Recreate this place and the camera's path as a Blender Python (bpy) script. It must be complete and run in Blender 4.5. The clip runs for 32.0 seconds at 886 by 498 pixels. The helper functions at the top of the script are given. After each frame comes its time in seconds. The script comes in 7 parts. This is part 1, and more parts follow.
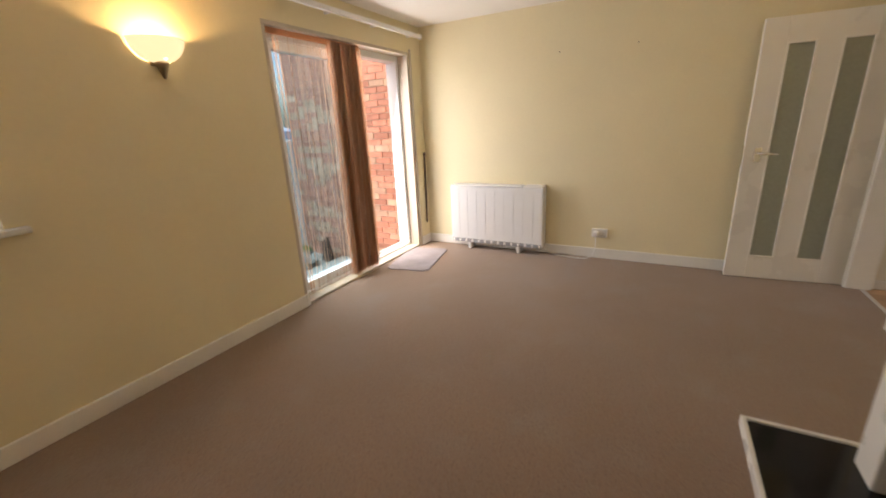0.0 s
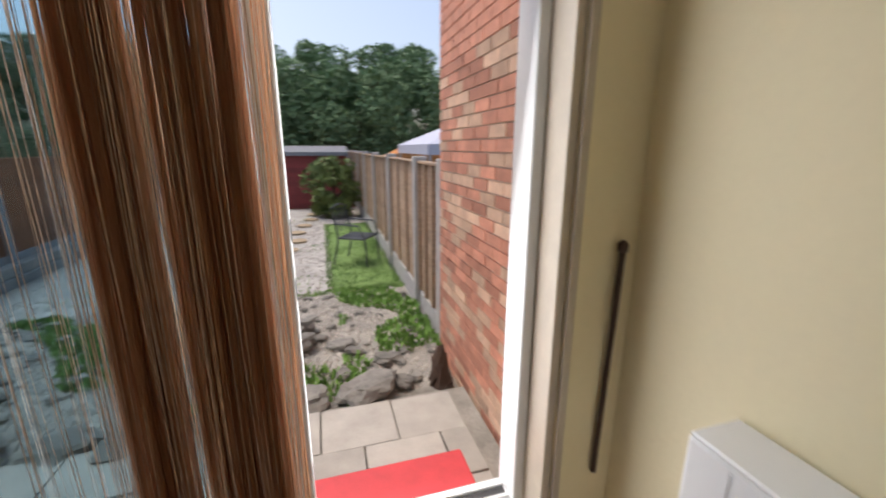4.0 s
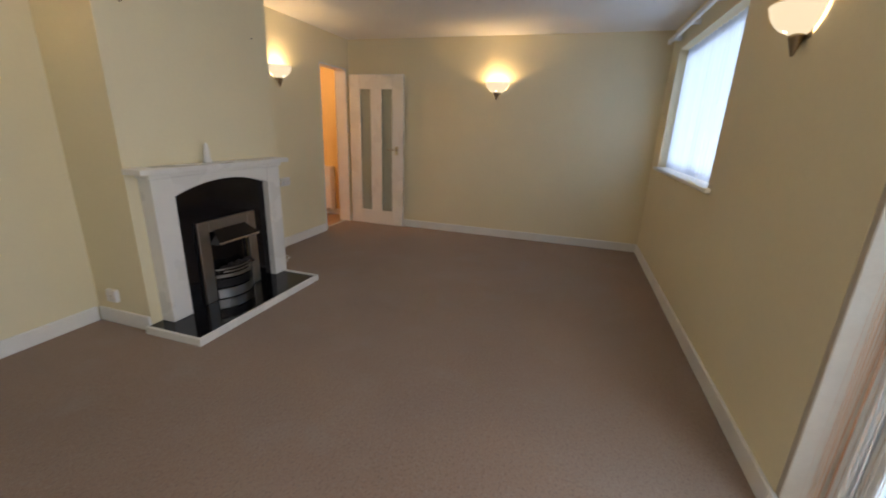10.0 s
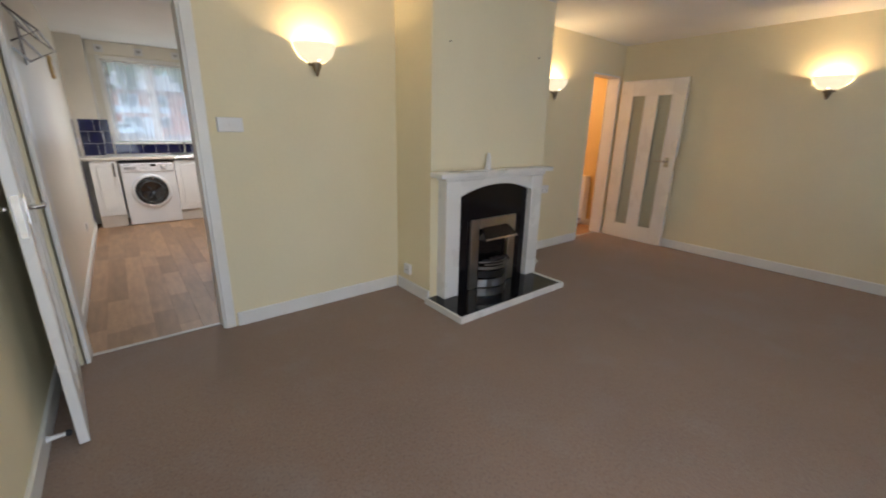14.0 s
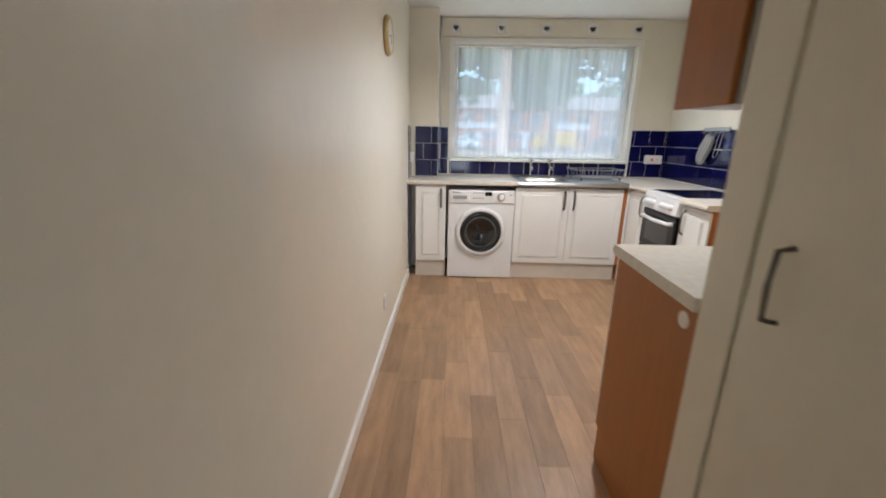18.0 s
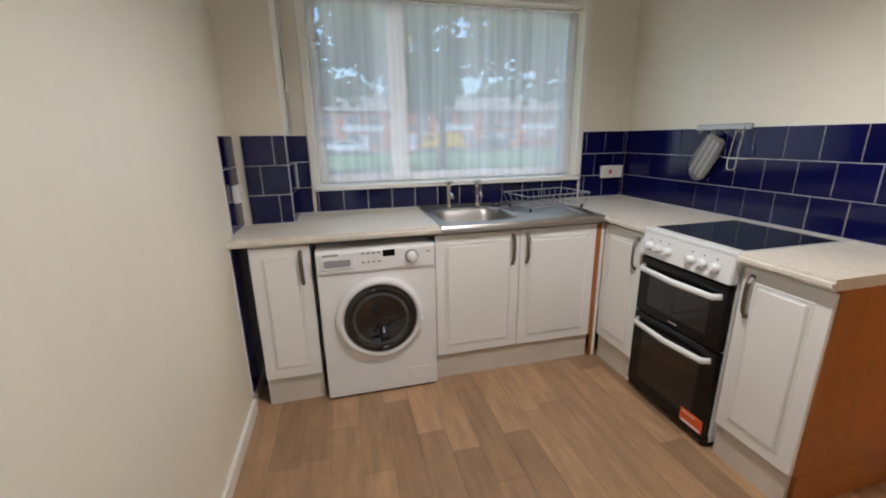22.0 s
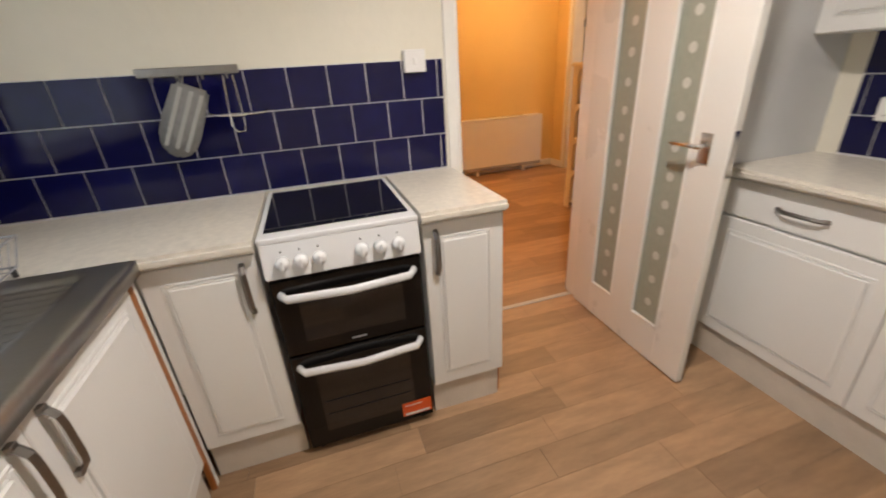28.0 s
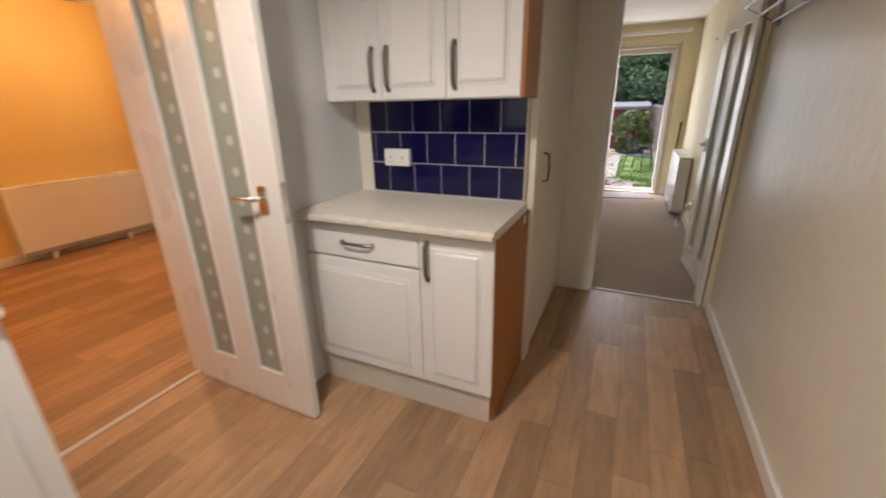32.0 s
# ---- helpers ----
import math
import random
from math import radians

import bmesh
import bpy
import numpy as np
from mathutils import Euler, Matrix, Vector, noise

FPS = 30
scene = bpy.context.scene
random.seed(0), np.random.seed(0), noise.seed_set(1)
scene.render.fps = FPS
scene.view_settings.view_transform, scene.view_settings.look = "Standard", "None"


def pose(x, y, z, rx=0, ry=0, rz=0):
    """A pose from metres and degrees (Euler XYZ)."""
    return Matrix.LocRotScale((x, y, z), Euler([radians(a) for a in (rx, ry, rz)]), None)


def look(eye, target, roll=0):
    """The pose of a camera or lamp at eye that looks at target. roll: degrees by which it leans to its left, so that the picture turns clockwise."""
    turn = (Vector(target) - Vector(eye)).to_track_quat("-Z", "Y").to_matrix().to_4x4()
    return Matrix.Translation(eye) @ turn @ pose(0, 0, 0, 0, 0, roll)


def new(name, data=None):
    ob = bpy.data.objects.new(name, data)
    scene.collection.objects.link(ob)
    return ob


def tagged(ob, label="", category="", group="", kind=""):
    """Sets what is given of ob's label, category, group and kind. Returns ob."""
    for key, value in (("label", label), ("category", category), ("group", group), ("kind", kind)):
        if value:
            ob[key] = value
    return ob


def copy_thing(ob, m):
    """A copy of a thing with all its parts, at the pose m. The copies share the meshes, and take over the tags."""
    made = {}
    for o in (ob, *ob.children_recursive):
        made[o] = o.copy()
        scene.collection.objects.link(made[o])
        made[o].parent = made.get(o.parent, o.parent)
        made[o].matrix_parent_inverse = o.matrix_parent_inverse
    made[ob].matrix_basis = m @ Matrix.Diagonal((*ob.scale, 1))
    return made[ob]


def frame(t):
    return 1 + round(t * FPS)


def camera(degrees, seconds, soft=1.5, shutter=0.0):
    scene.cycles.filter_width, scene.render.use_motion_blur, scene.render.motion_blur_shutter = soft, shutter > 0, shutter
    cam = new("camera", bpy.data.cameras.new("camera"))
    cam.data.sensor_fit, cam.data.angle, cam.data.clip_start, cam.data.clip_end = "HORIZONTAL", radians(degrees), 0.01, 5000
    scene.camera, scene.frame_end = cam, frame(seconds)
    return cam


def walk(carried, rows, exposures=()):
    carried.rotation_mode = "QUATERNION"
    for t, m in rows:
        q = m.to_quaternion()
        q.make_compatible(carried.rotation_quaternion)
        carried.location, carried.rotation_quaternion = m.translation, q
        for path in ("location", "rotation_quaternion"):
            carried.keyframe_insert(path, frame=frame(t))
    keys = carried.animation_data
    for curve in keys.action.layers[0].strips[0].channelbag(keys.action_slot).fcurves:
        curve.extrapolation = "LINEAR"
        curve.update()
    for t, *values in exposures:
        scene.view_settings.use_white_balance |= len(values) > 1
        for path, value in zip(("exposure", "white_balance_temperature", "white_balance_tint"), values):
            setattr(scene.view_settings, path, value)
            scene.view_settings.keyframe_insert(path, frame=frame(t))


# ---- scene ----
cam = camera(96.0, 32.0, soft=1.8, shutter=0.5)
PATH = [
    (0, (-3.161, -1.458, 1.362), (-1.491, -0.532, 0.769), -2.9),
    (0.5, (-2.814, -1.231, 1.303), (-1.122, -0.32, 0.749), -2.7),
    (1, (-2.429, -1.085, 1.283), (-0.732, -0.175, 0.741), -2.8),
    (1.5, (-1.982, -0.911, 1.317), (-0.286, 0.003, 0.779), -2.7),
    (2, (-1.494, -0.684, 1.315), (0.176, 0.286, 0.792), -2.5),
    (2.5, (-1.046, -0.501, 1.311), (0.554, 0.589, 0.806), -2.2),
    (4.5, (0.208, 0.166, 1.341), (0.182, 2.103, 0.842), 1.0),
    (5, (0.236, 0.274, 1.336), (-0.359, 2.116, 0.831), 1.7),
    (5.5, (0.25, 0.33, 1.318), (-0.82, 1.942, 0.813), 1.8),
    (6, (0.264, 0.283, 1.305), (-1.137, 1.614, 0.791), 2.3),
    (6.5, (0.309, 0.199, 1.3), (-1.313, 1.246, 0.775), 2.6),
    (7, (0.325, 0.172, 1.307), (-1.432, 0.959, 0.764), 2.6),
    (7.5, (0.321, 0.15, 1.301), (-1.527, 0.689, 0.757), 2.8),
    (8, (0.325, 0.131, 1.324), (-1.571, 0.425, 0.761), 2.7),
    (8.5, (0.325, 0.141, 1.317), (-1.593, 0.188, 0.751), 2.6),
    (9, (0.337, 0.127, 1.323), (-1.571, -0.049, 0.75), 2.6),
    (9.5, (0.355, 0.137, 1.323), (-1.522, -0.246, 0.748), 2.4),
    (10, (0.383, 0.132, 1.333), (-1.447, -0.428, 0.752), 2.2),
    (10.5, (0.414, 0.135, 1.349), (-1.357, -0.588, 0.766), 2.1),
    (11, (0.449, 0.118, 1.358), (-1.25, -0.761, 0.774), 1.9),
    (11.5, (0.47, 0.118, 1.351), (-1.145, -0.907, 0.768), 1.9),
    (12, (0.483, 0.117, 1.35), (-1.047, -1.033, 0.768), 1.7),
    (12.5, (0.493, 0.114, 1.355), (-0.958, -1.133, 0.772), 1.6),
    (13, (0.496, 0.11, 1.35), (-0.886, -1.213, 0.769), 1.4),
    (13.5, (0.501, 0.107, 1.349), (-0.81, -1.288, 0.77), 1.3),
    (14, (0.5, 0.051, 1.349), (-0.7, -1.441, 0.772), 1.2),
    (14.5, (0.463, -0.167, 1.31), (-0.572, -1.781, 0.739), 1.1),
    (15, (0.441, -0.551, 1.312), (-0.369, -2.285, 0.734), 1.3),
    (15.5, (0.450, -0.975, 1.303), (-0.124, -2.805, 0.733), 1.4),
    (17.5, (0.427, -2.751, 1.313), (0.46, -4.67, 0.75), 1.6),
    (18, (0.472, -3.133, 1.293), (0.511, -5.057, 0.747), 1.0),
    (18.5, (0.495, -3.466, 1.331), (0.53, -5.389, 0.785), 1.0),
    (19, (0.483, -3.79, 1.36), (0.511, -5.713, 0.81), 0.9),
    (19.5, (0.481, -4.063, 1.336), (0.491, -5.988, 0.794), 0.8),
    (20, (0.481, -4.299, 1.328), (0.457, -6.227, 0.796), 0.4),
    (20.5, (0.4, -4.458, 1.333), (0.329, -6.387, 0.81), -0.1),
    (21, (0.373, -4.604, 1.352), (0.181, -6.524, 0.825), -0.1),
    (21.5, (0.353, -4.693, 1.355), (0.037, -6.595, 0.825), -0.6),
    (22, (0.342, -4.762, 1.348), (-0.118, -6.633, 0.813), -1.0),
    (22.5, (0.363, -4.796, 1.346), (-0.259, -6.614, 0.792), -1.3),
    (23, (0.366, -4.796, 1.346), (-0.402, -6.551, 0.772), -1.7),
    (23.5, (0.376, -4.805, 1.342), (-0.539, -6.479, 0.744), -2.0),
    (24, (0.342, -4.846, 1.332), (-0.717, -6.422, 0.703), -2.4),
    (24.5, (0.258, -4.97, 1.31), (-0.957, -6.415, 0.65), -2.6),
    (26.5, (0.08, -5.904, 1.32), (-1.707, -6.365, 0.551), -4.1),
    (27, (0.039, -6.057, 1.325), (-1.797, -6.172, 0.54), -4.1),
    (27.5, (0.055, -6.153, 1.328), (-1.761, -5.928, 0.521), -3.9),
    (28, (0.105, -6.195, 1.334), (-1.64, -5.663, 0.514), -3.6),
    (28.5, (0.159, -6.244, 1.353), (-1.486, -5.465, 0.524), -3.2),
    (29, (0.205, -6.298, 1.367), (-1.334, -5.324, 0.54), -2.8),
    (29.5, (0.25, -6.33, 1.385), (-1.193, -5.202, 0.581), -2.5),
    (30, (0.271, -6.358, 1.4), (-1.077, -5.094, 0.634), -2.1),
    (30.5, (0.26, -6.368, 1.404), (-0.99, -4.986, 0.677), -1.7),
    (31, (0.267, -6.345, 1.4), (-0.859, -4.845, 0.705), -1.2),
    (31.5, (0.274, -6.204, 1.367), (-0.706, -4.596, 0.694), -0.9),
    (32, (0.261, -5.926, 1.345), (-0.53, -4.217, 0.671), -1.1),
]
EXPOSURE = [(0.0, 2.8, 7600, 18), (1.0, 2.58, 7200, 17), (2.5, 2.25, 6900, 15), (4.5, 1.66, 6900, 13), (5.5, 1.68, 7400, 15), (6.3, 1.8, 8600, 19), (7.0, 1.95, 9000, 22), (8.0, 2.35, 8300, 21), (9.0, 2.5, 7000, 16), (10.5, 2.55, 6150, 13), (12.0, 2.7, 6250, 14), (14.0, 2.7, 5950, 12), (15.5, 2.65, 6000, 11), (17.5, 2.85, 6050, 11), (20.0, 2.55, 5950, 10), (22.0, 2.42, 6150, 11), (24.0, 2.42, 6600, 13), (27.0, 2.45, 7100, 13), (28.0, 2.55, 6700, 13), (30.0, 2.55, 6550, 13), (31.0, 2.54, 6850, 15), (32.0, 2.55, 6750, 15)]
walk(cam, [(t, look(eye, target, roll)) for t, eye, target, roll in PATH], EXPOSURE)

# ---- world, sun and exposure ----
world = bpy.data.worlds.new("overcast_sky")
scene.world = world
world.use_nodes = True
wn = world.node_tree.nodes
sky = wn.new("ShaderNodeTexSky")
sky.sky_type = 'NISHITA'
sky.sun_disc = False
sky.sun_elevation = radians(69)
sky.sun_rotation = radians(308)
sky.dust_density = 4.0
sky.air_density = 1.0
world.node_tree.links.new(sky.outputs[0], wn["Background"].inputs[0])
wn["Background"].inputs[1].default_value = 0.072
sun_data = bpy.data.lights.new("sun", 'SUN')
sun_data.energy, sun_data.angle, sun_data.color = 0.42, radians(25), (1.0, 0.96, 0.9)
sun = new("sun", sun_data)
sun.matrix_basis = look((0, 0, 30), (9.0, -7.0, 0))


def lamp(name, x, y, z, watts, color, radius=0.05):
    d = bpy.data.lights.new(name, 'POINT')
    d.energy, d.color, d.shadow_soft_size = watts, color, radius
    o = new(name, d)
    o.location = (x, y, z)
    return o


# ---- materials ----
def mat(name, color, rough=0.5, metal=0.0, vary=0.12, scale=8.0, bump=0.0, bscale=120.0, rand=0.0, spec=0.5, stretch=(1, 1, 1), dark=None, coat=0.0):
    """A surface: base colour with coarse and fine variation, roughness variation and fine relief. rand: spread from piece to piece."""
    m = bpy.data.materials.new(name)
    m.use_nodes = True
    nt = m.node_tree
    b = nt.nodes["Principled BSDF"]
    geo = nt.nodes.new("ShaderNodeNewGeometry")
    mp = nt.nodes.new("ShaderNodeMapping")
    mp.inputs["Scale"].default_value = stretch
    nt.links.new(geo.outputs["Position"], mp.inputs["Vector"])
    n1 = nt.nodes.new("ShaderNodeTexNoise")
    n1.inputs["Scale"].default_value = scale
    n1.inputs["Detail"].default_value = 5
    n2 = nt.nodes.new("ShaderNodeTexNoise")
    n2.inputs["Scale"].default_value = bscale
    n2.inputs["Detail"].default_value = 3
    nt.links.new(mp.outputs[0], n1.inputs["Vector"])
    nt.links.new(mp.outputs[0], n2.inputs["Vector"])
    add = nt.nodes.new("ShaderNodeMath")
    add.operation = 'MULTIPLY_ADD'
    add.inputs[1].default_value = 0.35
    nt.links.new(n2.outputs[0], add.inputs[0])
    nt.links.new(n1.outputs[0], add.inputs[2])
    ramp = nt.nodes.new("ShaderNodeMapRange")
    ramp.inputs[1].default_value, ramp.inputs[2].default_value = 0.4, 0.95
    nt.links.new(add.outputs[0], ramp.inputs[0])
    mix = nt.nodes.new("ShaderNodeMix")
    mix.data_type = 'RGBA'
    lo = dark or tuple(c * (1 - vary) for c in color)
    hi = tuple(min(1, c * (1 + vary * 0.6)) for c in color) if not dark else color
    mix.inputs[6].default_value, mix.inputs[7].default_value = (*lo, 1), (*hi, 1)
    nt.links.new(ramp.outputs[0], mix.inputs[0])
    out = mix.outputs[2]
    if rand:
        oi = nt.nodes.new("ShaderNodeObjectInfo")
        hsv = nt.nodes.new("ShaderNodeHueSaturation")
        mr = nt.nodes.new("ShaderNodeMapRange")
        mr.inputs[3].default_value, mr.inputs[4].default_value = 1 - rand, 1 + rand
        nt.links.new(oi.outputs["Random"], mr.inputs[0])
        nt.links.new(mr.outputs[0], hsv.inputs["Value"])
        nt.links.new(out, hsv.inputs["Color"])
        out = hsv.outputs[0]
    nt.links.new(out, b.inputs["Base Color"])
    rr = nt.nodes.new("ShaderNodeMapRange")
    rr.inputs[3].default_value, rr.inputs[4].default_value = max(0.02, rough * 0.85), min(1, rough * 1.15)
    nt.links.new(n1.outputs[0], rr.inputs[0])
    nt.links.new(rr.outputs[0], b.inputs["Roughness"])
    b.inputs["Metallic"].default_value = metal
    b.inputs["Specular IOR Level"].default_value = spec
    b.inputs["Coat Weight"].default_value = coat
    if bump:
        bp = nt.nodes.new("ShaderNodeBump")
        bp.inputs["Strength"].default_value = bump
        bp.inputs["Distance"].default_value = 0.01
        nt.links.new(add.outputs[0], bp.inputs["Height"])
        nt.links.new(bp.outputs[0], b.inputs["Normal"])
    return m


def glass(name, color=(1, 1, 1), rough=0.0, alpha=0.9):
    """A thin pane: mostly clear, with a sheen on top."""
    m = bpy.data.materials.new(name)
    m.use_nodes = True
    nt = m.node_tree
    nt.nodes.remove(nt.nodes["Principled BSDF"])
    o = nt.nodes["Material Output"]
    tr = nt.nodes.new("ShaderNodeBsdfTransparent")
    tr.inputs[0].default_value = (*color, 1)
    gl = nt.nodes.new("ShaderNodeBsdfGlossy")
    gl.inputs["Roughness"].default_value = rough
    lw = nt.nodes.new("ShaderNodeLayerWeight")
    pw = nt.nodes.new("ShaderNodeMath")
    pw.operation = 'POWER'
    pw.inputs[1].default_value = 4.0
    nt.links.new(lw.outputs["Facing"], pw.inputs[0])
    ma = nt.nodes.new("ShaderNodeMath")
    ma.operation = 'MULTIPLY_ADD'
    ma.inputs[1].default_value, ma.inputs[2].default_value = 0.45, 0.025
    nt.links.new(pw.outputs[0], ma.inputs[0])
    mx = nt.nodes.new("ShaderNodeMixShader")
    nt.links.new(ma.outputs[0], mx.inputs[0])
    nt.links.new(tr.outputs[0], mx.inputs[1])
    nt.links.new(gl.outputs[0], mx.inputs[2])
    nt.links.new(mx.outputs[0], o.inputs[0])
    return m


def gauze(name, color, clear, scale=40.0, amp=0.15):
    """Thin cloth or netting that lets part of the view through and glows with the daylight behind it."""
    m = bpy.data.materials.new(name)
    m.use_nodes = True
    nt = m.node_tree
    nt.nodes.remove(nt.nodes["Principled BSDF"])
    o = nt.nodes["Material Output"]
    tr = nt.nodes.new("ShaderNodeBsdfTransparent")
    tl = nt.nodes.new("ShaderNodeBsdfTranslucent")
    df = nt.nodes.new("ShaderNodeBsdfDiffuse")
    tl.inputs[0].default_value = df.inputs[0].default_value = (*color, 1)
    cloth = nt.nodes.new("ShaderNodeMixShader")
    cloth.inputs[0].default_value = 0.35
    nt.links.new(tl.outputs[0], cloth.inputs[1])
    nt.links.new(df.outputs[0], cloth.inputs[2])
    geo = nt.nodes.new("ShaderNodeNewGeometry")
    mp = nt.nodes.new("ShaderNodeMapping")
    mp.inputs["Scale"].default_value = (scale, scale, 0.35)
    nz = nt.nodes.new("ShaderNodeTexNoise")
    nz.inputs["Scale"].default_value = 1.0
    nt.links.new(geo.outputs["Position"], mp.inputs[0])
    nt.links.new(mp.outputs[0], nz.inputs["Vector"])
    mr = nt.nodes.new("ShaderNodeMapRange")
    mr.inputs[1].default_value, mr.inputs[2].default_value = 0.3, 0.7
    mr.inputs[3].default_value, mr.inputs[4].default_value = 1 - clear - amp, 1 - clear + amp
    nt.links.new(nz.outputs[0], mr.inputs[0])
    mx = nt.nodes.new("ShaderNodeMixShader")
    nt.links.new(mr.outputs[0], mx.inputs[0])
    nt.links.new(tr.outputs[0], mx.inputs[1])
    nt.links.new(cloth.outputs[0], mx.inputs[2])
    nt.links.new(mx.outputs[0], o.inputs[0])
    return m


def glow(name, color, strength, pale=1.0):
    """Something lit from within. pale: how light its own surface is."""
    m = bpy.data.materials.new(name)
    m.use_nodes = True
    b = m.node_tree.nodes["Principled BSDF"]
    b.inputs["Base Color"].default_value = (*(c * pale for c in color), 1)
    b.inputs["Emission Color"].default_value = (*color, 1)
    b.inputs["Emission Strength"].default_value = strength
    return m


def carpet(name, color):
    """Cut-pile carpet: short tufts, a fine speckle, and broad paler and greyer areas where it is trodden."""
    m = mat(name, color, 1.0, vary=0.16, scale=1.1, bump=0.9, bscale=260, spec=0.05)
    nt = m.node_tree
    b = nt.nodes["Principled BSDF"]
    geo = nt.nodes.new("ShaderNodeNewGeometry")
    last = b.inputs["Base Color"].links[0].from_socket
    for sc, lo, hi, tone, amount in ((0.75, 0.52, 0.68, (0.265, 0.205, 0.168), 0.6), (3.2, 0.54, 0.70, (0.30, 0.24, 0.20), 0.38), (30.0, 0.52, 0.70, (0.30, 0.235, 0.195), 0.12), (60.0, 0.52, 0.68, (0.30, 0.235, 0.19), 0.42), (80.0, 0.52, 0.66, (0.09, 0.058, 0.042), 0.34)):
        n = nt.nodes.new("ShaderNodeTexNoise")
        n.inputs["Scale"].default_value, n.inputs["Detail"].default_value = sc, 4
        nt.links.new(geo.outputs["Position"], n.inputs["Vector"])
        r = nt.nodes.new("ShaderNodeMapRange")
        r.inputs[1].default_value, r.inputs[2].default_value, r.inputs[4].default_value = lo, hi, amount
        nt.links.new(n.outputs[0], r.inputs[0])
        x = nt.nodes.new("ShaderNodeMix")
        x.data_type = 'RGBA'
        x.inputs[7].default_value = (*tone, 1)
        nt.links.new(r.outputs[0], x.inputs[0])
        nt.links.new(last, x.inputs[6])
        last = x.outputs[2]
    nt.links.new(last, b.inputs["Base Color"])
    b.inputs["Sheen Weight"].default_value = 0.25
    b.inputs["Sheen Roughness"].default_value = 0.6
    return m


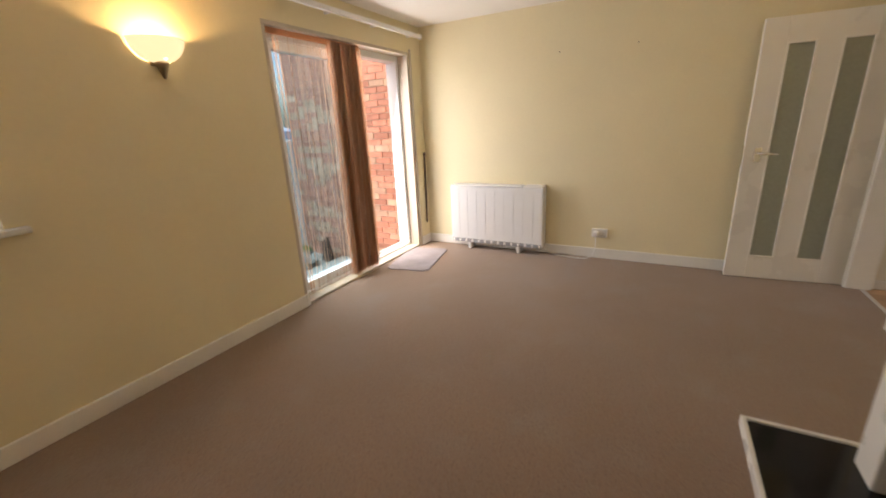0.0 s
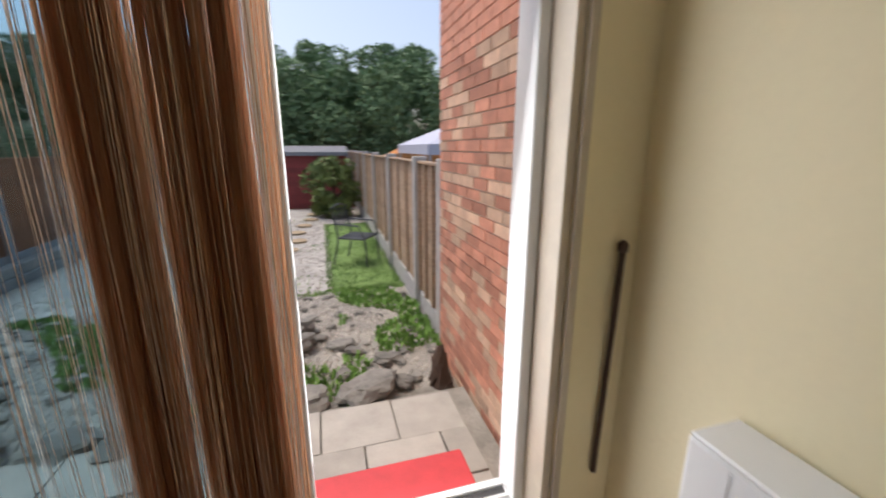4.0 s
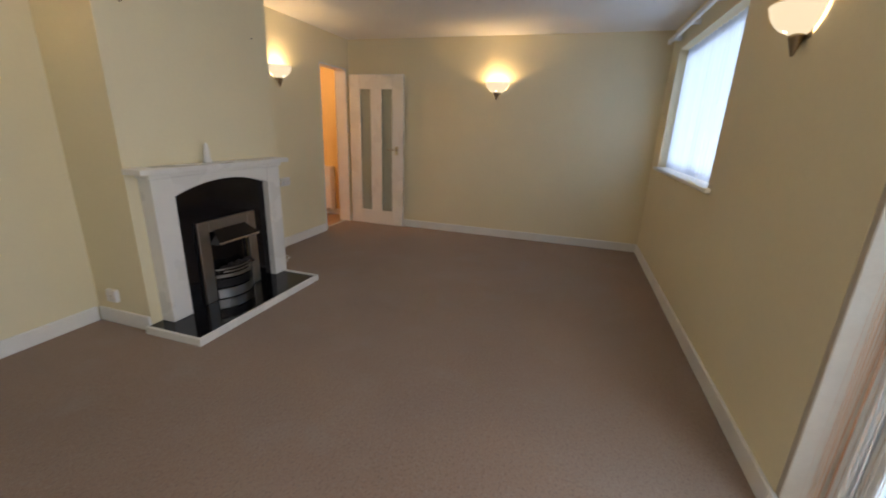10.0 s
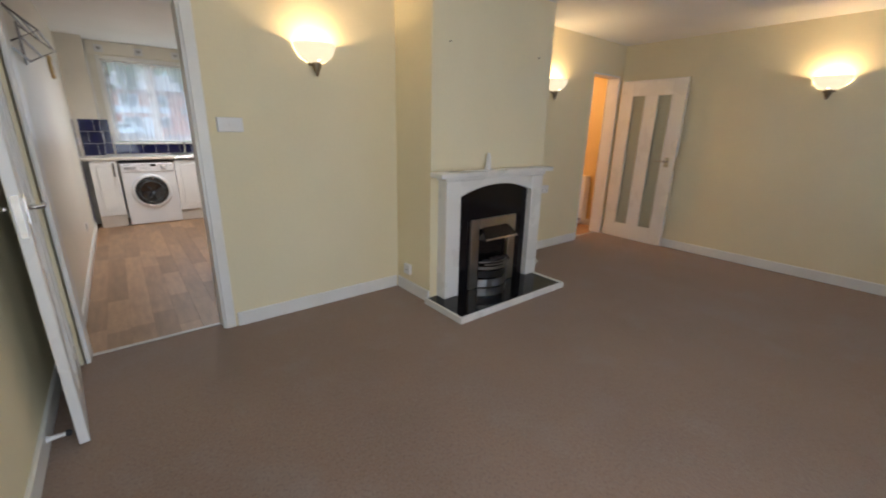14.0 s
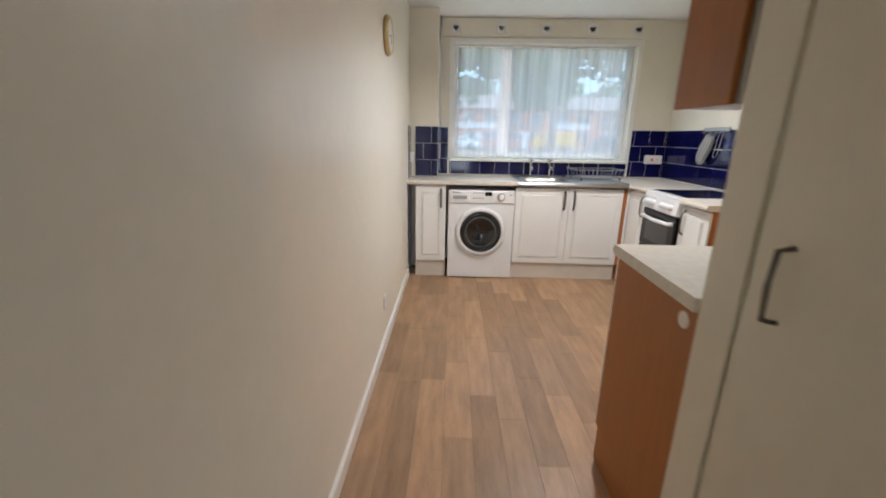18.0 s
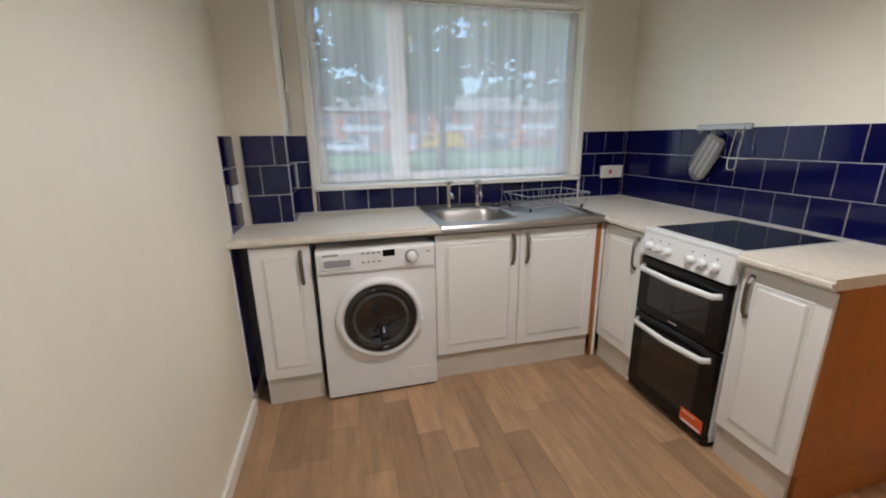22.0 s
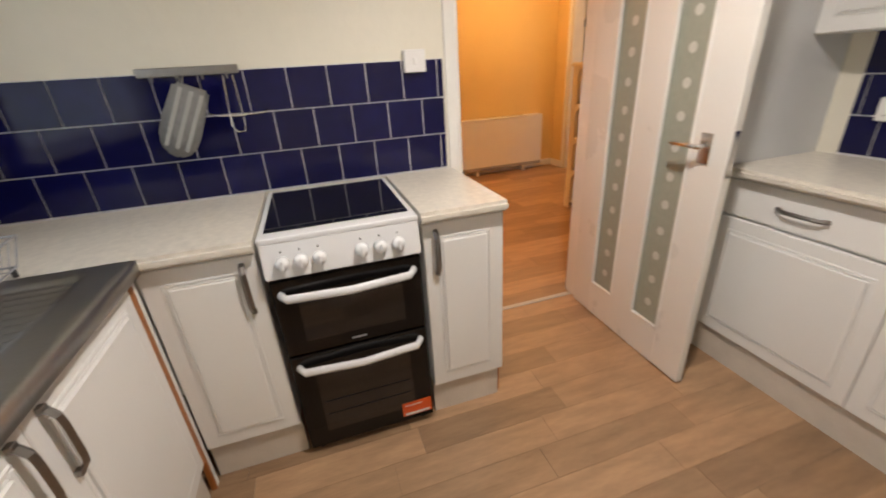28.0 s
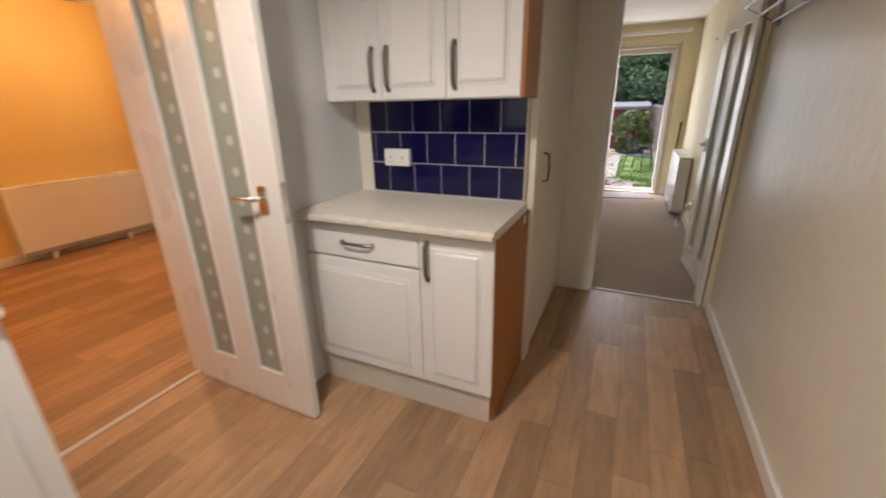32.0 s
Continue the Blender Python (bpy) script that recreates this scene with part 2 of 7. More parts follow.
M = {
    "cream": mat("cream_wall_paint", (0.82, 0.735, 0.505), 0.75, vary=0.05, scale=1.5, bump=0.25, bscale=45),
    "kitchen_wall": mat("pale_cream_wall_paint", (0.80, 0.762, 0.65), 0.36, vary=0.06, scale=1.5, bump=0.6, bscale=16),
    # hall walls: the warm lamp's amber is mixed into the base colour
    "amber_lit_wall": mat("amber_lit_wall_paint", (0.75, 0.56, 0.25), 0.7, vary=0.06, scale=1.5, bump=0.2, bscale=60),
    "ceiling": mat("white_ceiling_paint", (0.85, 0.84, 0.81), 0.85, vary=0.04, scale=2, bump=0.35, bscale=30),
    "white": mat("white_gloss_paint", (0.8, 0.79, 0.75), 0.28, vary=0.04, scale=3, bump=0.05, bscale=90),
    "trim": mat("white_skirting_paint", (0.84, 0.83, 0.79), 0.32, vary=0.06, scale=5, bump=0.06, bscale=70),
    "upvc": mat("white_plastic_frame", (0.80, 0.82, 0.83), 0.3, vary=0.05, scale=6),
    "alu": mat("dull_aluminium_strip", (0.62, 0.60, 0.57), 0.55, 0.3, vary=0.1, scale=20),
    "beigeframe": mat("beige_timber_frame", (0.54, 0.47, 0.38), 0.45, vary=0.12, scale=9, bump=0.1, bscale=60),
    "carpet": carpet("brown_carpet", (0.285, 0.190, 0.132)),
    "plank": mat("oak_vinyl_plank", (0.42, 0.262, 0.150), 0.40, vary=0.28, scale=5, bump=0.03, bscale=30, rand=0.24, stretch=(5, 0.8, 5)),
    "plank_x": mat("oak_vinyl_plank_hall", (0.31, 0.155, 0.075), 0.42, vary=0.22, scale=5, bump=0.04, bscale=40, rand=0.2, stretch=(0.9, 9, 9)),
    "plank_joint": mat("plank_joint", (0.25, 0.155, 0.09), 0.7),
    "tile": mat("navy_glazed_tile", (0.005, 0.0055, 0.055), 0.08, vary=0.25, scale=14, rand=0.2, bump=0.02, bscale=9, spec=0.38),
    "grout": mat("pale_grout", (0.72, 0.72, 0.74), 0.8, vary=0.12, scale=30),
    "unit": mat("white_foil_door", (0.84, 0.84, 0.82), 0.3, vary=0.03, scale=3, bump=0.02),
    "panelgrey": mat("pale_grey_laminate", (0.66, 0.68, 0.70), 0.4, vary=0.05, scale=4, bump=0.02),
    "plinth": mat("beige_plinth", (0.66, 0.61, 0.54), 0.5, vary=0.1, scale=8),
    "brownpanel": mat("brown_end_panel", (0.38, 0.135, 0.03), 0.42, vary=0.15, scale=7, bump=0.05, bscale=90, stretch=(6, 6, 0.8)),
    "worktop": mat("mottled_cream_laminate", (0.74, 0.695, 0.61), 0.3, vary=0.14, scale=34, bump=0.01),
    "steel": mat("brushed_stainless", (0.40, 0.39, 0.375), 0.36, 1.0, vary=0.1, scale=20, stretch=(30, 2, 2)),
    "handle": mat("pewter_handle", (0.25, 0.235, 0.22), 0.35, 1.0, vary=0.1, scale=30),
    "chrome": mat("chrome", (0.75, 0.73, 0.71), 0.12, 1.0, vary=0.05),
    "black": mat("black_enamel", (0.007, 0.006, 0.006), 0.10, vary=0.2, spec=0.3),
    "blackglass": mat("black_ceramic_glass", (0.01, 0.01, 0.012), 0.03, vary=0.1, coat=0.5),
    "bowlglass": mat("grey_bowl_glass", (0.085, 0.095, 0.095), 0.06, vary=0.5, scale=14, coat=0.5),
    "granite": mat("black_granite", (0.008, 0.007, 0.008), 0.1, vary=0.5, scale=60, spec=0.35),
    "appliance": mat("white_enamel", (0.8, 0.81, 0.82), 0.22, vary=0.02),
    "plastic": mat("white_plastic", (0.82, 0.81, 0.79), 0.35, vary=0.03),
    "greyplastic": mat("grey_plastic", (0.32, 0.33, 0.35), 0.4, vary=0.08),
    "rubber": mat("dark_rubber", (0.03, 0.03, 0.032), 0.6),
    "red": mat("red_step_paint", (0.55, 0.05, 0.06), 0.55, vary=0.15, scale=12, bump=0.1),
    "orange_label": mat("orange_sticker", (0.75, 0.11, 0.02), 0.4, vary=0.05),
    "paper": mat("white_paper", (0.8, 0.8, 0.78), 0.6, vary=0.03),
    "cord": gauze("brown_string", (0.56, 0.31, 0.18), 0.05, 200.0, 0.05),
    # tan string kept pale, with the curtain's glints put into its colour
    "cord_light": mat("tan_glint_string", (0.66, 0.47, 0.34), 0.14, vary=0.5, scale=60, spec=0.9, stretch=(1, 1, 0.3)),
    "mat": mat("grey_doormat", (0.30, 0.27, 0.28), 0.95, vary=0.2, scale=10, bump=0.8, bscale=260),
    "brick": mat("salmon_brick", (0.55, 0.26, 0.18), 0.85, vary=0.28, scale=11, bump=0.5, bscale=90, rand=0.3),
    "brick_pale": mat("buff_brick", (0.62, 0.43, 0.31), 0.85, vary=0.25, scale=11, bump=0.5, bscale=90, rand=0.25),
    "mortar": mat("brick_mortar", (0.60, 0.48, 0.39), 0.9, vary=0.15, scale=20, bump=0.3),
    "concrete": mat("concrete_post", (0.42, 0.42, 0.42), 0.85, vary=0.2, scale=9, bump=0.3),
    "fence": mat("weathered_fence_board", (0.40, 0.285, 0.20), 0.8, vary=0.3, scale=6, bump=0.3, bscale=50, rand=0.18, stretch=(2, 1, 8)),
    "fence_red": mat("russet_fence_board", (0.36, 0.13, 0.06), 0.8, vary=0.25, scale=6, bump=0.3, bscale=50, rand=0.18),
    "fence_orange": mat("orange_fence_board", (0.52, 0.22, 0.07), 0.75, vary=0.25, scale=5, bump=0.2, rand=0.14),
    "shed": mat("dark_red_shed_board", (0.22, 0.035, 0.035), 0.6, vary=0.2, scale=8, rand=0.15),
    "felt": mat("grey_roof_felt", (0.20, 0.21, 0.23), 0.9, vary=0.2, scale=12, bump=0.3),
    "slab": mat("grey_paving_slab", (0.36, 0.35, 0.32), 0.85, vary=0.2, scale=6, bump=0.3, rand=0.16),
    "stepping": mat("ochre_stepping_stone", (0.36, 0.285, 0.185), 0.85, vary=0.2, scale=9, bump=0.3, rand=0.1),
    "rock": mat("grey_rockery_stone", (0.19, 0.185, 0.17), 0.9, vary=0.5, scale=9, bump=0.7, bscale=40, rand=0.3),
    "soil": mat("garden_soil", (0.27, 0.26, 0.235), 1.0, vary=0.45, scale=5, bump=0.9, bscale=60),
    "bed": mat("red_brown_bark_bed", (0.22, 0.085, 0.05), 1.0, vary=0.35, scale=6, bump=0.7, bscale=50),
    "gravel": mat("pale_gravel", (0.37, 0.365, 0.345), 0.95, vary=0.35, scale=3, bump=0.9, bscale=70),
    "pebble": mat("pale_pebble", (0.62, 0.59, 0.54), 0.9, vary=0.45, scale=20, rand=0.3),
    "lawn": mat("lawn_grass", (0.15, 0.26, 0.075), 0.9, vary=0.35, scale=14, bump=0.9, bscale=160),
    "weed": mat("weed_leaf", (0.15, 0.30, 0.06), 0.7, vary=0.35, scale=10),
    "bush": mat("bush_leaf", (0.135, 0.19, 0.055), 0.7, vary=0.35, scale=6),
    "conifer": mat("conifer_leaf", (0.15, 0.25, 0.12), 0.75, vary=0.35, scale=2.5),
    "tree": mat("street_tree_leaf", (0.11, 0.19, 0.07), 0.75, vary=0.4, scale=3),
    "bark": mat("tree_bark", (0.085, 0.055, 0.04), 0.95, vary=0.3, scale=8, bump=0.7),
    "chairmetal": mat("dark_chair_metal", (0.06, 0.07, 0.085), 0.45, 0.6),
    "canvas": mat("grey_blue_canvas", (0.47, 0.50, 0.60), 0.8, vary=0.08),
    "verge": mat("shaded_verge_grass", (0.075, 0.145, 0.035), 0.9, vary=0.35, scale=2),
    "housebrick": mat("red_house_brick", (0.52, 0.16, 0.085), 0.9, vary=0.25, scale=3, bump=0.2),
    "housewhite": mat("white_house_boards", (0.62, 0.62, 0.62), 0.7, vary=0.08),
    "houseglass": mat("house_window_glass", (0.08, 0.10, 0.12), 0.1),
    "rooftile": mat("grey_roof_tile", (0.20, 0.17, 0.16), 0.85, vary=0.2, scale=2),
    "asphalt": mat("asphalt", (0.07, 0.07, 0.072), 0.9, vary=0.2, scale=4),
    "car_silver": mat("silver_car_paint", (0.45, 0.47, 0.50), 0.25, 0.3),
    "car_dark": mat("dark_car_paint", (0.05, 0.06, 0.09), 0.25, 0.2),
    "car_red": mat("red_car_paint", (0.40, 0.05, 0.04), 0.25, 0.1),
    "yellow": mat("yellow_van_paint", (0.75, 0.42, 0.02), 0.35),
    "glass": glass("clear_glass", (0.76, 0.85, 0.89)),
    "frost": mat("frosted_glass", (0.34, 0.37, 0.31), 0.35, vary=0.08, scale=40),
    "net": gauze("white_net", (0.92, 0.92, 0.94), 0.58, 11.0, 0.12),
    "dot": mat("etched_dot_glass", (0.60, 0.63, 0.58), 0.5, vary=0.1, scale=40),
    "heart": mat("pale_grey_heart", (0.55, 0.54, 0.52), 0.6, vary=0.05),
    "net_thick": gauze("white_voile", (0.50, 0.54, 0.62), 0.05, 60.0, 0.04),
    "bowl": glow("lit_glass_bowl", (1.0, 0.80, 0.50), 0.17, 0.2),
    "bulb": glow("lit_bulb", (1.0, 0.82, 0.52), 1.0),
    "kbulb": glow("lit_opal_glass", (1.0, 0.9, 0.75), 0.8),
    "hall_bulb": glow("lit_hall_bulb", (1.0, 0.7, 0.4), 3.0),
    "brass": mat("antique_brass", (0.30, 0.24, 0.16), 0.35, 1.0, vary=0.1),
    "gold": mat("pale_gold", (0.55, 0.42, 0.20), 0.3, 0.8, vary=0.1),
    "stick": mat("dark_brown_stick", (0.05, 0.022, 0.015), 0.4, vary=0.3, scale=30),
    "cloth": mat("grey_oven_glove", (0.24, 0.24, 0.235), 0.95, vary=0.15, scale=60, bump=0.5, bscale=300),
    "cloth_light": mat("pale_glove_stripe", (0.40, 0.40, 0.38), 0.95, vary=0.1, scale=60, bump=0.5, bscale=300),
    "ember": mat("dark_fire_coal", (0.03, 0.025, 0.025), 0.9, vary=0.4, scale=40, bump=0.8, bscale=60),
    "firesteel": mat("satin_fire_steel", (0.42, 0.40, 0.37), 0.3, 1.0, vary=0.1, scale=10),
    "darksteel": mat("dark_fire_steel", (0.05, 0.05, 0.053), 0.3, 0.9, vary=0.1),
}


# ---- building helpers ----
def box(x0, x1, y0, y1, z0, z1, bevel=0.0, seg=1, bm=None):
    """A box, bevelled, added to bm."""
    own = bmesh.new()
    bmesh.ops.create_cube(own, size=1.0, matrix=Matrix.Translation(((x0 + x1) / 2, (y0 + y1) / 2, (z0 + z1) / 2)) @ Matrix.Diagonal((abs(x1 - x0), abs(y1 - y0), abs(z1 - z0), 1)))
    if bevel:
        bmesh.ops.bevel(own, geom=own.edges[:], offset=bevel, segments=seg, affect='EDGES', profile=0.5)
    return merge(bm, own)


def merge(bm, own):
    if bm is None:
        return own
    me = bpy.data.meshes.new("tmp")
    own.to_mesh(me)
    own.free()
    bm.from_mesh(me)
    bpy.data.meshes.remove(me)
    return bm


def cyl(p, q, r0, r1=None, n=12, bm=None, caps=True):
    """A round bar from p to q."""
    p, q = Vector(p), Vector(q)
    own = bmesh.new()
    m = Matrix.Translation((p + q) / 2) @ (q - p).to_track_quat('Z', 'Y').to_matrix().to_4x4()
    bmesh.ops.create_cone(own, cap_ends=caps, segments=n, radius1=r0, radius2=r0 if r1 is None else r1, depth=(q - p).length, matrix=m)
    return merge(bm, own)


def tube(points, r, n=8, bm=None):
    """A round bar bent through points."""
    own = bmesh.new()
    pts = [Vector(p) for p in points]
    rings = []
    for i, p in enumerate(pts):
        d = (pts[min(i + 1, len(pts) - 1)] - pts[max(i - 1, 0)]).normalized()
        rot = d.to_track_quat('Z', 'Y').to_matrix()
        rings.append([own.verts.new(p + rot @ Vector((r * math.cos(2 * math.pi * k / n), r * math.sin(2 * math.pi * k / n), 0))) for k in range(n)])
    for a, b in zip(rings, rings[1:]):
        for k in range(n):
            own.faces.new((a[k], a[(k + 1) % n], b[(k + 1) % n], b[k]))
    own.faces.new(rings[0][::-1])
    own.faces.new(rings[-1])
    return merge(bm, own)


def lathe(profile, n=24, bm=None, centre=(0, 0, 0), turn=1.0, caps=True):
    """A turned shape from (radius, height) pairs round the vertical; turn below 1 gives a part of the round."""
    own = bmesh.new()
    cx, cy, cz = centre
    full = turn >= 0.999
    count = n if full else n + 1
    rings = [[own.verts.new((cx + r * math.cos(2 * math.pi * turn * k / n), cy + r * math.sin(2 * math.pi * turn * k / n), cz + z)) for k in range(count)] for r, z in profile]
    for a, b in zip(rings, rings[1:]):
        for k in range(n):
            j = (k + 1) % count
            own.faces.new((a[k], a[j], b[j], b[k]))
    if caps and full:
        own.faces.new(rings[0][::-1])
        own.faces.new(rings[-1])
    return merge(bm, own)


def part(name, bm, material, parent=None, label="", smooth=False):
    """Links a bmesh, given in the parent's own space, as one mesh object under it."""
    me = bpy.data.meshes.new(name)
    bmesh.ops.recalc_face_normals(bm, faces=bm.faces[:])
    if smooth:
        for f in bm.faces:
            f.smooth = True
    bm.to_mesh(me)
    bm.free()
    me.materials.append(M[material])
    ob = new(name, me)
    if parent is not None:
        ob.parent = parent
    if label:
        ob["label"] = label
    return ob


def thing(name, label, category, m=None, group=""):
    ob = new(name)
    ob.empty_display_size = 0.05
    if m is not None:
        ob.matrix_basis = m
    return tagged(ob, label, category, group)


def structure(name, bm, material, label, category):
    return tagged(part(name, bm, material), label, category, kind="structure")


def share(name, me, parent, x, y, z, rz=0.0, sx=1.0, sy=1.0, sz=1.0):
    """One piece on a shared mesh."""
    o = new(name, me)
    o.parent = parent
    o.location, o.rotation_euler, o.scale = (x, y, z), (0, 0, rz), (sx, sy, sz)
    return o


def mesh_of(name, bm, material):
    me = bpy.data.meshes.new(name)
    bmesh.ops.recalc_face_normals(bm, faces=bm.faces[:])
    bm.to_mesh(me)
    bm.free()
    me.materials.append(M[material])
    return me


def wall_x(y0, y1, x0, x1, z0, z1, holes=()):
    """A wall along x between y0 and y1, with (xa, xb, za, zb) openings through it, in order along x."""
    bm = bmesh.new()
    at = x0
    for xa, xb, za, zb in holes:
        if xa > at:
            box(at, xa, y0, y1, z0, z1, bm=bm)
        if za > z0:
            box(xa, xb, y0, y1, z0, za, bm=bm)
        if zb < z1:
            box(xa, xb, y0, y1, zb, z1, bm=bm)
        at = xb
    if at < x1:
        box(at, x1, y0, y1, z0, z1, bm=bm)
    return bm


def wall_y(x0, x1, y0, y1, z0, z1, holes=()):
    bm = bmesh.new()
    at = y0
    for ya, yb, za, zb in holes:
        if ya > at:
            box(x0, x1, at, ya, z0, z1, bm=bm)
        if za > z0:
            box(x0, x1, ya, yb, z0, za, bm=bm)
        if zb < z1:
            box(x0, x1, ya, yb, zb, z1, bm=bm)
        at = yb
    if at < y1:
        box(x0, x1, at, y1, z0, z1, bm=bm)
    return bm


WX, EX, KX = -4.65, 0.95, 0.880        # living room west and east walls, kitchen east wall
GY, SY, NY = 0.99, -2.80, -2.95       # garden wall, living room south wall, its kitchen side
KS, KW, CZ = -7.35, -1.68, 2.37       # kitchen window wall, kitchen west wall, ceiling
HX = -4.90                            # hall west wall
PD = (-1.09, 0.715, 0.0, 2.10)         # patio door opening
LW = (-4.30, -2.60, 1.0, 2.13)        # living room window
KD = (0.10, 0.85, -0.05, 2.02)          # doorway from living room to kitchen
HD = (-4.60, -3.99, -0.05, 2.02)        # doorway from living room to hall
KH = (-5.55, -4.79, -0.05, 2.02)        # doorway from kitchen to hall
KWIN = (-1.27, 0.48, 1.06, 2.15)      # kitchen window

# ---- shell of the house ----
structure("wall_garden", wall_x(GY, GY + 0.28, WX - 0.12, 1.25, -0.6, 2.6, [LW, (PD[0], PD[1], -0.01, PD[3])]), "cream", "cream painted plaster wall on the garden side with patio door", "wall")
structure("wall_west", wall_y(WX - 0.12, WX, SY, GY, -0.05, CZ + 0.05), "cream", "cream painted end wall of the living room", "wall")
structure("wall_east", wall_y(EX, EX + 0.3, SY - 0.15, GY, -0.05, CZ + 0.05), "cream", "cream painted living room wall behind the storage heater", "wall")
structure("wall_south", wall_x(NY, SY, WX - 0.12, EX, -0.05, CZ + 0.05, [HD, KD]), "cream", "cream painted wall with doorways to kitchen and hall", "wall")
structure("chimney_breast", box(-2.58, -1.285, SY, -2.33, 0, CZ), "cream", "cream painted chimney breast", "wall")
structure("wall_kitchen_east", wall_y(KX, KX + 0.3, KS - 0.3, NY, -0.05, CZ + 0.05), "kitchen_wall", "pale cream textured kitchen wall", "wall")
structure("wall_kitchen_south", wall_x(KS - 0.28, KS, KW - 0.12, KX, -0.3, CZ + 0.05, [KWIN]), "kitchen_wall", "pale cream kitchen wall round the window", "wall")
structure("wall_kitchen_west", wall_y(KW - 0.10, KW, KS, -4.08, -0.05, CZ + 0.05, [KH]), "kitchen_wall", "pale cream kitchen wall with doorway to the hall", "wall")
structure("pipe_boxing", box(0.62, KX, KS, -7.06, 0, CZ), "kitchen_wall", "pale cream pipe boxing in the kitchen corner", "wall")
structure("wall_cupboard", box(KW, -1.083, -4.72, NY, 0, CZ), "kitchen_wall", "pale painted side of a built-in cupboard", "wall")
structure("wall_behind_units", box(-1.083, -0.166, -4.08, -3.99, 0, CZ), "kitchen_wall", "pale painted wall behind the kitchen unit", "wall")
# hall walls carry the amber of the lamp light in their colour
structure("wall_hall_west", wall_y(HX - 0.12, HX, -7.0, NY, -0.05, CZ + 0.05), "amber_lit_wall", "amber lit hall wall behind the heater", "wall")
structure("wall_hall_south", wall_x(-7.0 - 0.12, -7.0, HX - 0.12, KW - 0.10, -0.05, CZ + 0.05), "amber_lit_wall", "amber lit end wall of the hall", "wall")
structure("wall_hall_north", wall_x(NY - 0.012, NY - 0.002, HX, KW - 0.10, 0, CZ, [(HD[0], HD[1], 0, HD[3])]), "amber_lit_wall", "amber lit hall wall with living room doorway", "wall")
structure("wall_hall_east", wall_y(KW - 0.112, KW - 0.102, -7.0, NY - 0.012, 0, CZ, [(KH[0], KH[1], 0, KH[3])]), "amber_lit_wall", "amber lit hall wall with kitchen doorway", "wall")
structure("ceiling", box(HX - 0.12, 1.25, KS - 0.28, GY + 0.28, CZ, CZ + 0.12), "ceiling", "white textured ceiling", "ceiling")
structure("roof", box(HX - 0.5, 1.35, KS - 0.45, GY + 0.32, CZ + 0.24, CZ + 0.30), "felt", "flat upper floor and roof of the house", "roof")
structure("floor_living_room", box(WX - 0.12, EX, SY - 0.10, GY + 0.002, -0.06, 0.0), "carpet", "worn brown fitted carpet", "floor")
floor_kitchen = structure("floor_kitchen", box(KW - 0.06, KX, KS, SY - 0.10, -0.06, -0.004), "plank_joint", "oak-effect plank vinyl kitchen floor", "floor")
floor_hall = structure("floor_hall", box(HX, KW - 0.06, -7.0, SY - 0.10, -0.06, -0.004), "plank_joint", "oak-effect plank vinyl hall floor", "floor")


def skirting(name, x0, y0, x1, y1, inward, h=0.10, d=0.018):
    """A skirting board along a wall from one corner to the other; inward: the side it stands on."""
    bm = bmesh.new()
    ax, ay = inward
    xa, xb = sorted((x0, x1))
    ya, yb = sorted((y0, y1))
    if ay == 0:
        box(min(x0, x0 + ax * d), max(x0, x0 + ax * d), ya, yb, 0.0, h, 0.004, bm=bm)
    else:
        box(xa, xb, min(y0, y0 + ay * d), max(y0, y0 + ay * d), 0.0, h, 0.004, bm=bm)
    return tagged(part(name, bm, "trim"), "white painted skirting board", "skirting board", kind="structure")


skirting("baseboard", WX, GY, PD[0] - 0.001, GY, (0, -1))
skirting("baseboard", PD[0] - 0.001, GY + 0.035, PD[0] - 0.001, GY - 0.018, (1, 0), 0.10, 0.034)
skirting("baseboard", PD[1] + 0.03, GY, EX - 0.02, GY, (0, -1))
skirting("baseboard", EX, GY, EX, SY, (-1, 0))
skirting("baseboard", WX, GY - 0.02, WX, SY, (1, 0))
skirting("baseboard", -1.265, SY, KD[0] - 0.07, SY, (0, 1))
skirting("baseboard", -1.285, SY + 0.02, -1.285, -2.33, (1, 0))
skirting("baseboard", HD[1] + 0.001, SY, -2.60, SY, (0, 1))
skirting("baseboard", -2.58, SY + 0.02, -2.58, -2.33, (-1, 0))
skirting("baseboard", KX, NY, KX, -6.72, (-1, 0), 0.075)
skirting("baseboard", HX, -7.0, HX, NY - 0.014, (1, 0), 0.09)
skirting("baseboard", HX + 0.02, NY - 0.012, HD[0] - 0.06, NY - 0.012, (0, -1), 0.09)


def casing(name, bm, label, material="trim"):
    return tagged(part(name, bm, material), label, "door frame", kind="structure")


def frame_x(x0, x1, y0, y1, z1, w=0.055, d=0.014):
    """Lining and architraves of a doorway in a wall along x."""
    bm = bmesh.new()
    box(x0, x0 + 0.022, y0, y1, 0.002, z1 - 0.022, 0.003, bm=bm)
    box(x1 - 0.022, x1, y0, y1, 0.002, z1 - 0.022, 0.003, bm=bm)
    box(x0, x1, y0, y1, z1 - 0.022, z1, 0.003, bm=bm)
    for ya, yb in ((y0 - d, y0), (y1, y1 + d)):
        box(x0 - w, x0 + 0.008, ya, yb, 0.002, z1, 0.004, bm=bm)
        box(x1 - 0.008, x1 + (w if x1 < 0 else 0.0), ya, yb, 0.002, z1, 0.004, bm=bm)
        box(x0 - w, x1 + (w if x1 < 0 else 0.0), ya, yb, z1 - 0.008, z1 + w, 0.004, bm=bm)
    return bm


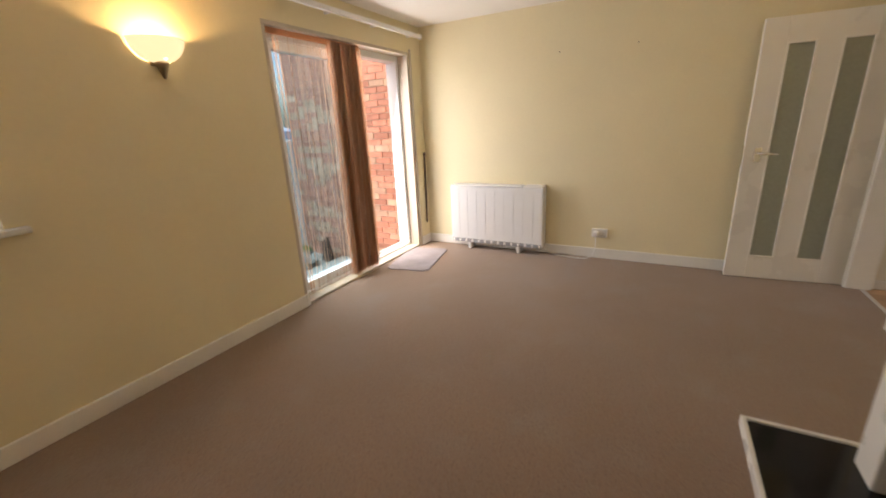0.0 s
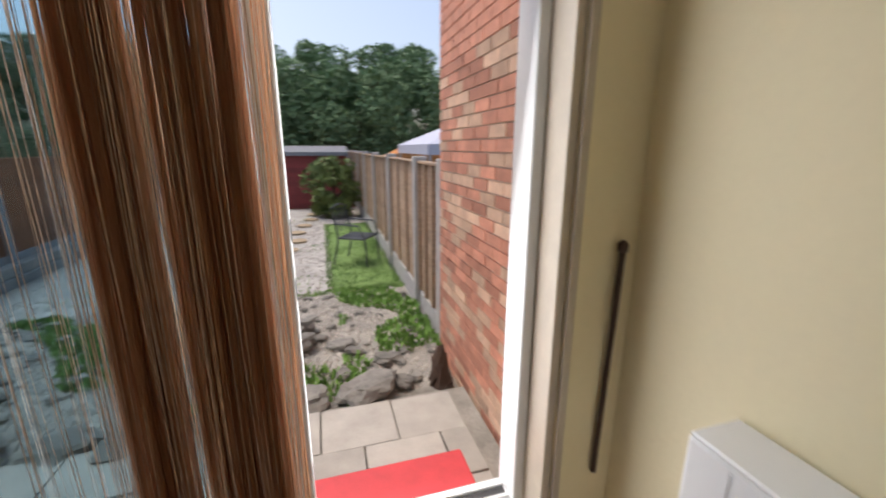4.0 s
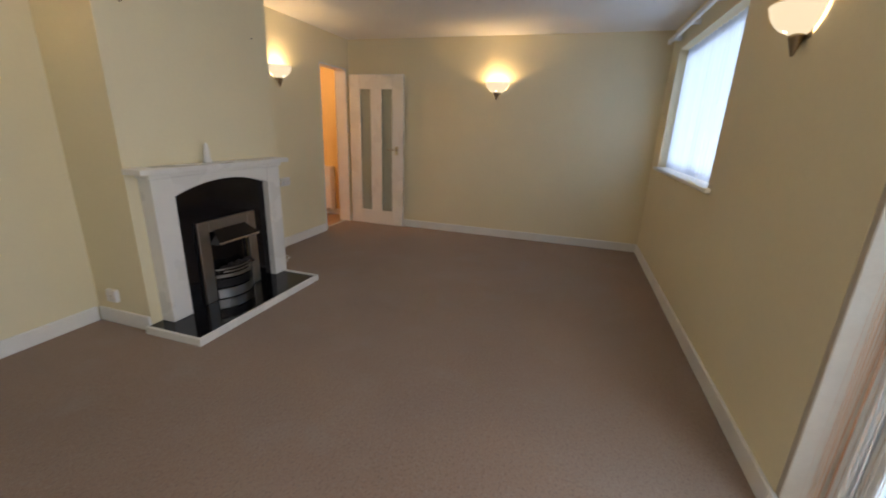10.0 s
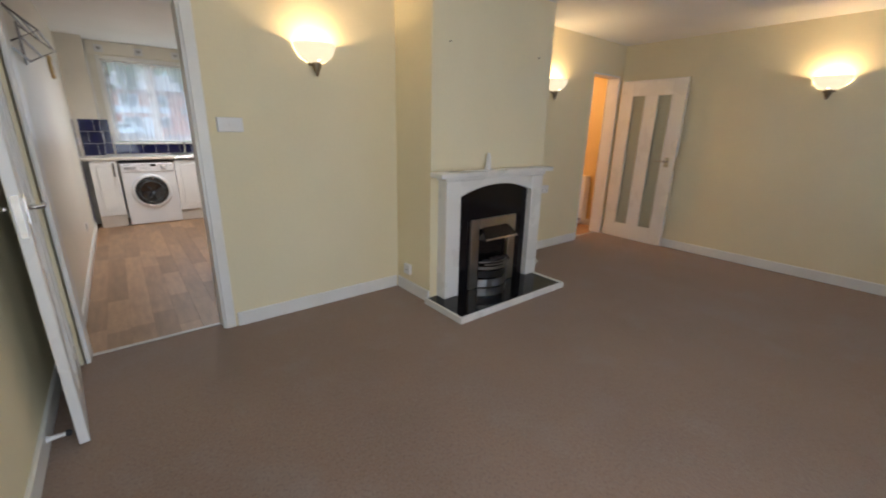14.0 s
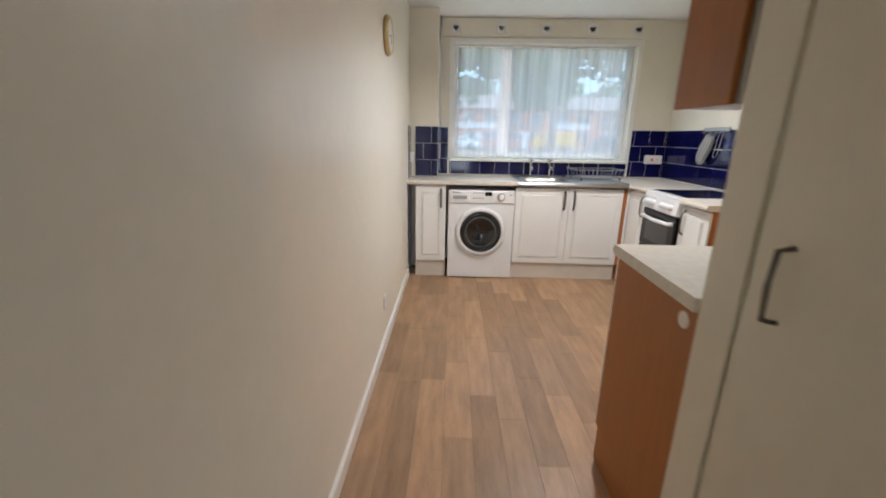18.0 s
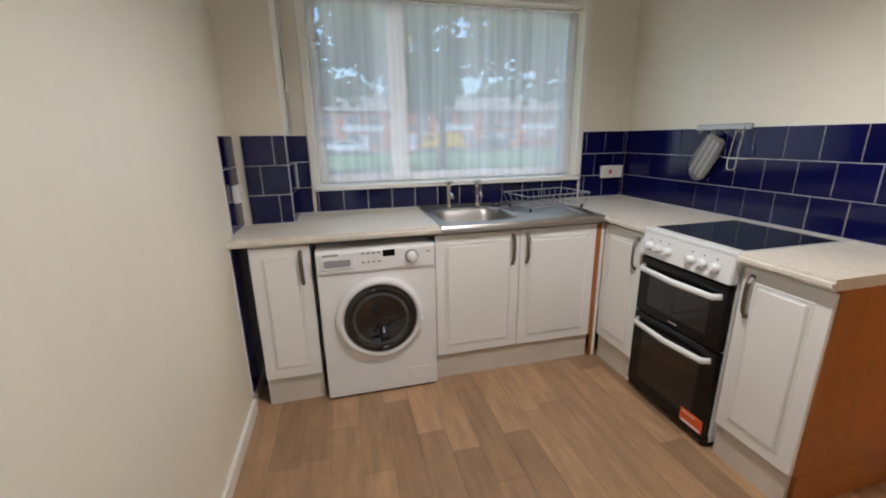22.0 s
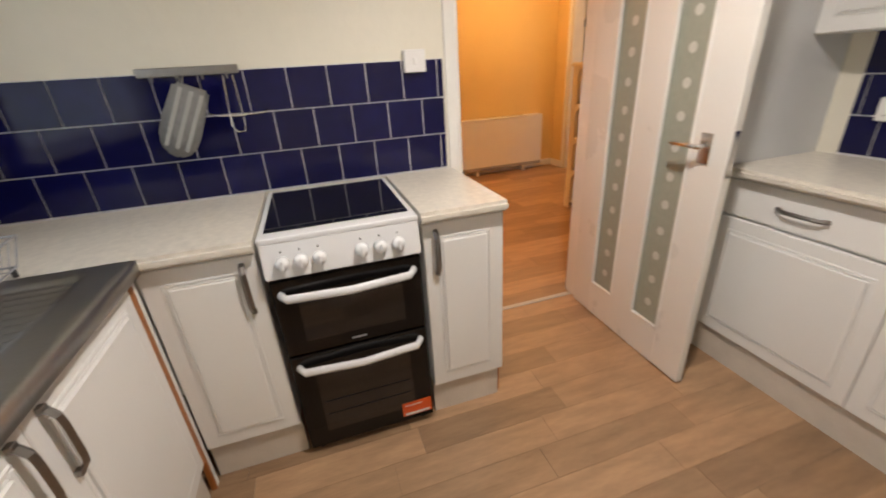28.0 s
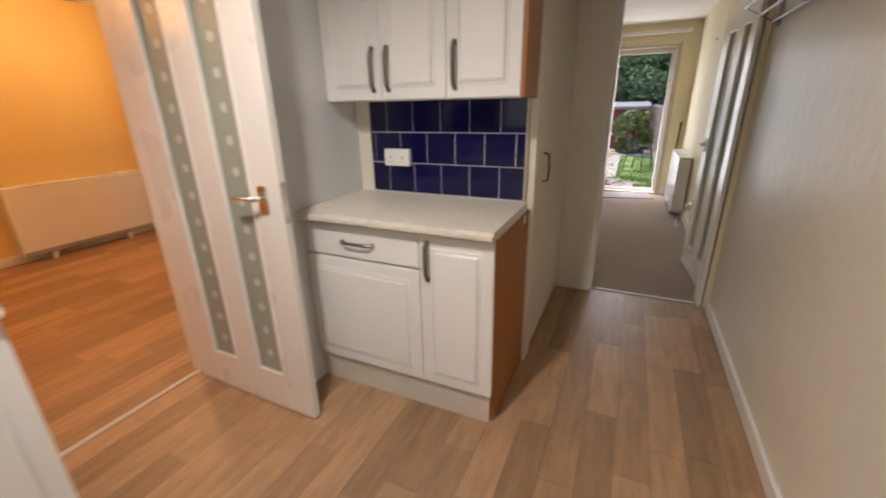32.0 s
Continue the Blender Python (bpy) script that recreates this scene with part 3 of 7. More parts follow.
casing("trim_kitchen_door", frame_x(KD[0], KD[1] - 0.012, NY + 0.001, SY - 0.001, KD[3]), "white gloss doorway lining to the kitchen")
bmh = bmesh.new()
box(HD[0], HD[0] + 0.022, NY, SY, 0.002, HD[3] - 0.022, 0.003, bm=bmh)
box(HD[1] - 0.02, HD[1], NY, SY, 0.002, HD[3] - 0.022, 0.003, bm=bmh)
box(HD[0], HD[1], NY, SY, HD[3] - 0.022, HD[3], 0.003, bm=bmh)
box(HD[0] - 0.05, HD[0] + 0.008, NY - 0.026, NY - 0.012, 0.002, HD[3] + 0.05, 0.004, bm=bmh)
box(HD[0] + 0.009, HD[1] + 0.05, NY - 0.026, NY - 0.012, HD[3] - 0.008, HD[3] + 0.05, 0.004, bm=bmh)
casing("trim_hall_door", bmh, "white gloss doorway lining to the hall")
bmk = bmesh.new()
for ya, yb in ((KH[0], KH[0] + 0.024), (KH[1] - 0.024, KH[1])):
    box(KW - 0.113, KW + 0.002, ya, yb, 0.002, KH[3] - 0.024, 0.003, bm=bmk)
box(KW - 0.113, KW + 0.002, KH[0], KH[1], KH[3] - 0.024, KH[3], 0.003, bm=bmk)
for xa, xb in ((KW - 0.126, KW - 0.113), (KW + 0.002, KW + 0.016)):
    box(xa, xb, KH[0] - 0.045, KH[0] + 0.008, 0.002, KH[3] + 0.045, 0.004, bm=bmk)
    box(xa, xb, KH[1] - 0.008, KH[1] + 0.045, 0.002, KH[3] + 0.045, 0.004, bm=bmk)
    box(xa, xb, KH[0] + 0.009, KH[1] - 0.009, KH[3] - 0.008, KH[3] + 0.045, 0.004, bm=bmk)
casing("trim_kitchen_hall_door", bmk, "white gloss doorway lining between kitchen and hall")
for nm, bm in (("threshold_kitchen", box(KD[0] + 0.02, KD[1] - 0.03, -2.915, -2.885, 0.0, 0.007, 0.003)),
               ("threshold_hall", box(HD[0] + 0.02, HD[1] - 0.02, -2.905, -2.875, 0.0, 0.007, 0.003)),
               ("threshold_kitchen_hall", box(KW - 0.075, KW - 0.045, KH[0] + 0.02, KH[1] - 0.02, 0.0, 0.008, 0.003))):
    structure(nm, bm, "alu", "metal threshold strip across the doorway", "threshold")


# ---- glazed doors ----
def lever(parent, x, z, side, out):
    """A lever handle with its plate on one face. side: the way the lever points along x; out: the face."""
    y = out * 0.0185
    plate = box(x - 0.024, x + 0.024, min(y, y + out * 0.006), max(y, y + out * 0.006), z - 0.055, z + 0.055, 0.002)
    h = part("door_handle", plate, "chrome", parent, "chrome lever handle")
    bm = cyl((x, y, z + 0.01), (x, y + out * 0.045, z + 0.01), 0.009)
    tube([(x, y + out * 0.045, z + 0.01), (x + side * 0.03, y + out * 0.05, z + 0.012), (x + side * 0.115, y + out * 0.046, z + 0.008)], 0.0085, bm=bm)
    part("lever", bm, "chrome", h, smooth=True)


def glazed_door(name, label, m, w=0.76, h=1.98, spots=False):
    """A white door with two tall frosted panes; hinges at x = 0, the leaf along +x."""
    d = tagged(thing(name, label, "door", m), kind="structure")
    t = 0.0185
    st, mid, pw, sl_ = 0.195 * w, 0.175 * w, 0.220 * w, 0.19 * w
    z0, z1 = 0.19, h - 0.17
    bm = bmesh.new()
    box(0, st, -t, t, 0.008, h, 0.003, bm=bm)
    box(w - sl_, w, -t, t, 0.008, h, 0.003, bm=bm)
    box(st, w - sl_, -t, t, 0.008, z0, 0.0, bm=bm)
    box(st, w - sl_, -t, t, z1, h, 0.0, bm=bm)
    box(st + pw, st + pw + mid, -t, t, z0, z1, 0.0, bm=bm)
    part("door_leaf", bm, "white", d)
    for xa in (st, st + pw + mid):
        part("pane", box(xa, xa + pw, -0.004, 0.004, z0, z1), "frost", d, "frosted patterned glass pane")
        for s in (-1, 1):
            bd = bmesh.new()
            y0, y1 = sorted((s * 0.005, s * (t + 0.004)))
            box(xa, xa + 0.012, y0, y1, z0, z1, 0.003, bm=bd)
            box(xa + pw - 0.012, xa + pw, y0, y1, z0, z1, 0.003, bm=bd)
            box(xa + 0.012, xa + pw - 0.012, y0, y1, z0, z0 + 0.012, 0.003, bm=bd)
            box(xa + 0.012, xa + pw - 0.012, y0, y1, z1 - 0.012, z1, 0.003, bm=bd)
            part("glazing_bead", bd, "white", d)
        for k in range(13 if spots else 0):
            zz = z0 + 0.10 + k * (z1 - z0 - 0.2) / 12
            for s in (-1, 1):
                own = bmesh.new()
                bmesh.ops.create_circle(own, cap_ends=True, segments=8, radius=0.02, matrix=Matrix.Translation((xa + pw / 2, s * 0.0048, zz)) @ Matrix.Rotation(radians(90), 4, 'X') @ Matrix.Rotation(radians(22.5), 4, 'Z'))
                part("etched_dot", own, "dot", d)
    lever(d, w - 0.09, 1.02, -1, 1)
    lever(d, w - 0.09, 1.02, -1, -1)
    for zz in (0.22, h - 0.2):
        part("hinge", cyl((-0.004, 0.016, zz - 0.045), (-0.004, 0.016, zz + 0.045), 0.007), "darksteel", d, "dark steel hinge")
    part("latch_plate", box(w, w + 0.0015, -0.011, 0.011, 0.93, 1.09), "chrome", d)
    return d


glazed_door("door_1", "white open door with two frosted glass strips by the kitchen doorway", pose(0.885, -2.80, 0.0, 0, 0, 95.0), 0.79)
glazed_door("door_2", "white open door with two frosted glass strips against the end wall", pose(-4.605, -2.76, 0.0, 0, 0, 88.5), 0.78, 1.955)
glazed_door("door_3", "white open kitchen door with two frosted glass strips and chrome lever", pose(-1.682, -4.815, 0.0, 0, 0, -1.5), 0.788, spots=True)


# ---- windows ----
def pane_frame(parent, x0, x1, z0, z1, y, w=0.05, d=0.05, mat_="upvc", nm="window_frame"):
    bm = bmesh.new()
    box(x0, x0 + w, y - d / 2, y + d / 2, z0, z1, 0.004, bm=bm)
    box(x1 - w, x1, y - d / 2, y + d / 2, z0, z1, 0.004, bm=bm)
    box(x0 + w, x1 - w, y - d / 2, y + d / 2, z0, z0 + w, 0.004, bm=bm)
    box(x0 + w, x1 - w, y - d / 2, y + d / 2, z1 - w, z1, 0.004, bm=bm)
    f = part(nm, bm, mat_, parent)
    g = part("pane", box(x0 + w - 0.005, x1 - w + 0.005, y - 0.004, y + 0.004, z0 + w - 0.005, z1 - w + 0.005), "glass", parent, "clear glass pane")
    g.visible_shadow = False
    return f


def drape(x0, x1, z0, z1, y, waves, amp, cols=120, rows=6, rng=1):
    """A hanging cloth with vertical folds."""
    r = random.Random(rng)
    ph = [r.uniform(0, 6.3) for _ in range(4)]
    bm = bmesh.new()
    grid = []
    for j in range(rows + 1):
        line = []
        for i in range(cols + 1):
            u = i / cols
            yy = y + amp * (math.sin(u * waves * 6.283 + ph[0]) * 0.6 + math.sin(u * waves * 2.3 * 6.283 + ph[1] + j * 0.15) * 0.4)
            line.append(bm.verts.new((x0 + (x1 - x0) * u, yy, z0 + (z1 - z0) * j / rows)))
        grid.append(line)
    for a, b in zip(grid, grid[1:]):
        for i in range(cols):
            bm.faces.new((a[i], a[i + 1], b[i + 1], b[i]))
    return bm


w1 = tagged(thing("window_1", "white framed living room window above a white sill", "window"), kind="structure")
pane_frame(w1, LW[0], -3.45, LW[2] + 0.03, LW[3], GY + 0.14)
pane_frame(w1, -3.45, LW[1], LW[2] + 0.03, LW[3], GY + 0.14)
part("window_sill", box(LW[0] + 0.001, LW[1] - 0.001, GY - 0.001, GY + 0.115, LW[2] + 0.001, LW[2] + 0.028, 0.003), "trim", w1, "white painted sill")
part("sill_nosing", box(LW[0] - 0.06, LW[1] + 0.08, GY - 0.035, GY - 0.0015, LW[2] - 0.004, LW[2] + 0.028, 0.006), "trim", w1, "white painted sill edge")
n1 = thing("net_curtain", "white voile net curtain filling the living room window", "curtain")
part("cloth", drape(LW[0] + 0.01, LW[1] - 0.01, LW[2] + 0.035, LW[3] - 0.01, GY + 0.07, 16, 0.012, 160), "net_thick", n1, smooth=True)

w2 = tagged(thing("window_2", "white framed kitchen window above the sink", "window"), kind="structure")
pane_frame(w2, -0.04, KWIN[1], KWIN[2] + 0.02, KWIN[3], KS - 0.11, 0.055)
pane_frame(w2, KWIN[0], -0.04, KWIN[2] + 0.02, KWIN[3], KS - 0.11, 0.055)
part("window_sill", box(KWIN[0] - 0.03, KWIN[1] + 0.03, KS - 0.08, KS + 0.045, KWIN[2] - 0.012, KWIN[2] + 0.016, 0.005), "trim", w2, "white painted sill")
bm = bmesh.new()
box(KWIN[0] - 0.045, KWIN[0], KS, KS + 0.014, KWIN[2] + 0.016, KWIN[3] + 0.045, 0.003, bm=bm)
box(KWIN[1], KWIN[1] + 0.045, KS, KS + 0.014, KWIN[2] + 0.016, KWIN[3] + 0.045, 0.003, bm=bm)
box(KWIN[0], KWIN[1], KS, KS + 0.014, KWIN[3], KWIN[3] + 0.045, 0.003, bm=bm)
part("architrave", bm, "trim", w2)
n2 = thing("net_curtain", "sheer white net curtain in the kitchen window", "curtain")
part("cloth", drape(KWIN[0] + 0.02, KWIN[1] - 0.02, KWIN[2] + 0.03, KWIN[3] - 0.02, KS - 0.045, 13, 0.008, 160, rng=3), "net", n2, smooth=True)
part("rod", cyl((KWIN[0] + 0.01, KS - 0.045, KWIN[3] - 0.02), (KWIN[1] - 0.01, KS - 0.045, KWIN[3] - 0.02), 0.005), "plastic", n2)

# ---- sliding patio door, half open ----
pd = tagged(thing("patio_door", "white sliding patio door slid half open to the garden", "patio door"), kind="structure")
bm = bmesh.new()
x0, x1, _, z1 = PD
ya, yb = 1.11, 1.24
box(x0 + 0.03, x0 + 0.085, ya, yb, 0.045, z1 - 0.03, 0.004, bm=bm)
box(x1 - 0.070, x1 - 0.03, ya, yb, 0.045, z1 - 0.03, 0.004, bm=bm)
box(x0 + 0.085, x1 - 0.070, ya, yb, z1 - 0.09, z1 - 0.03, 0.004, bm=bm)
part("outer_frame", bm, "upvc", pd)
bm = box(x0 + 0.03, x1 - 0.03, ya, yb, 0.0, 0.045, 0.004)
box(x0 + 0.085, x1 - 0.070, ya + 0.03, ya + 0.042, 0.045, 0.06, 0.002, bm=bm)
box(x0 + 0.085, x1 - 0.070, ya + 0.085, ya + 0.097, 0.045, 0.06, 0.002, bm=bm)
part("sill_track", bm, "upvc", pd, "white sill with sliding tracks")
part("track_gap", box(-0.05, x1 - 0.075, ya + 0.045, ya + 0.082, 0.0455, 0.049), "rubber", pd)


def sash(nm, xa, xb, y):
    s_ = pane_frame(pd, xa, xb, 0.06, z1 - 0.09, y, 0.062, 0.042, nm=nm)
    return s_


sash("fixed_sash", x0 + 0.086, -0.12, ya + 0.092)
sl = sash("sliding_sash", x0 + 0.110, -0.045, ya + 0.038)
for zz in (0.95, 1.12):
    part("lock_slot", box(-0.0455, -0.0435, ya + 0.03, ya + 0.046, zz - 0.03, zz + 0.03), "rubber", sl)
bm = bmesh.new()
for xa, xb in ((x0, x0 + 0.03), (x1 - 0.03, x1)):
    box(xa, xb, GY + 0.001, 1.24, 0.0, z1 - 0.03, 0.003, bm=bm)
box(x0, x1, GY + 0.001, 1.24, z1 - 0.03, z1, 0.003, bm=bm)
box(x1 + 0.002, x1 + 0.03, GY - 0.014, GY, 0.0, z1 + 0.03, 0.003, bm=bm)
part("timber_lining", bm, "beigeframe", pd, "beige painted timber lining")
part("inner_sill", box(x0 + 0.03, x1 - 0.03, GY + 0.003, 1.11, 0.0, 0.022, 0.004), "beigeframe", pd)


def curtain_rail(x0, x1, y, z, label):
    r = thing("curtain_rail", label, "curtain rail", pose(0, 0, 0))
    part("rail", box(x0, x1, y - 0.014, y + 0.014, z - 0.02, z + 0.02, 0.005, 2), "plastic", r)
    n = 4
    for k in range(n):
        x = x0 + 0.1 + k * (x1 - x0 - 0.2) / (n - 1)
        part("bracket", box(x - 0.012, x + 0.012, y + 0.014, GY, z - 0.012, z + 0.03, 0.003), "plastic", r)
    for x, s in ((x0, -1), (x1, 1)):
        part("end_cap", box(min(x, x + s * 0.02), max(x, x + s * 0.02), y - 0.018, y + 0.018, z - 0.026, z + 0.024, 0.006), "plastic", r)
    return r


curtain_rail(-1.15, 0.80, GY - 0.10, 2.245, "white plastic curtain rail above the patio door")
curtain_rail(-4.40, -2.30, GY - 0.08, 2.22, "white plastic curtain rail above the window")

# ---- string curtain hanging in the patio door ----
sc = thing("string_curtain", "brown string curtain gathered beside the open patio door", "curtain")
rs = random.Random(5)


def strings(count, x0, x1, y0, y1, wid, lean, rng, locks=0):
    """Hanging strings as thin twisted strips between x0 and x1; with locks, they cling together in that many strands."""
    bm = bmesh.new()
    centres = [rng.uniform(x0, x1) for _ in range(locks)]
    for _ in range(count):
        x, y, a = rng.uniform(x0, x1), rng.uniform(y0, y1), rng.uniform(0, 3.14)
        if locks:
            x = rng.choice(centres) + rng.gauss(0, 0.006)
        w = wid * rng.uniform(0.5, 1.3)
        top, bot = PD[3] - 0.05, rng.uniform(0.03, 0.10)
        cols = []
        n = 9
        ph = rng.uniform(0, 6.3)
        for k in range(n):
            u = k / (n - 1)
            z = top + (bot - top) * u
            xx = x + lean * (u - 0.3) * (x - (x0 + x1) / 2) + 0.005 * math.sin(ph + u * 5)
            yy = y + 0.005 * math.cos(ph + u * 5)
            aa = a + u * 1.2
            dx, dy = w * math.cos(aa), w * math.sin(aa)
            cols.append([bm.verts.new((xx - dx, yy - dy, z)), bm.verts.new((xx + dy * 0.3, yy + dx * 0.3, z)), bm.verts.new((xx + dx, yy + dy, z))])
        for p, q in zip(cols, cols[1:]):
            for i in (0, 1):
                bm.faces.new((p[i], p[i + 1], q[i + 1], q[i]))
    return bm


tagged(part("string_bundle", strings(900, -0.425, -0.10, 0.995, 1.055, 0.0024, 0.12, rs, 46), "cord", sc), kind="stuff")
# thin paler strings among the brown ones, drawn as glints on the curtain
tagged(part("glint_string_bundle", strings(220, -0.47, -0.08, 0.985, 1.065, 0.0011, 0.12, rs), "cord_light", sc), kind="stuff")
tagged(part("loose_string_veil", strings(48, -0.94, -0.42, 1.0, 1.06, 0.0009, 0.0, rs), "cord_light", sc), kind="stuff")
tagged(part("loose_strand", strings(16, -1.02, -0.95, 1.0, 1.05, 0.0010, 0.0, rs, 5), "cord", sc), kind="stuff")
tagged(part("loose_strand", strings(26, -0.09, -0.035, 1.0, 1.05, 0.0010, 0.0, rs, 4), "cord", sc), kind="stuff")
part("heading_tape", box(-1.04, -0.06, 1.015, 1.03, PD[3] - 0.075, PD[3] - 0.035, 0.003), "cord", sc)

# ---- lights in the rooms ----
WARM = (1.0, 0.68, 0.34)


def wall_light(x, y, rz):
    """A shallow half dish of lit glass on a metal bracket; its back on the wall at y = 0, dish towards -y."""
    t = thing("wall_light", "lit half-dish glass wall light with brushed metal bracket", "wall light", pose(x, y, 0, 0, 0, rz), "wall lights")
    prof = [(0.022, 1.752), (0.056, 1.759), (0.088, 1.775), (0.112, 1.799), (0.129, 1.828), (0.138, 1.859), (0.141, 1.866), (0.134, 1.866), (0.124, 1.830), (0.106, 1.803), (0.083, 1.781), (0.053, 1.765), (0.016, 1.757)]
    bm = lathe(prof, 32, turn=0.5, caps=False)
    bmesh.ops.rotate(bm, verts=bm.verts[:], cent=(0, 0, 0), matrix=Matrix.Rotation(math.pi, 3, 'Z'))
    bmesh.ops.translate(bm, verts=bm.verts[:], vec=(0, -0.010, 0))
    part("shade", bm, "bowl", t, "glowing alabaster glass dish", smooth=True)
    bm = lathe([(0.006, 1.672), (0.014, 1.690), (0.024, 1.718), (0.034, 1.742), (0.036, 1.750), (0.026, 1.757)], 16)
    bmesh.ops.scale(bm, verts=bm.verts[:], vec=(1, 0.8, 1))
    bmesh.ops.translate(bm, verts=bm.verts[:], vec=(0, -0.034, 0))
    part("bracket", bm, "brass", t, "brushed metal cone bracket", smooth=True)
    part("back_plate", box(-0.045, 0.045, -0.010, 0, 1.735, 1.84, 0.004), "brass", t)
    part("bulb", lathe([(0.005, 1.762), (0.016, 1.772), (0.020, 1.788), (0.008, 1.803)], 12, centre=(0, -0.075, 0)), "bulb", t, smooth=True)
    m = pose(x, y, 0, 0, 0, rz) @ Vector((0, -0.088, 1.828))
    lamp("wall_lamp_light", m.x, m.y, m.z, LAMP_W, WARM, 0.018)


LAMP_W = 1.25
wall_light(-1.805, GY, 0)
wall_light(WX, -0.81, 90)
wall_light(-0.645, SY, 180)
wall_light(-3.25, SY, 180)

hl = thing("ceiling_light", "small bright ceiling spotlight in the hall", "ceiling light", pose(-3.95, -3.80, 0))
part("base", lathe([(0.05, CZ - 0.012), (0.052, CZ - 0.001)], 20), "chrome", hl)
part("bulb", lathe([(0.01, CZ - 0.07), (0.03, CZ - 0.055), (0.035, CZ - 0.03), (0.02, CZ - 0.012)], 16), "hall_bulb", hl, smooth=True)
lamp("hall_light", -3.95, -3.80, CZ - 0.25, 4.4, (1.0, 0.58, 0.25), 0.05)
# added fill lamp for the hall's south end, no known fitting there
lamp("hall_fill_south", -3.35, -6.0, CZ - 0.25, 4.5, (1.0, 0.43, 0.10), 0.05)
# spotlight body copied only to go with the added south lamp
hall_fill_spot = copy_thing(hl, pose(-3.35, -6.0, 0))
cl = tagged(copy_thing(hl, pose(-0.45, -5.65, 0)), "small bright ceiling spotlight in the kitchen")
kl_ = bpy.data.lights.new("kitchen_light", 'SPOT')
kl_.energy, kl_.color, kl_.shadow_soft_size, kl_.spot_size, kl_.spot_blend = 15.5, (1.0, 0.94, 0.88), 0.06, radians(162), 0.8
klo = new("kitchen_light", kl_)
klo.location = (-0.45, -5.65, CZ - 0.10)
kw_ = bpy.data.lights.new("kitchen_daylight", 'AREA')
kw_.shape, kw_.size, kw_.size_y, kw_.energy, kw_.color = 'RECTANGLE', 1.60, 0.98, 0.75, (0.92, 0.97, 1.0)
kwo = new("kitchen_daylight", kw_)
kwo.matrix_basis = look((-0.395, KS - 0.078, 1.60), (-0.395, KS + 1.0, 1.60))

# daylight standing in the living room window behind the voile
wl = bpy.data.lights.new("window_daylight", 'AREA')
wl.shape, wl.size, wl.size_y, wl.energy, wl.color = 'RECTANGLE', 1.58, 0.98, 2.6, (0.74, 0.86, 1.0)
wlo = new("window_daylight", wl)
wlo.matrix_basis = look((-3.45, GY + 0.105, 1.57), (-3.45, GY - 1.0, 1.57))

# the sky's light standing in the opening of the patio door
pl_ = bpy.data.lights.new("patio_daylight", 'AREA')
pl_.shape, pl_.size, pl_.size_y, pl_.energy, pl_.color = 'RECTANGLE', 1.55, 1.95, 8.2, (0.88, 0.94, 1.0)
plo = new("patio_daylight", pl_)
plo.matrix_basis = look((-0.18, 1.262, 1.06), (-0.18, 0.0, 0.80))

# ---- living room things ----
def storage_heater(m, w, label, ribs=True):
    """A slab storage heater; back at y = 0, front towards -y, x from 0 to w."""
    t = thing("storage_heater", label, "storage heater", m)
    bm = box(0, w, -0.145, -0.012, 0.085, 0.71, 0.012, 2)
    part("casing", bm, "appliance", t)
    for k in range(1, 10 if ribs else 1):
        x = w * k / 10
        part("panel_rib", box(x - 0.002, x + 0.002, -0.1475, -0.144, 0.13, 0.69), "appliance", t)
    part("top_cover", box(0.01, w * 0.78, -0.15, -0.005, 0.711, 0.724, 0.004), "appliance", t)
    part("control_lid", box(w * 0.8, w - 0.008, -0.148, -0.005, 0.711, 0.727, 0.004), "plastic", t)
    part("grille", box(0.01, w - 0.01, -0.1475, -0.10, 0.075, 0.118, 0.003), "greyplastic", t, "grey air grille along the bottom")
    n = 14
    for k in range(n if ribs else 0):
        x = 0.03 + k * (w - 0.06) / (n - 1)
        part("grille_bar", box(x - 0.012, x + 0.012, -0.150, -0.147, 0.082, 0.112, 0.001), "plastic", t)
    for x in (0.22, w - 0.26):
        part("foot", box(x - 0.02, x + 0.02, -0.14, -0.02, 0.0, 0.086, 0.006), "plastic", t, "white plastic foot")
    return t


storage_heater(pose(EX - 0.002, 0.61, 0, 0, 0, -90), 1.05, "white storage heater on the wall by the patio door")
storage_heater(pose(HX + 0.002, -4.38, 0.0, 0, 0, 90), 1.165, "cream storage heater standing on the hall floor", False)


def socket(m, label, wide=0.146, holes=2, category="socket"):
    """A wall plate; back at y = 0, front towards -y, centred."""
    t = thing("wall_socket" if holes else "light_switch", label, category, m)
    part("plate", box(-wide / 2, wide / 2, -0.03, 0, -0.043, 0.043, 0.004), "plastic", t)
    if holes:
        for k in range(holes):
            x = (k - (holes - 1) / 2) * 0.07
            bm = box(x - 0.003, x + 0.003, -0.0312, -0.029, -0.004, 0.006)
            box(x - 0.014, x - 0.008, -0.0312, -0.029, -0.022, -0.019, bm=bm)
            box(x + 0.008, x + 0.014, -0.0312, -0.029, -0.022, -0.019, bm=bm)
            part("pin_holes", bm, "rubber", t)
            part("rocker", box(x - 0.006, x + 0.006, -0.0335, -0.029, 0.018, 0.033, 0.001), "plastic", t)
    else:
        part("rocker", box(-0.008, 0.008, -0.0345, -0.029, -0.014, 0.014, 0.002), "plastic", t)
    return t


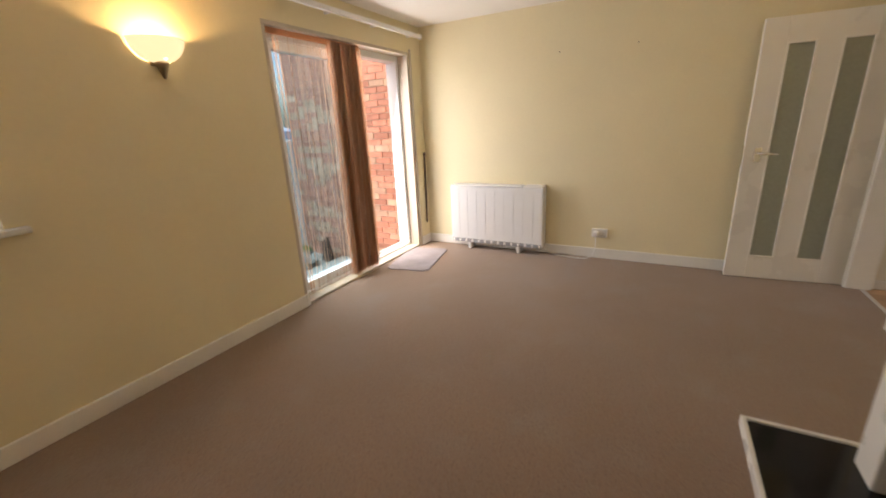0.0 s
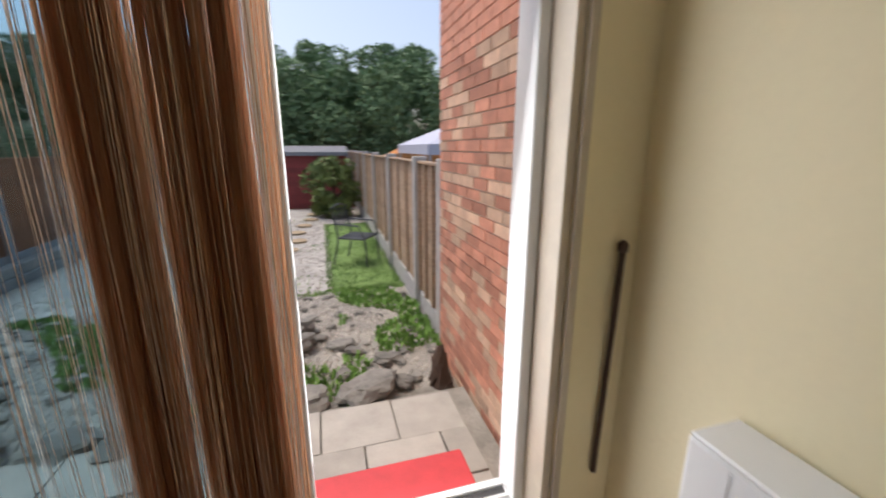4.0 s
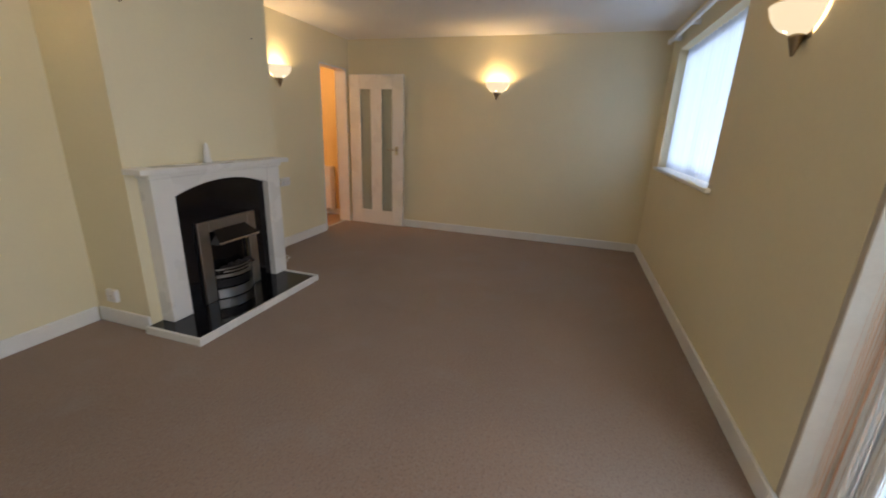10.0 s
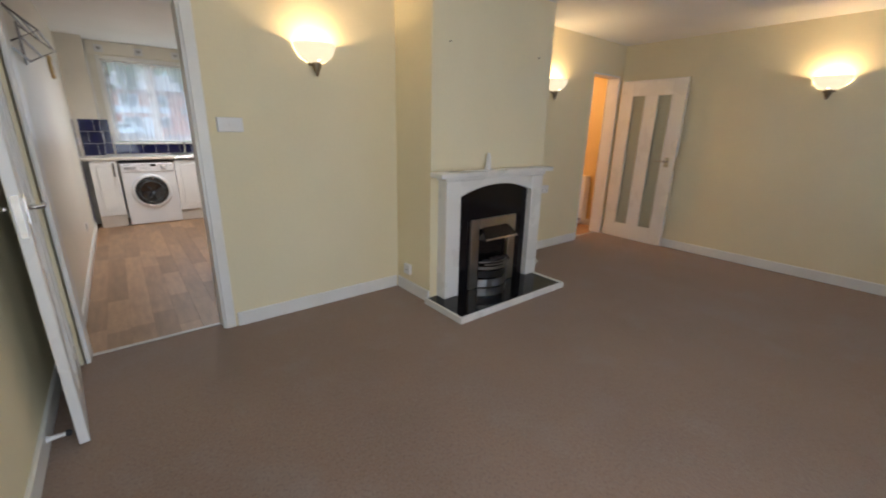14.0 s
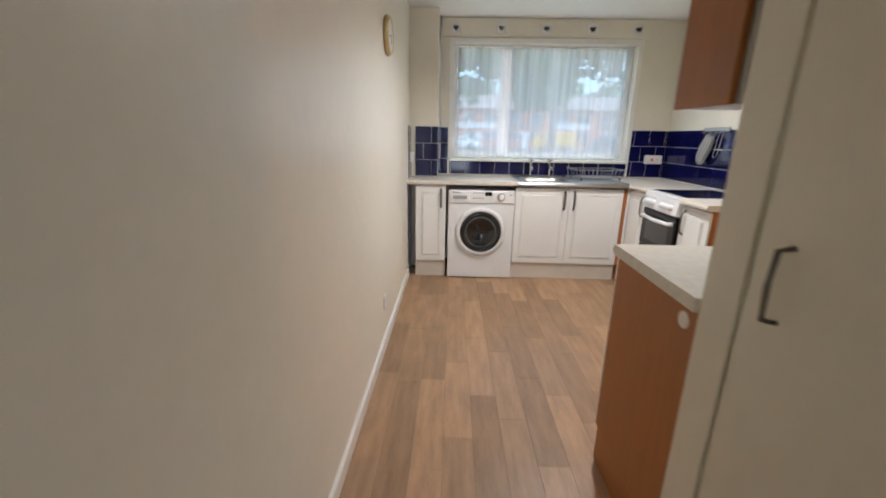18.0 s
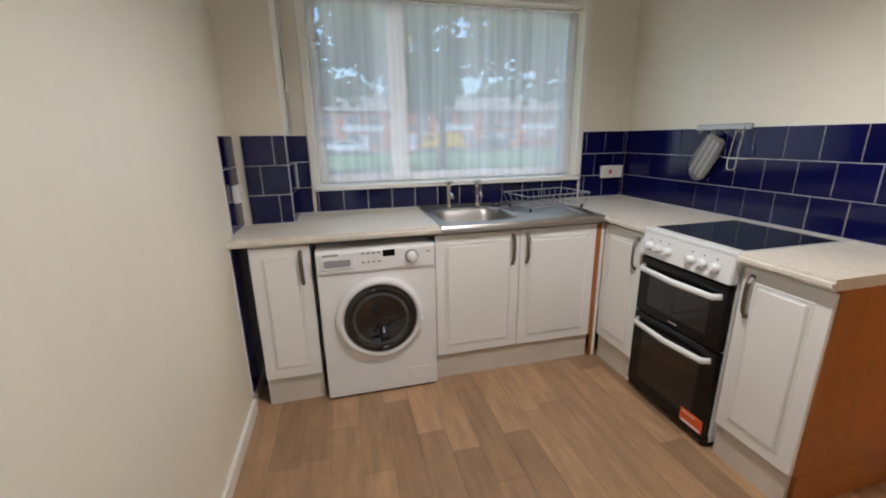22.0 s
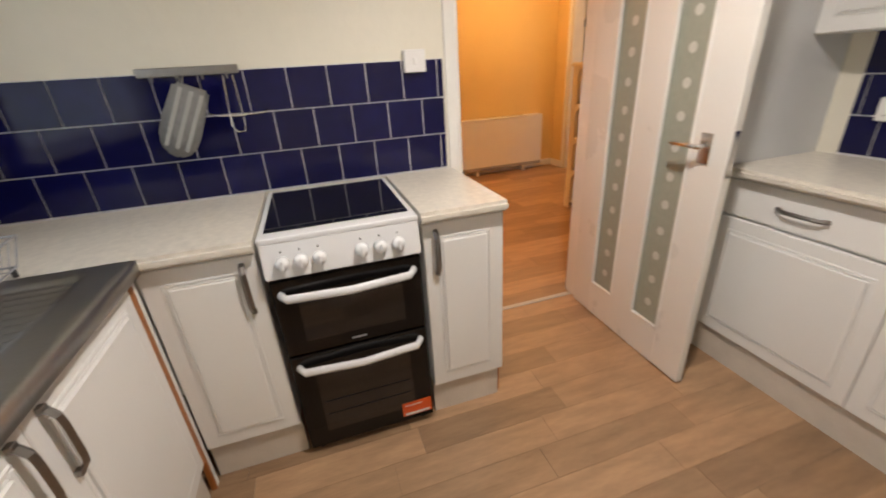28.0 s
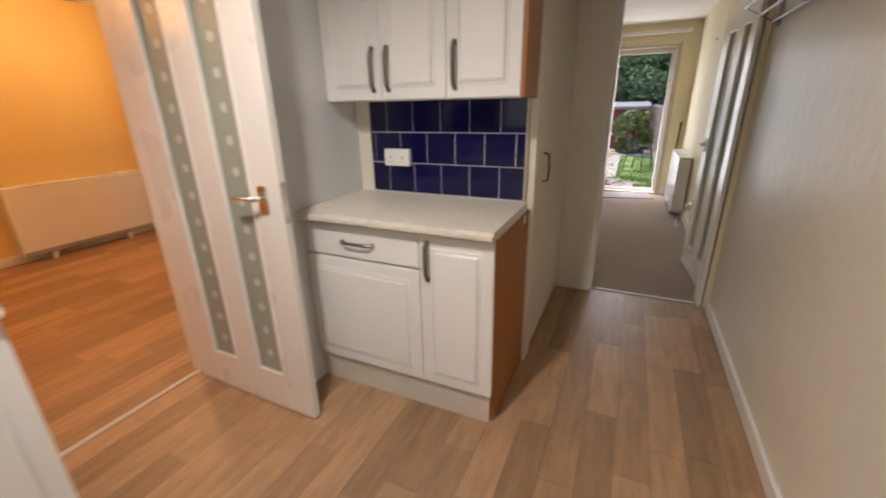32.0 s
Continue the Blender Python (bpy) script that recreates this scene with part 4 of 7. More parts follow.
s = socket(pose(EX, -0.975, 0.262, 0, 0, -90), "white double socket with a plug and flex for the heater")
part("plug", box(-0.055, -0.005, -0.068, -0.031, -0.03, 0.022, 0.008), "plastic", s, "white plug")
ds = thing("door_stop", "small white door stop on the skirting behind the door", "door stop", pose(EX - 0.018, -2.06, 0.055, 0, -90, 0))
part("stem", lathe([(0.018, 0.0), (0.012, 0.008), (0.009, 0.05), (0.009, 0.06)], 12), "plastic", ds, smooth=True)
part("buffer", lathe([(0.012, 0.06), (0.014, 0.064), (0.013, 0.076), (0.006, 0.08)], 12), "rubber", ds, "dark rubber buffer", smooth=True)
fl = thing("flex", "white heater flex trailing to the socket", "cable")
part("flex_cable", tube([(EX - 0.05, -0.945, 0.23), (EX - 0.075, -0.95, 0.13), (EX - 0.09, -0.93, 0.04), (EX - 0.10, -0.86, 0.006), (EX - 0.10, -0.72, 0.006), (EX - 0.08, -0.58, 0.008), (EX - 0.05, -0.47, 0.03), (EX - 0.04, -0.44, 0.06)], 0.005), "plastic", fl, smooth=True)
socket(pose(-0.074, SY, 1.347, 0, 0, 180), "white double light switch on the living room wall", 0.146, 0, "light switch")
socket(pose(-1.285, -2.62, 0.205, 0, 0, 90), "small white socket low on the chimney breast side", 0.086, 1)
socket(pose(-3.23, SY, 0.713, 0, 0, 180), "white double socket on the wall beside the chimney breast", 0.146, 2)
bp = thing("blank_plate", "small white blank plate low on the kitchen wall", "blank plate", pose(KX, -5.43, 0.292, 0, 0, -90))
part("plate", box(-0.036, 0.036, -0.013, 0, -0.041, 0.041, 0.003), "plastic", bp)
for x in (-0.028, 0.028):
    part("screw", cyl((x, -0.0145, 0), (x, -0.012, 0), 0.003, n=8), "chrome", bp)

bm = bmesh.new()
own = box(0.0, 0.73, 0.0, 0.44, 0.0, 0.009)
vert = [e for e in own.edges if abs((e.verts[0].co - e.verts[1].co).z) > 0.005]
bmesh.ops.bevel(own, geom=vert, offset=0.03, segments=4, affect='EDGES')
mt = part("doormat", own, "mat")
mt.matrix_basis = pose(-0.035, 0.462, 0.001, 0, 0, 11.5)
tagged(mt, "grey doormat on the carpet inside the patio door", "doormat")

st = thing("wooden_stick", "dark brown wooden stick hanging on the wall by the patio door", "stick", pose(0, 0, 0))
part("shaft", tube([(0.872, 0.976, 0.255), (0.876, 0.972, 0.55), (0.882, 0.970, 0.85), (0.886, 0.970, 1.04)], 0.010, 8), "stick", st, smooth=True)
part("knob", lathe([(0.004, 1.03), (0.015, 1.038), (0.016, 1.06), (0.006, 1.072)], 10, centre=(0.886, 0.970, 0)), "stick", st, smooth=True)

# fireplace
fp = thing("fireplace", "white painted fire surround with black arched back panel", "fireplace", pose(-1.915, -2.33, 0))
part("mantel_shelf", box(-0.645, 0.640, 0.0, 0.145, 1.005, 1.04, 0.006, 2), "white", fp, "white mantel shelf")
part("cornice", box(-0.575, 0.575, 0.0, 0.118, 0.975, 1.005, 0.01, 2), "white", fp)
for xa, xb in ((-0.56, -0.415), (0.415, 0.56)):
    part("leg", box(xa, xb, 0.0, 0.105, 0.042, 0.975, 0.004), "white", fp)
bm = bmesh.new()
n = 18
top, bot_f, bot_b, top_b = [], [], [], []
for k in range(n + 1):
    x = -0.415 + 0.83 * k / n
    u = (k / n - 0.5) * 2
    za = 0.855 + 0.075 * (1 - u * u)
    for lst, y, z in ((top, 0.10, 0.975), (bot_f, 0.10, za), (bot_b, 0.008, za), (top_b, 0.008, 0.975)):
        lst.append(bm.verts.new((x, y, z)))
for k in range(n):
    for a, b in ((top, bot_f), (bot_f, bot_b), (bot_b, top_b), (top_b, top)):
        bm.faces.new((a[k], a[k + 1], b[k + 1], b[k]))
for k in (0, n):
    bm.faces.new((top[k], bot_f[k], bot_b[k], top_b[k]))
part("arched_header", bm, "white", fp, "white header with shallow arch")
for xa, xb, za, zb in ((-0.415, -0.265, 0.042, 0.975), (0.265, 0.415, 0.042, 0.975), (-0.265, 0.265, 0.64, 0.975)):
    part("back_panel", box(xa, xb, 0.0, 0.05, za, zb), "granite", fp, "polished black back panel")
fi = thing("electric_fire", "steel inset fire with dark hood and bowed grate", "fire", pose(-1.912, -2.28, 0.042))
bm = bmesh.new()
box(-0.268, -0.185, 0.0, 0.028, 0.0, 0.60, 0.004, bm=bm)
box(0.175, 0.268, 0.0, 0.028, 0.0, 0.60, 0.004, bm=bm)
box(-0.185, 0.175, 0.0, 0.028, 0.52, 0.60, 0.004, bm=bm)
part("trim_frame", bm, "firesteel", fi, "satin steel frame")
bm = bmesh.new()
box(-0.185, 0.175, -0.02, -0.012, 0.0, 0.52, bm=bm)
part("fire_back", bm, "black", fi)
bm = bmesh.new()
a = [bm.verts.new(v) for v in ((-0.15, 0.03, 0.53), (0.14, 0.03, 0.53), (0.185, 0.115, 0.455), (-0.195, 0.115, 0.455), (-0.195, 0.02, 0.43), (0.185, 0.02, 0.43), (0.185, 0.115, 0.435), (-0.195, 0.115, 0.435))]
for f in ((0, 1, 2, 3), (3, 2, 6, 7), (0, 3, 7, 4), (1, 5, 6, 2), (4, 7, 6, 5), (0, 4, 5, 1)):
    bm.faces.new([a[i] for i in f])
part("hood", bm, "black", fi, "dark canopy hood")
part("hood_rail", box(-0.197, 0.187, 0.114, 0.122, 0.436, 0.452, 0.002), "chrome", fi)


def bowed(z0, z1, bulge, x0=-0.18, x1=0.17, th=0.006):
    bm = bmesh.new()
    n = 12
    rows = []
    for k in range(n + 1):
        u = (k / n - 0.5) * 2
        x = x0 + (x1 - x0) * k / n
        y = 0.03 + bulge * (1 - u * u)
        rows.append([bm.verts.new((x, y, z0)), bm.verts.new((x, y, z1)), bm.verts.new((x, y - th, z1)), bm.verts.new((x, y - th, z0))])
    for p, q in zip(rows, rows[1:]):
        for i in range(4):
            bm.faces.new((p[i], q[i], q[(i + 1) % 4], p[(i + 1) % 4]))
    bm.faces.new(rows[0])
    bm.faces.new(rows[-1][::-1])
    return bm


for z0, z1, bl in ((0.225, 0.235, 0.075), (0.203, 0.213, 0.08)):
    part("grate_bar", bowed(z0, z1, bl), "firesteel", fi)
part("grate_bar", bowed(0.165, 0.19, 0.082), "firesteel", fi)
part("ash_panel", bowed(0.09, 0.15, 0.08), "darksteel", fi, "dark steel ash panel")
part("lower_panel", bowed(0.005, 0.075, 0.075), "firesteel", fi)
rc = random.Random(4)
for k in range(14):
    bm = bmesh.new()
    bmesh.ops.create_icosphere(bm, subdivisions=1, radius=rc.uniform(0.018, 0.03))
    for v in bm.verts:
        v.co *= rc.uniform(0.8, 1.2)
    bmesh.ops.translate(bm, verts=bm.verts[:], vec=(-0.15 + 0.021 * k, 0.03 + rc.uniform(0, 0.03), 0.235 + rc.uniform(-0.008, 0.012)))
    part("coal", bm, "ember", fi)
part("coal_tray", box(-0.18, 0.17, 0.0, 0.06, 0.205, 0.222), "black", fi)
he = thing("hearth", "black stone hearth edged with white painted timber", "hearth", pose(0, 0, 0))
part("slab", box(-2.435, -1.255, -2.329, -1.90, 0.0, 0.041), "granite", he, "polished black hearth slab")
bm = box(-2.455, -1.235, -1.90, -1.88, 0.0, 0.052, 0.003)
box(-2.455, -2.435, -2.329, -1.90, 0.0, 0.052, 0.003, bm=bm)
box(-1.255, -1.235, -2.329, -1.90, 0.0, 0.052, 0.003, bm=bm)
part("edging", bm, "white", he, "white edging")
orn = thing("ornament", "small cream tapered ornament standing on the mantel", "ornament", pose(-1.815, -2.27, 1.04))
bm = lathe([(0.028, 0.0), (0.03, 0.012), (0.022, 0.03), (0.018, 0.09), (0.012, 0.125), (0.004, 0.135)], 14)
part("body", bm, "plastic", orn, smooth=True)
cb = thing("white_cable", "loose white cable lying by the hearth", "cable")
part("loop", tube([(-2.62, -2.775, 0.35), (-2.64, -2.75, 0.2), (-2.63, -2.70, 0.03), (-2.66, -2.55, 0.006), (-2.78, -2.45, 0.006), (-2.90, -2.55, 0.006), (-2.82, -2.68, 0.006), (-2.68, -2.66, 0.008), (-2.70, -2.50, 0.012), (-2.85, -2.48, 0.012)], 0.0045), "plastic", cb, smooth=True)
for x, y, z in ((-1.435, -2.33, 1.93), (-2.40, -2.33, 1.93)):
    tagged(part("nail", cyl((x, y - 0.001, z), (x, y + 0.018, z + 0.004), 0.004, n=6), "brass"), "small picture nail in the chimney breast", "nail")
for y in (-0.52, -1.18):
    tagged(part("nail", cyl((EX + 0.001, y, 1.95), (EX - 0.018, y, 1.954), 0.004, n=6), "brass"), "small picture nail in the plain wall", "nail")


# ---- kitchen units ----
def bar_handle(parent, x, z, vertical=True, y=0.0, long=0.16):
    """A bowed bar handle on a face at y."""
    bm = bmesh.new()
    n = 8
    pts = []
    for k in range(n + 1):
        u = (k / n - 0.5) * 2
        d = y - 0.010 - 0.017 * (1 - u ** 6)
        pts.append((x, d, z + u * long / 2) if vertical else (x + u * long / 2, d, z))
    rows = []
    for px, py, pz in pts:
        if vertical:
            rows.append([bm.verts.new((px - 0.010, py, pz)), bm.verts.new((px, py - 0.007, pz)), bm.verts.new((px + 0.010, py, pz)), bm.verts.new((px, py + 0.006, pz))])
        else:
            rows.append([bm.verts.new((px, py, pz - 0.008)), bm.verts.new((px, py - 0.006, pz)), bm.verts.new((px, py, pz + 0.008)), bm.verts.new((px, py + 0.006, pz))])
    for p, q in zip(rows, rows[1:]):
        for i in range(4):
            bm.faces.new((p[i], q[i], q[(i + 1) % 4], p[(i + 1) % 4]))
    bm.faces.new(rows[0])
    bm.faces.new(rows[-1][::-1])
    for e in (0, -1):
        px, py, pz = pts[e]
        box(px - 0.008, px + 0.008, py - 0.004, y - 0.0, pz - 0.008, pz + 0.008, 0.002, bm=bm)
    return part("handle", bm, "handle", parent, "pewter bow handle")


def panel_door(parent, x0, x1, z0, z1, y=0.0, name="door"):
    """A white foil door with a routed panel; front face at y, towards -y."""
    bm = box(x0 + 0.0015, x1 - 0.0015, y, y + 0.018, z0 + 0.0015, z1 - 0.0015, 0.003)
    d = part(name, bm, "unit", parent)
    fx, fz = 0.05, 0.05
    if z1 - z0 > 0.25:
        bm = bmesh.new()
        a, b, c, e = x0 + fx, x1 - fx, z0 + fz, z1 - fz
        w, s_ = 0.010, 0.003
        for xa, xb, za, zb in ((a, b, c, c + w), (a, b, e - w, e), (a, a + w, c + w, e - w), (b - w, b, c + w, e - w)):
            box(xa, xb, y - s_, y + 0.002, za, zb, 0.0032, bm=bm)
        part("raised_moulding", bm, "unit", d)
        part("field", box(a + w + 0.003, b - w - 0.003, y - 0.0085, y + 0.001, c + w + 0.003, e - w - 0.003, 0.008), "unit", d)
    return d


def base_unit(label, m, w, doors, drawer=None, ends=(), depth=0.57, thick=0.016, inner=None, top=0.87, handle_z=0.76):
    """A kitchen base unit; front at y = 0 towards -y, x from 0 to w. doors: (x0, x1, handle x)."""
    t = thing("kitchen_unit", label, "kitchen unit", m)
    part("carcass", box(0.002, w - 0.002, 0.02, depth, 0.15, inner or top, 0.0), "unit", t)
    part("plinth", box(0.0, w, 0.022, 0.04, 0.0, 0.149), "plinth", t, "beige plinth board")
    for x0, x1, hx in doors:
        if 1 in ends and thick < 0.02 and x1 == w:
            x1 += 0.015
        z1 = top - 0.01 if not (drawer and drawer[0] <= x0 < drawer[1]) else 0.70
        d = panel_door(t, x0, x1, 0.155, z1)
        if hx is not None:
            bar_handle(d, hx, z1 - 0.11)
    if drawer:
        dr = panel_door(t, drawer[0], drawer[1], 0.71, top - 0.01, name="drawer_front")
        bar_handle(dr, (drawer[0] + drawer[1]) / 2, 0.785, False)
    for side in ends:
        xa, xb = ((-0.016, 0.0) if side < 0 else (w, w + thick))
        bm = box(xa, xb, 0.0 if thick > 0.02 else 0.0185, depth, 0.15, top, 0.001)
        box(xa, xb, 0.042, depth, 0.0, 0.15, bm=bm)
        part("end_panel", bm, "brownpanel", t, "brown melamine end panel")
    return t


base_unit("white base unit with a narrow panelled door beside the washing machine", pose(0.805, -6.735, 0, 0, 0, 180), 0.28, [(0.0, 0.28, 0.235)])
base_unit("white sink base unit with two panelled doors", pose(-0.10, -6.735, 0, 0, 0, 180), 0.965, [(0.0, 0.4825, 0.44), (0.4825, 0.965, 0.525)], ends=(1,), thick=0.0201, inner=0.70)
base_unit("white corner base unit with a narrow panelled door", pose(-1.12, -6.736, 0, 0, 0, 90), 0.319, [(0.0, 0.319, 0.276)])
base_unit("white base unit with brown end panel beside the cooker", pose(-1.12, -5.892, 0, 0, 0, 90), 0.29, [(0.0, 0.29, 0.045)], ends=(1,))
base_unit("white drawer unit with cupboard and brown end panel", pose(-1.081, -4.575, 0, 0, 0, 0), 0.915, [(0.0, 0.607, None), (0.607, 0.915, 0.647)], drawer=(0.0, 0.607), ends=(1,))


def worktop(name, label, x0, x1, y0, y1, front):
    """A worktop with a rounded front edge."""
    bm = box(x0, x1, y0, y1, 0.871, 0.91)
    edge = {"x": lambda v: abs(v.co.x - x1) < 1e-4, "y": lambda v: abs(v.co.y - y1) < 1e-4, "-y": lambda v: abs(v.co.y - y0) < 1e-4}[front]
    es = [e for e in bm.edges if all(edge(v) for v in e.verts) and abs(e.verts[0].co.z - e.verts[1].co.z) < 1e-4]
    bmesh.ops.bevel(bm, geom=es, offset=0.012, segments=4, affect='EDGES')
    return tagged(part(name, bm, "worktop"), label, "worktop")


worktop("worktop", "mottled cream laminate worktop over the washing machine", -0.128, KX - 0.001, -7.349, -6.705, "y")
worktop("worktop", "mottled cream laminate corner worktop beside the cooker", -1.679, -1.085, -7.349, -6.412, "x")
worktop("worktop", "short mottled cream laminate worktop by the hall door", -1.679, -1.085, -5.898, -5.585, "x")
worktop("worktop", "mottled cream laminate worktop on the drawer unit", -1.082, -0.148, -4.618, -4.082, "-y")

tagged(part("filler_strip", box(-1.119, -1.0985, -6.757, -6.7385, 0.0, 0.87, 0.001), "unit"), "white filler strip beside the corner unit", "filler strip")
tagged(part("edge_strip", box(-1.098, -1.087, -6.757, -6.7385, 0.0, 0.87, 0.001), "brownpanel"), "narrow reddish brown strip beside the sink unit", "edge strip")

# ---- sink ----
sk = thing("kitchen_sink", "stainless steel sink with bowl, drainer and two pillar taps", "sink", pose(0, 0, 0))
bm = bmesh.new()
X0, X1, Y0, Y1, Z = -1.085, -0.128, -7.30, -6.70, 0.914
bx0, bx1, by0, by1 = -0.59, -0.20, -7.18, -6.80
nx, ny = 84, 52
grid = {}
for i in range(nx + 1):
    for j in range(ny + 1):
        x, y = X0 + (X1 - X0) * i / nx, Y0 + (Y1 - Y0) * j / ny
        z = Z
        qx, qy = abs(x - (bx0 + bx1) / 2) - (bx1 - bx0) / 2 + 0.08, abs(y - (by0 + by1) / 2) - (by1 - by0) / 2 + 0.08
        ins = 0.08 - math.hypot(max(qx, 0), max(qy, 0)) - min(max(qx, qy), 0)
        if ins > -0.02:
            z -= 0.15 * min(1, max(0, (ins + 0.02) / 0.05)) ** 0.8
        elif x < bx0 - 0.05 and x > X0 + 0.06 and y > -7.18 and y < -6.80:
            z -= 0.006 + 0.004 * math.sin((x - X0) / 0.035 * 6.283)
        if j == ny:
            z -= 0.004
        grid[i, j] = bm.verts.new((x, y, z))
for i in range(nx):
    for j in range(ny):
        bm.faces.new((grid[i, j], grid[i + 1, j], grid[i + 1, j + 1], grid[i, j + 1]))
low = [bm.verts.new((grid[i, ny].co.x, Y1, 0.872)) for i in range(nx + 1)]
for i in range(nx):
    bm.faces.new((grid[i, ny], grid[i + 1, ny], low[i + 1], low[i]))
part("basin", bm, "steel", sk, smooth=True)
part("splash_upstand", box(X0, X1, -7.349, -7.30, 0.872, 0.918, 0.004), "steel", sk)
part("plug_hole", lathe([(0.02, 0), (0.028, 0.004), (0.024, 0.007)], 16, centre=(-0.395, -6.99, 0.765)), "chrome", sk)
for tx in (-0.31, -0.50):
    tp = part("tap", lathe([(0.024, 0.915), (0.02, 0.925), (0.013, 0.94), (0.012, 1.03), (0.016, 1.042), (0.012, 1.06), (0.006, 1.07)], 14, centre=(tx, -7.23, 0)), "chrome", sk, "chrome pillar tap", smooth=True)
    part("spout", tube([(tx, -7.23, 1.0), (tx, -7.20, 1.012), (tx, -7.16, 1.008), (tx, -7.14, 0.985)], 0.009, bm=None), "chrome", tp, smooth=True)
    bm = cyl((tx - 0.026, -7.23, 1.077), (tx + 0.026, -7.23, 1.077), 0.007)
    cyl((tx, -7.256, 1.077), (tx, -7.204, 1.077), 0.007, bm=bm)
    cyl((tx, -7.23, 1.06), (tx, -7.23, 1.087), 0.011, bm=bm)
    part("tap_head", bm, "chrome", tp, smooth=True)
part("plug", lathe([(0.02, 0), (0.024, 0.01), (0.015, 0.02)], 14, centre=(-0.645, -7.235, 0.914)), "rubber", sk, "black sink plug on its chain")

# ---- dish rack ----
rk = thing("dish_rack", "grey wire dish drainer on the sink", "dish rack", pose(-0.90, -7.06, 0.925, 0, 0, 8))
W2, D2, H2 = 0.21, 0.13, 0.085


def ring(z, k):
    return [(-W2 * k, -D2 * k, z), (W2 * k, -D2 * k, z), (W2 * k, D2 * k, z), (-W2 * k, D2 * k, z), (-W2 * k, -D2 * k, z)]


part("top_rim", tube(ring(H2, 1.08), 0.0035, 6), "greyplastic", rk)
part("base_rim", tube(ring(0.012, 0.95), 0.003, 6), "greyplastic", rk)
for k in range(11):
    x = -W2 + 2 * W2 * k / 10
    part("wire", tube([(x * 1.08, -D2 * 1.08, H2), (x * 0.95, -D2 * 0.95, 0.012), (x * 0.95, D2 * 0.95, 0.012), (x * 1.08, D2 * 1.08, H2)], 0.002, 5), "greyplastic", rk)
for k in range(5):
    y = -D2 + 2 * D2 * k / 4
    part("wire", tube([(-W2 * 1.08, y * 1.08, H2), (-W2 * 0.95, y * 0.95, 0.012), (W2 * 0.95, y * 0.95, 0.012), (W2 * 1.08, y * 1.08, H2)], 0.002, 5), "greyplastic", rk)
for sx in (-1, 1):
    for sy in (-1, 1):
        part("foot", cyl((sx * W2 * 0.9, sy * D2 * 0.9, -0.012), (sx * W2 * 0.9, sy * D2 * 0.9, 0.014), 0.007, n=8), "rubber", rk)

# ---- washing machine ----
wm = thing("washing_machine", "white front-loading washing machine under the worktop", "washing machine", pose(0.503, -6.702, 0, 0, 0, 180))
ww = 0.595
part("body", box(0, ww, 0.0, 0.55, 0.012, 0.828, 0.008, 2), "appliance", wm)
part("control_panel", box(0.004, ww - 0.004, -0.014, 0.004, 0.715, 0.824, 0.008, 2), "appliance", wm)
part("drawer_front", box(0.02, 0.19, -0.019, -0.012, 0.735, 0.818, 0.004), "appliance", wm)
part("drawer_grip", box(0.04, 0.165, -0.022, -0.017, 0.752, 0.785, 0.006), "greyplastic", wm, "grey soap drawer grip")
part("display", box(0.325, 0.385, -0.0165, -0.012, 0.785, 0.818, 0.002), "black", wm)
kn = part("dial", lathe([(0.0, 0.0), (0.03, 0.0), (0.028, 0.02), (0.022, 0.026), (0.0, 0.026)], 20), "appliance", wm, "white programme dial", smooth=True)
kn.matrix_basis = pose(0.47, -0.013, 0.775, 90, 0, 0)
part("dial_ring", lathe([(0.032, 0.0), (0.036, 0.0), (0.036, 0.003), (0.032, 0.003)], 20), "greyplastic", wm).matrix_basis = pose(0.47, -0.013, 0.775, 90, 0, 0)
for k in range(8):
    x, z = 0.22 + (k % 4) * 0.026, 0.758 + (k // 4) * 0.045
    part("button", box(x, x + 0.015, -0.0175, -0.012, z, z + 0.01, 0.002), "greyplastic", wm)
part("logo_bar", box(0.035, 0.11, -0.0198, -0.0185, 0.805, 0.815), "greyplastic", wm)
part("wash_mark", box(0.545, 0.565, -0.0165, -0.0125, 0.79, 0.80), "greyplastic", wm)
cx, cz = 0.297, 0.455


def disc(name, prof, material, label="", parent=wm):
    o = part(name, lathe(prof, 40), material, parent, label, smooth=True)
    if parent == wm:
        o.matrix_basis = pose(cx, 0.0, cz, 90, 0, 0)
    return o


dr = disc("door_ring", [(0.188, -0.002), (0.226, -0.002), (0.228, 0.008), (0.222, 0.022), (0.208, 0.034), (0.192, 0.034), (0.186, 0.02), (0.186, -0.002)], "appliance", "white porthole ring")
disc("door_rim", [(0.146, 0.02), (0.187, 0.022), (0.186, 0.034), (0.168, 0.043), (0.148, 0.038), (0.144, 0.03)], "blackglass", "black porthole rim", dr)
disc("door_glass", [(0.0, 0.012), (0.08, 0.014), (0.125, 0.024), (0.146, 0.034), (0.149, 0.03), (0.0, 0.006)], "blackglass", "dark bowl glass", dr)
part("door_grip", box(cx + 0.195, cx + 0.222, -0.034, -0.018, cz - 0.09, cz - 0.02, 0.006), "appliance", wm)
disc("bowl_band", [(0.10, 0.0255), (0.125, 0.0275), (0.144, 0.0365), (0.146, 0.034), (0.125, 0.0245), (0.10, 0.0225)], "bowlglass", "grey-green glass bowl", dr)
disc("drum_ring", [(0.112, 0.0225), (0.118, 0.0265), (0.120, 0.028), (0.115, 0.0245)], "steel", "", dr)
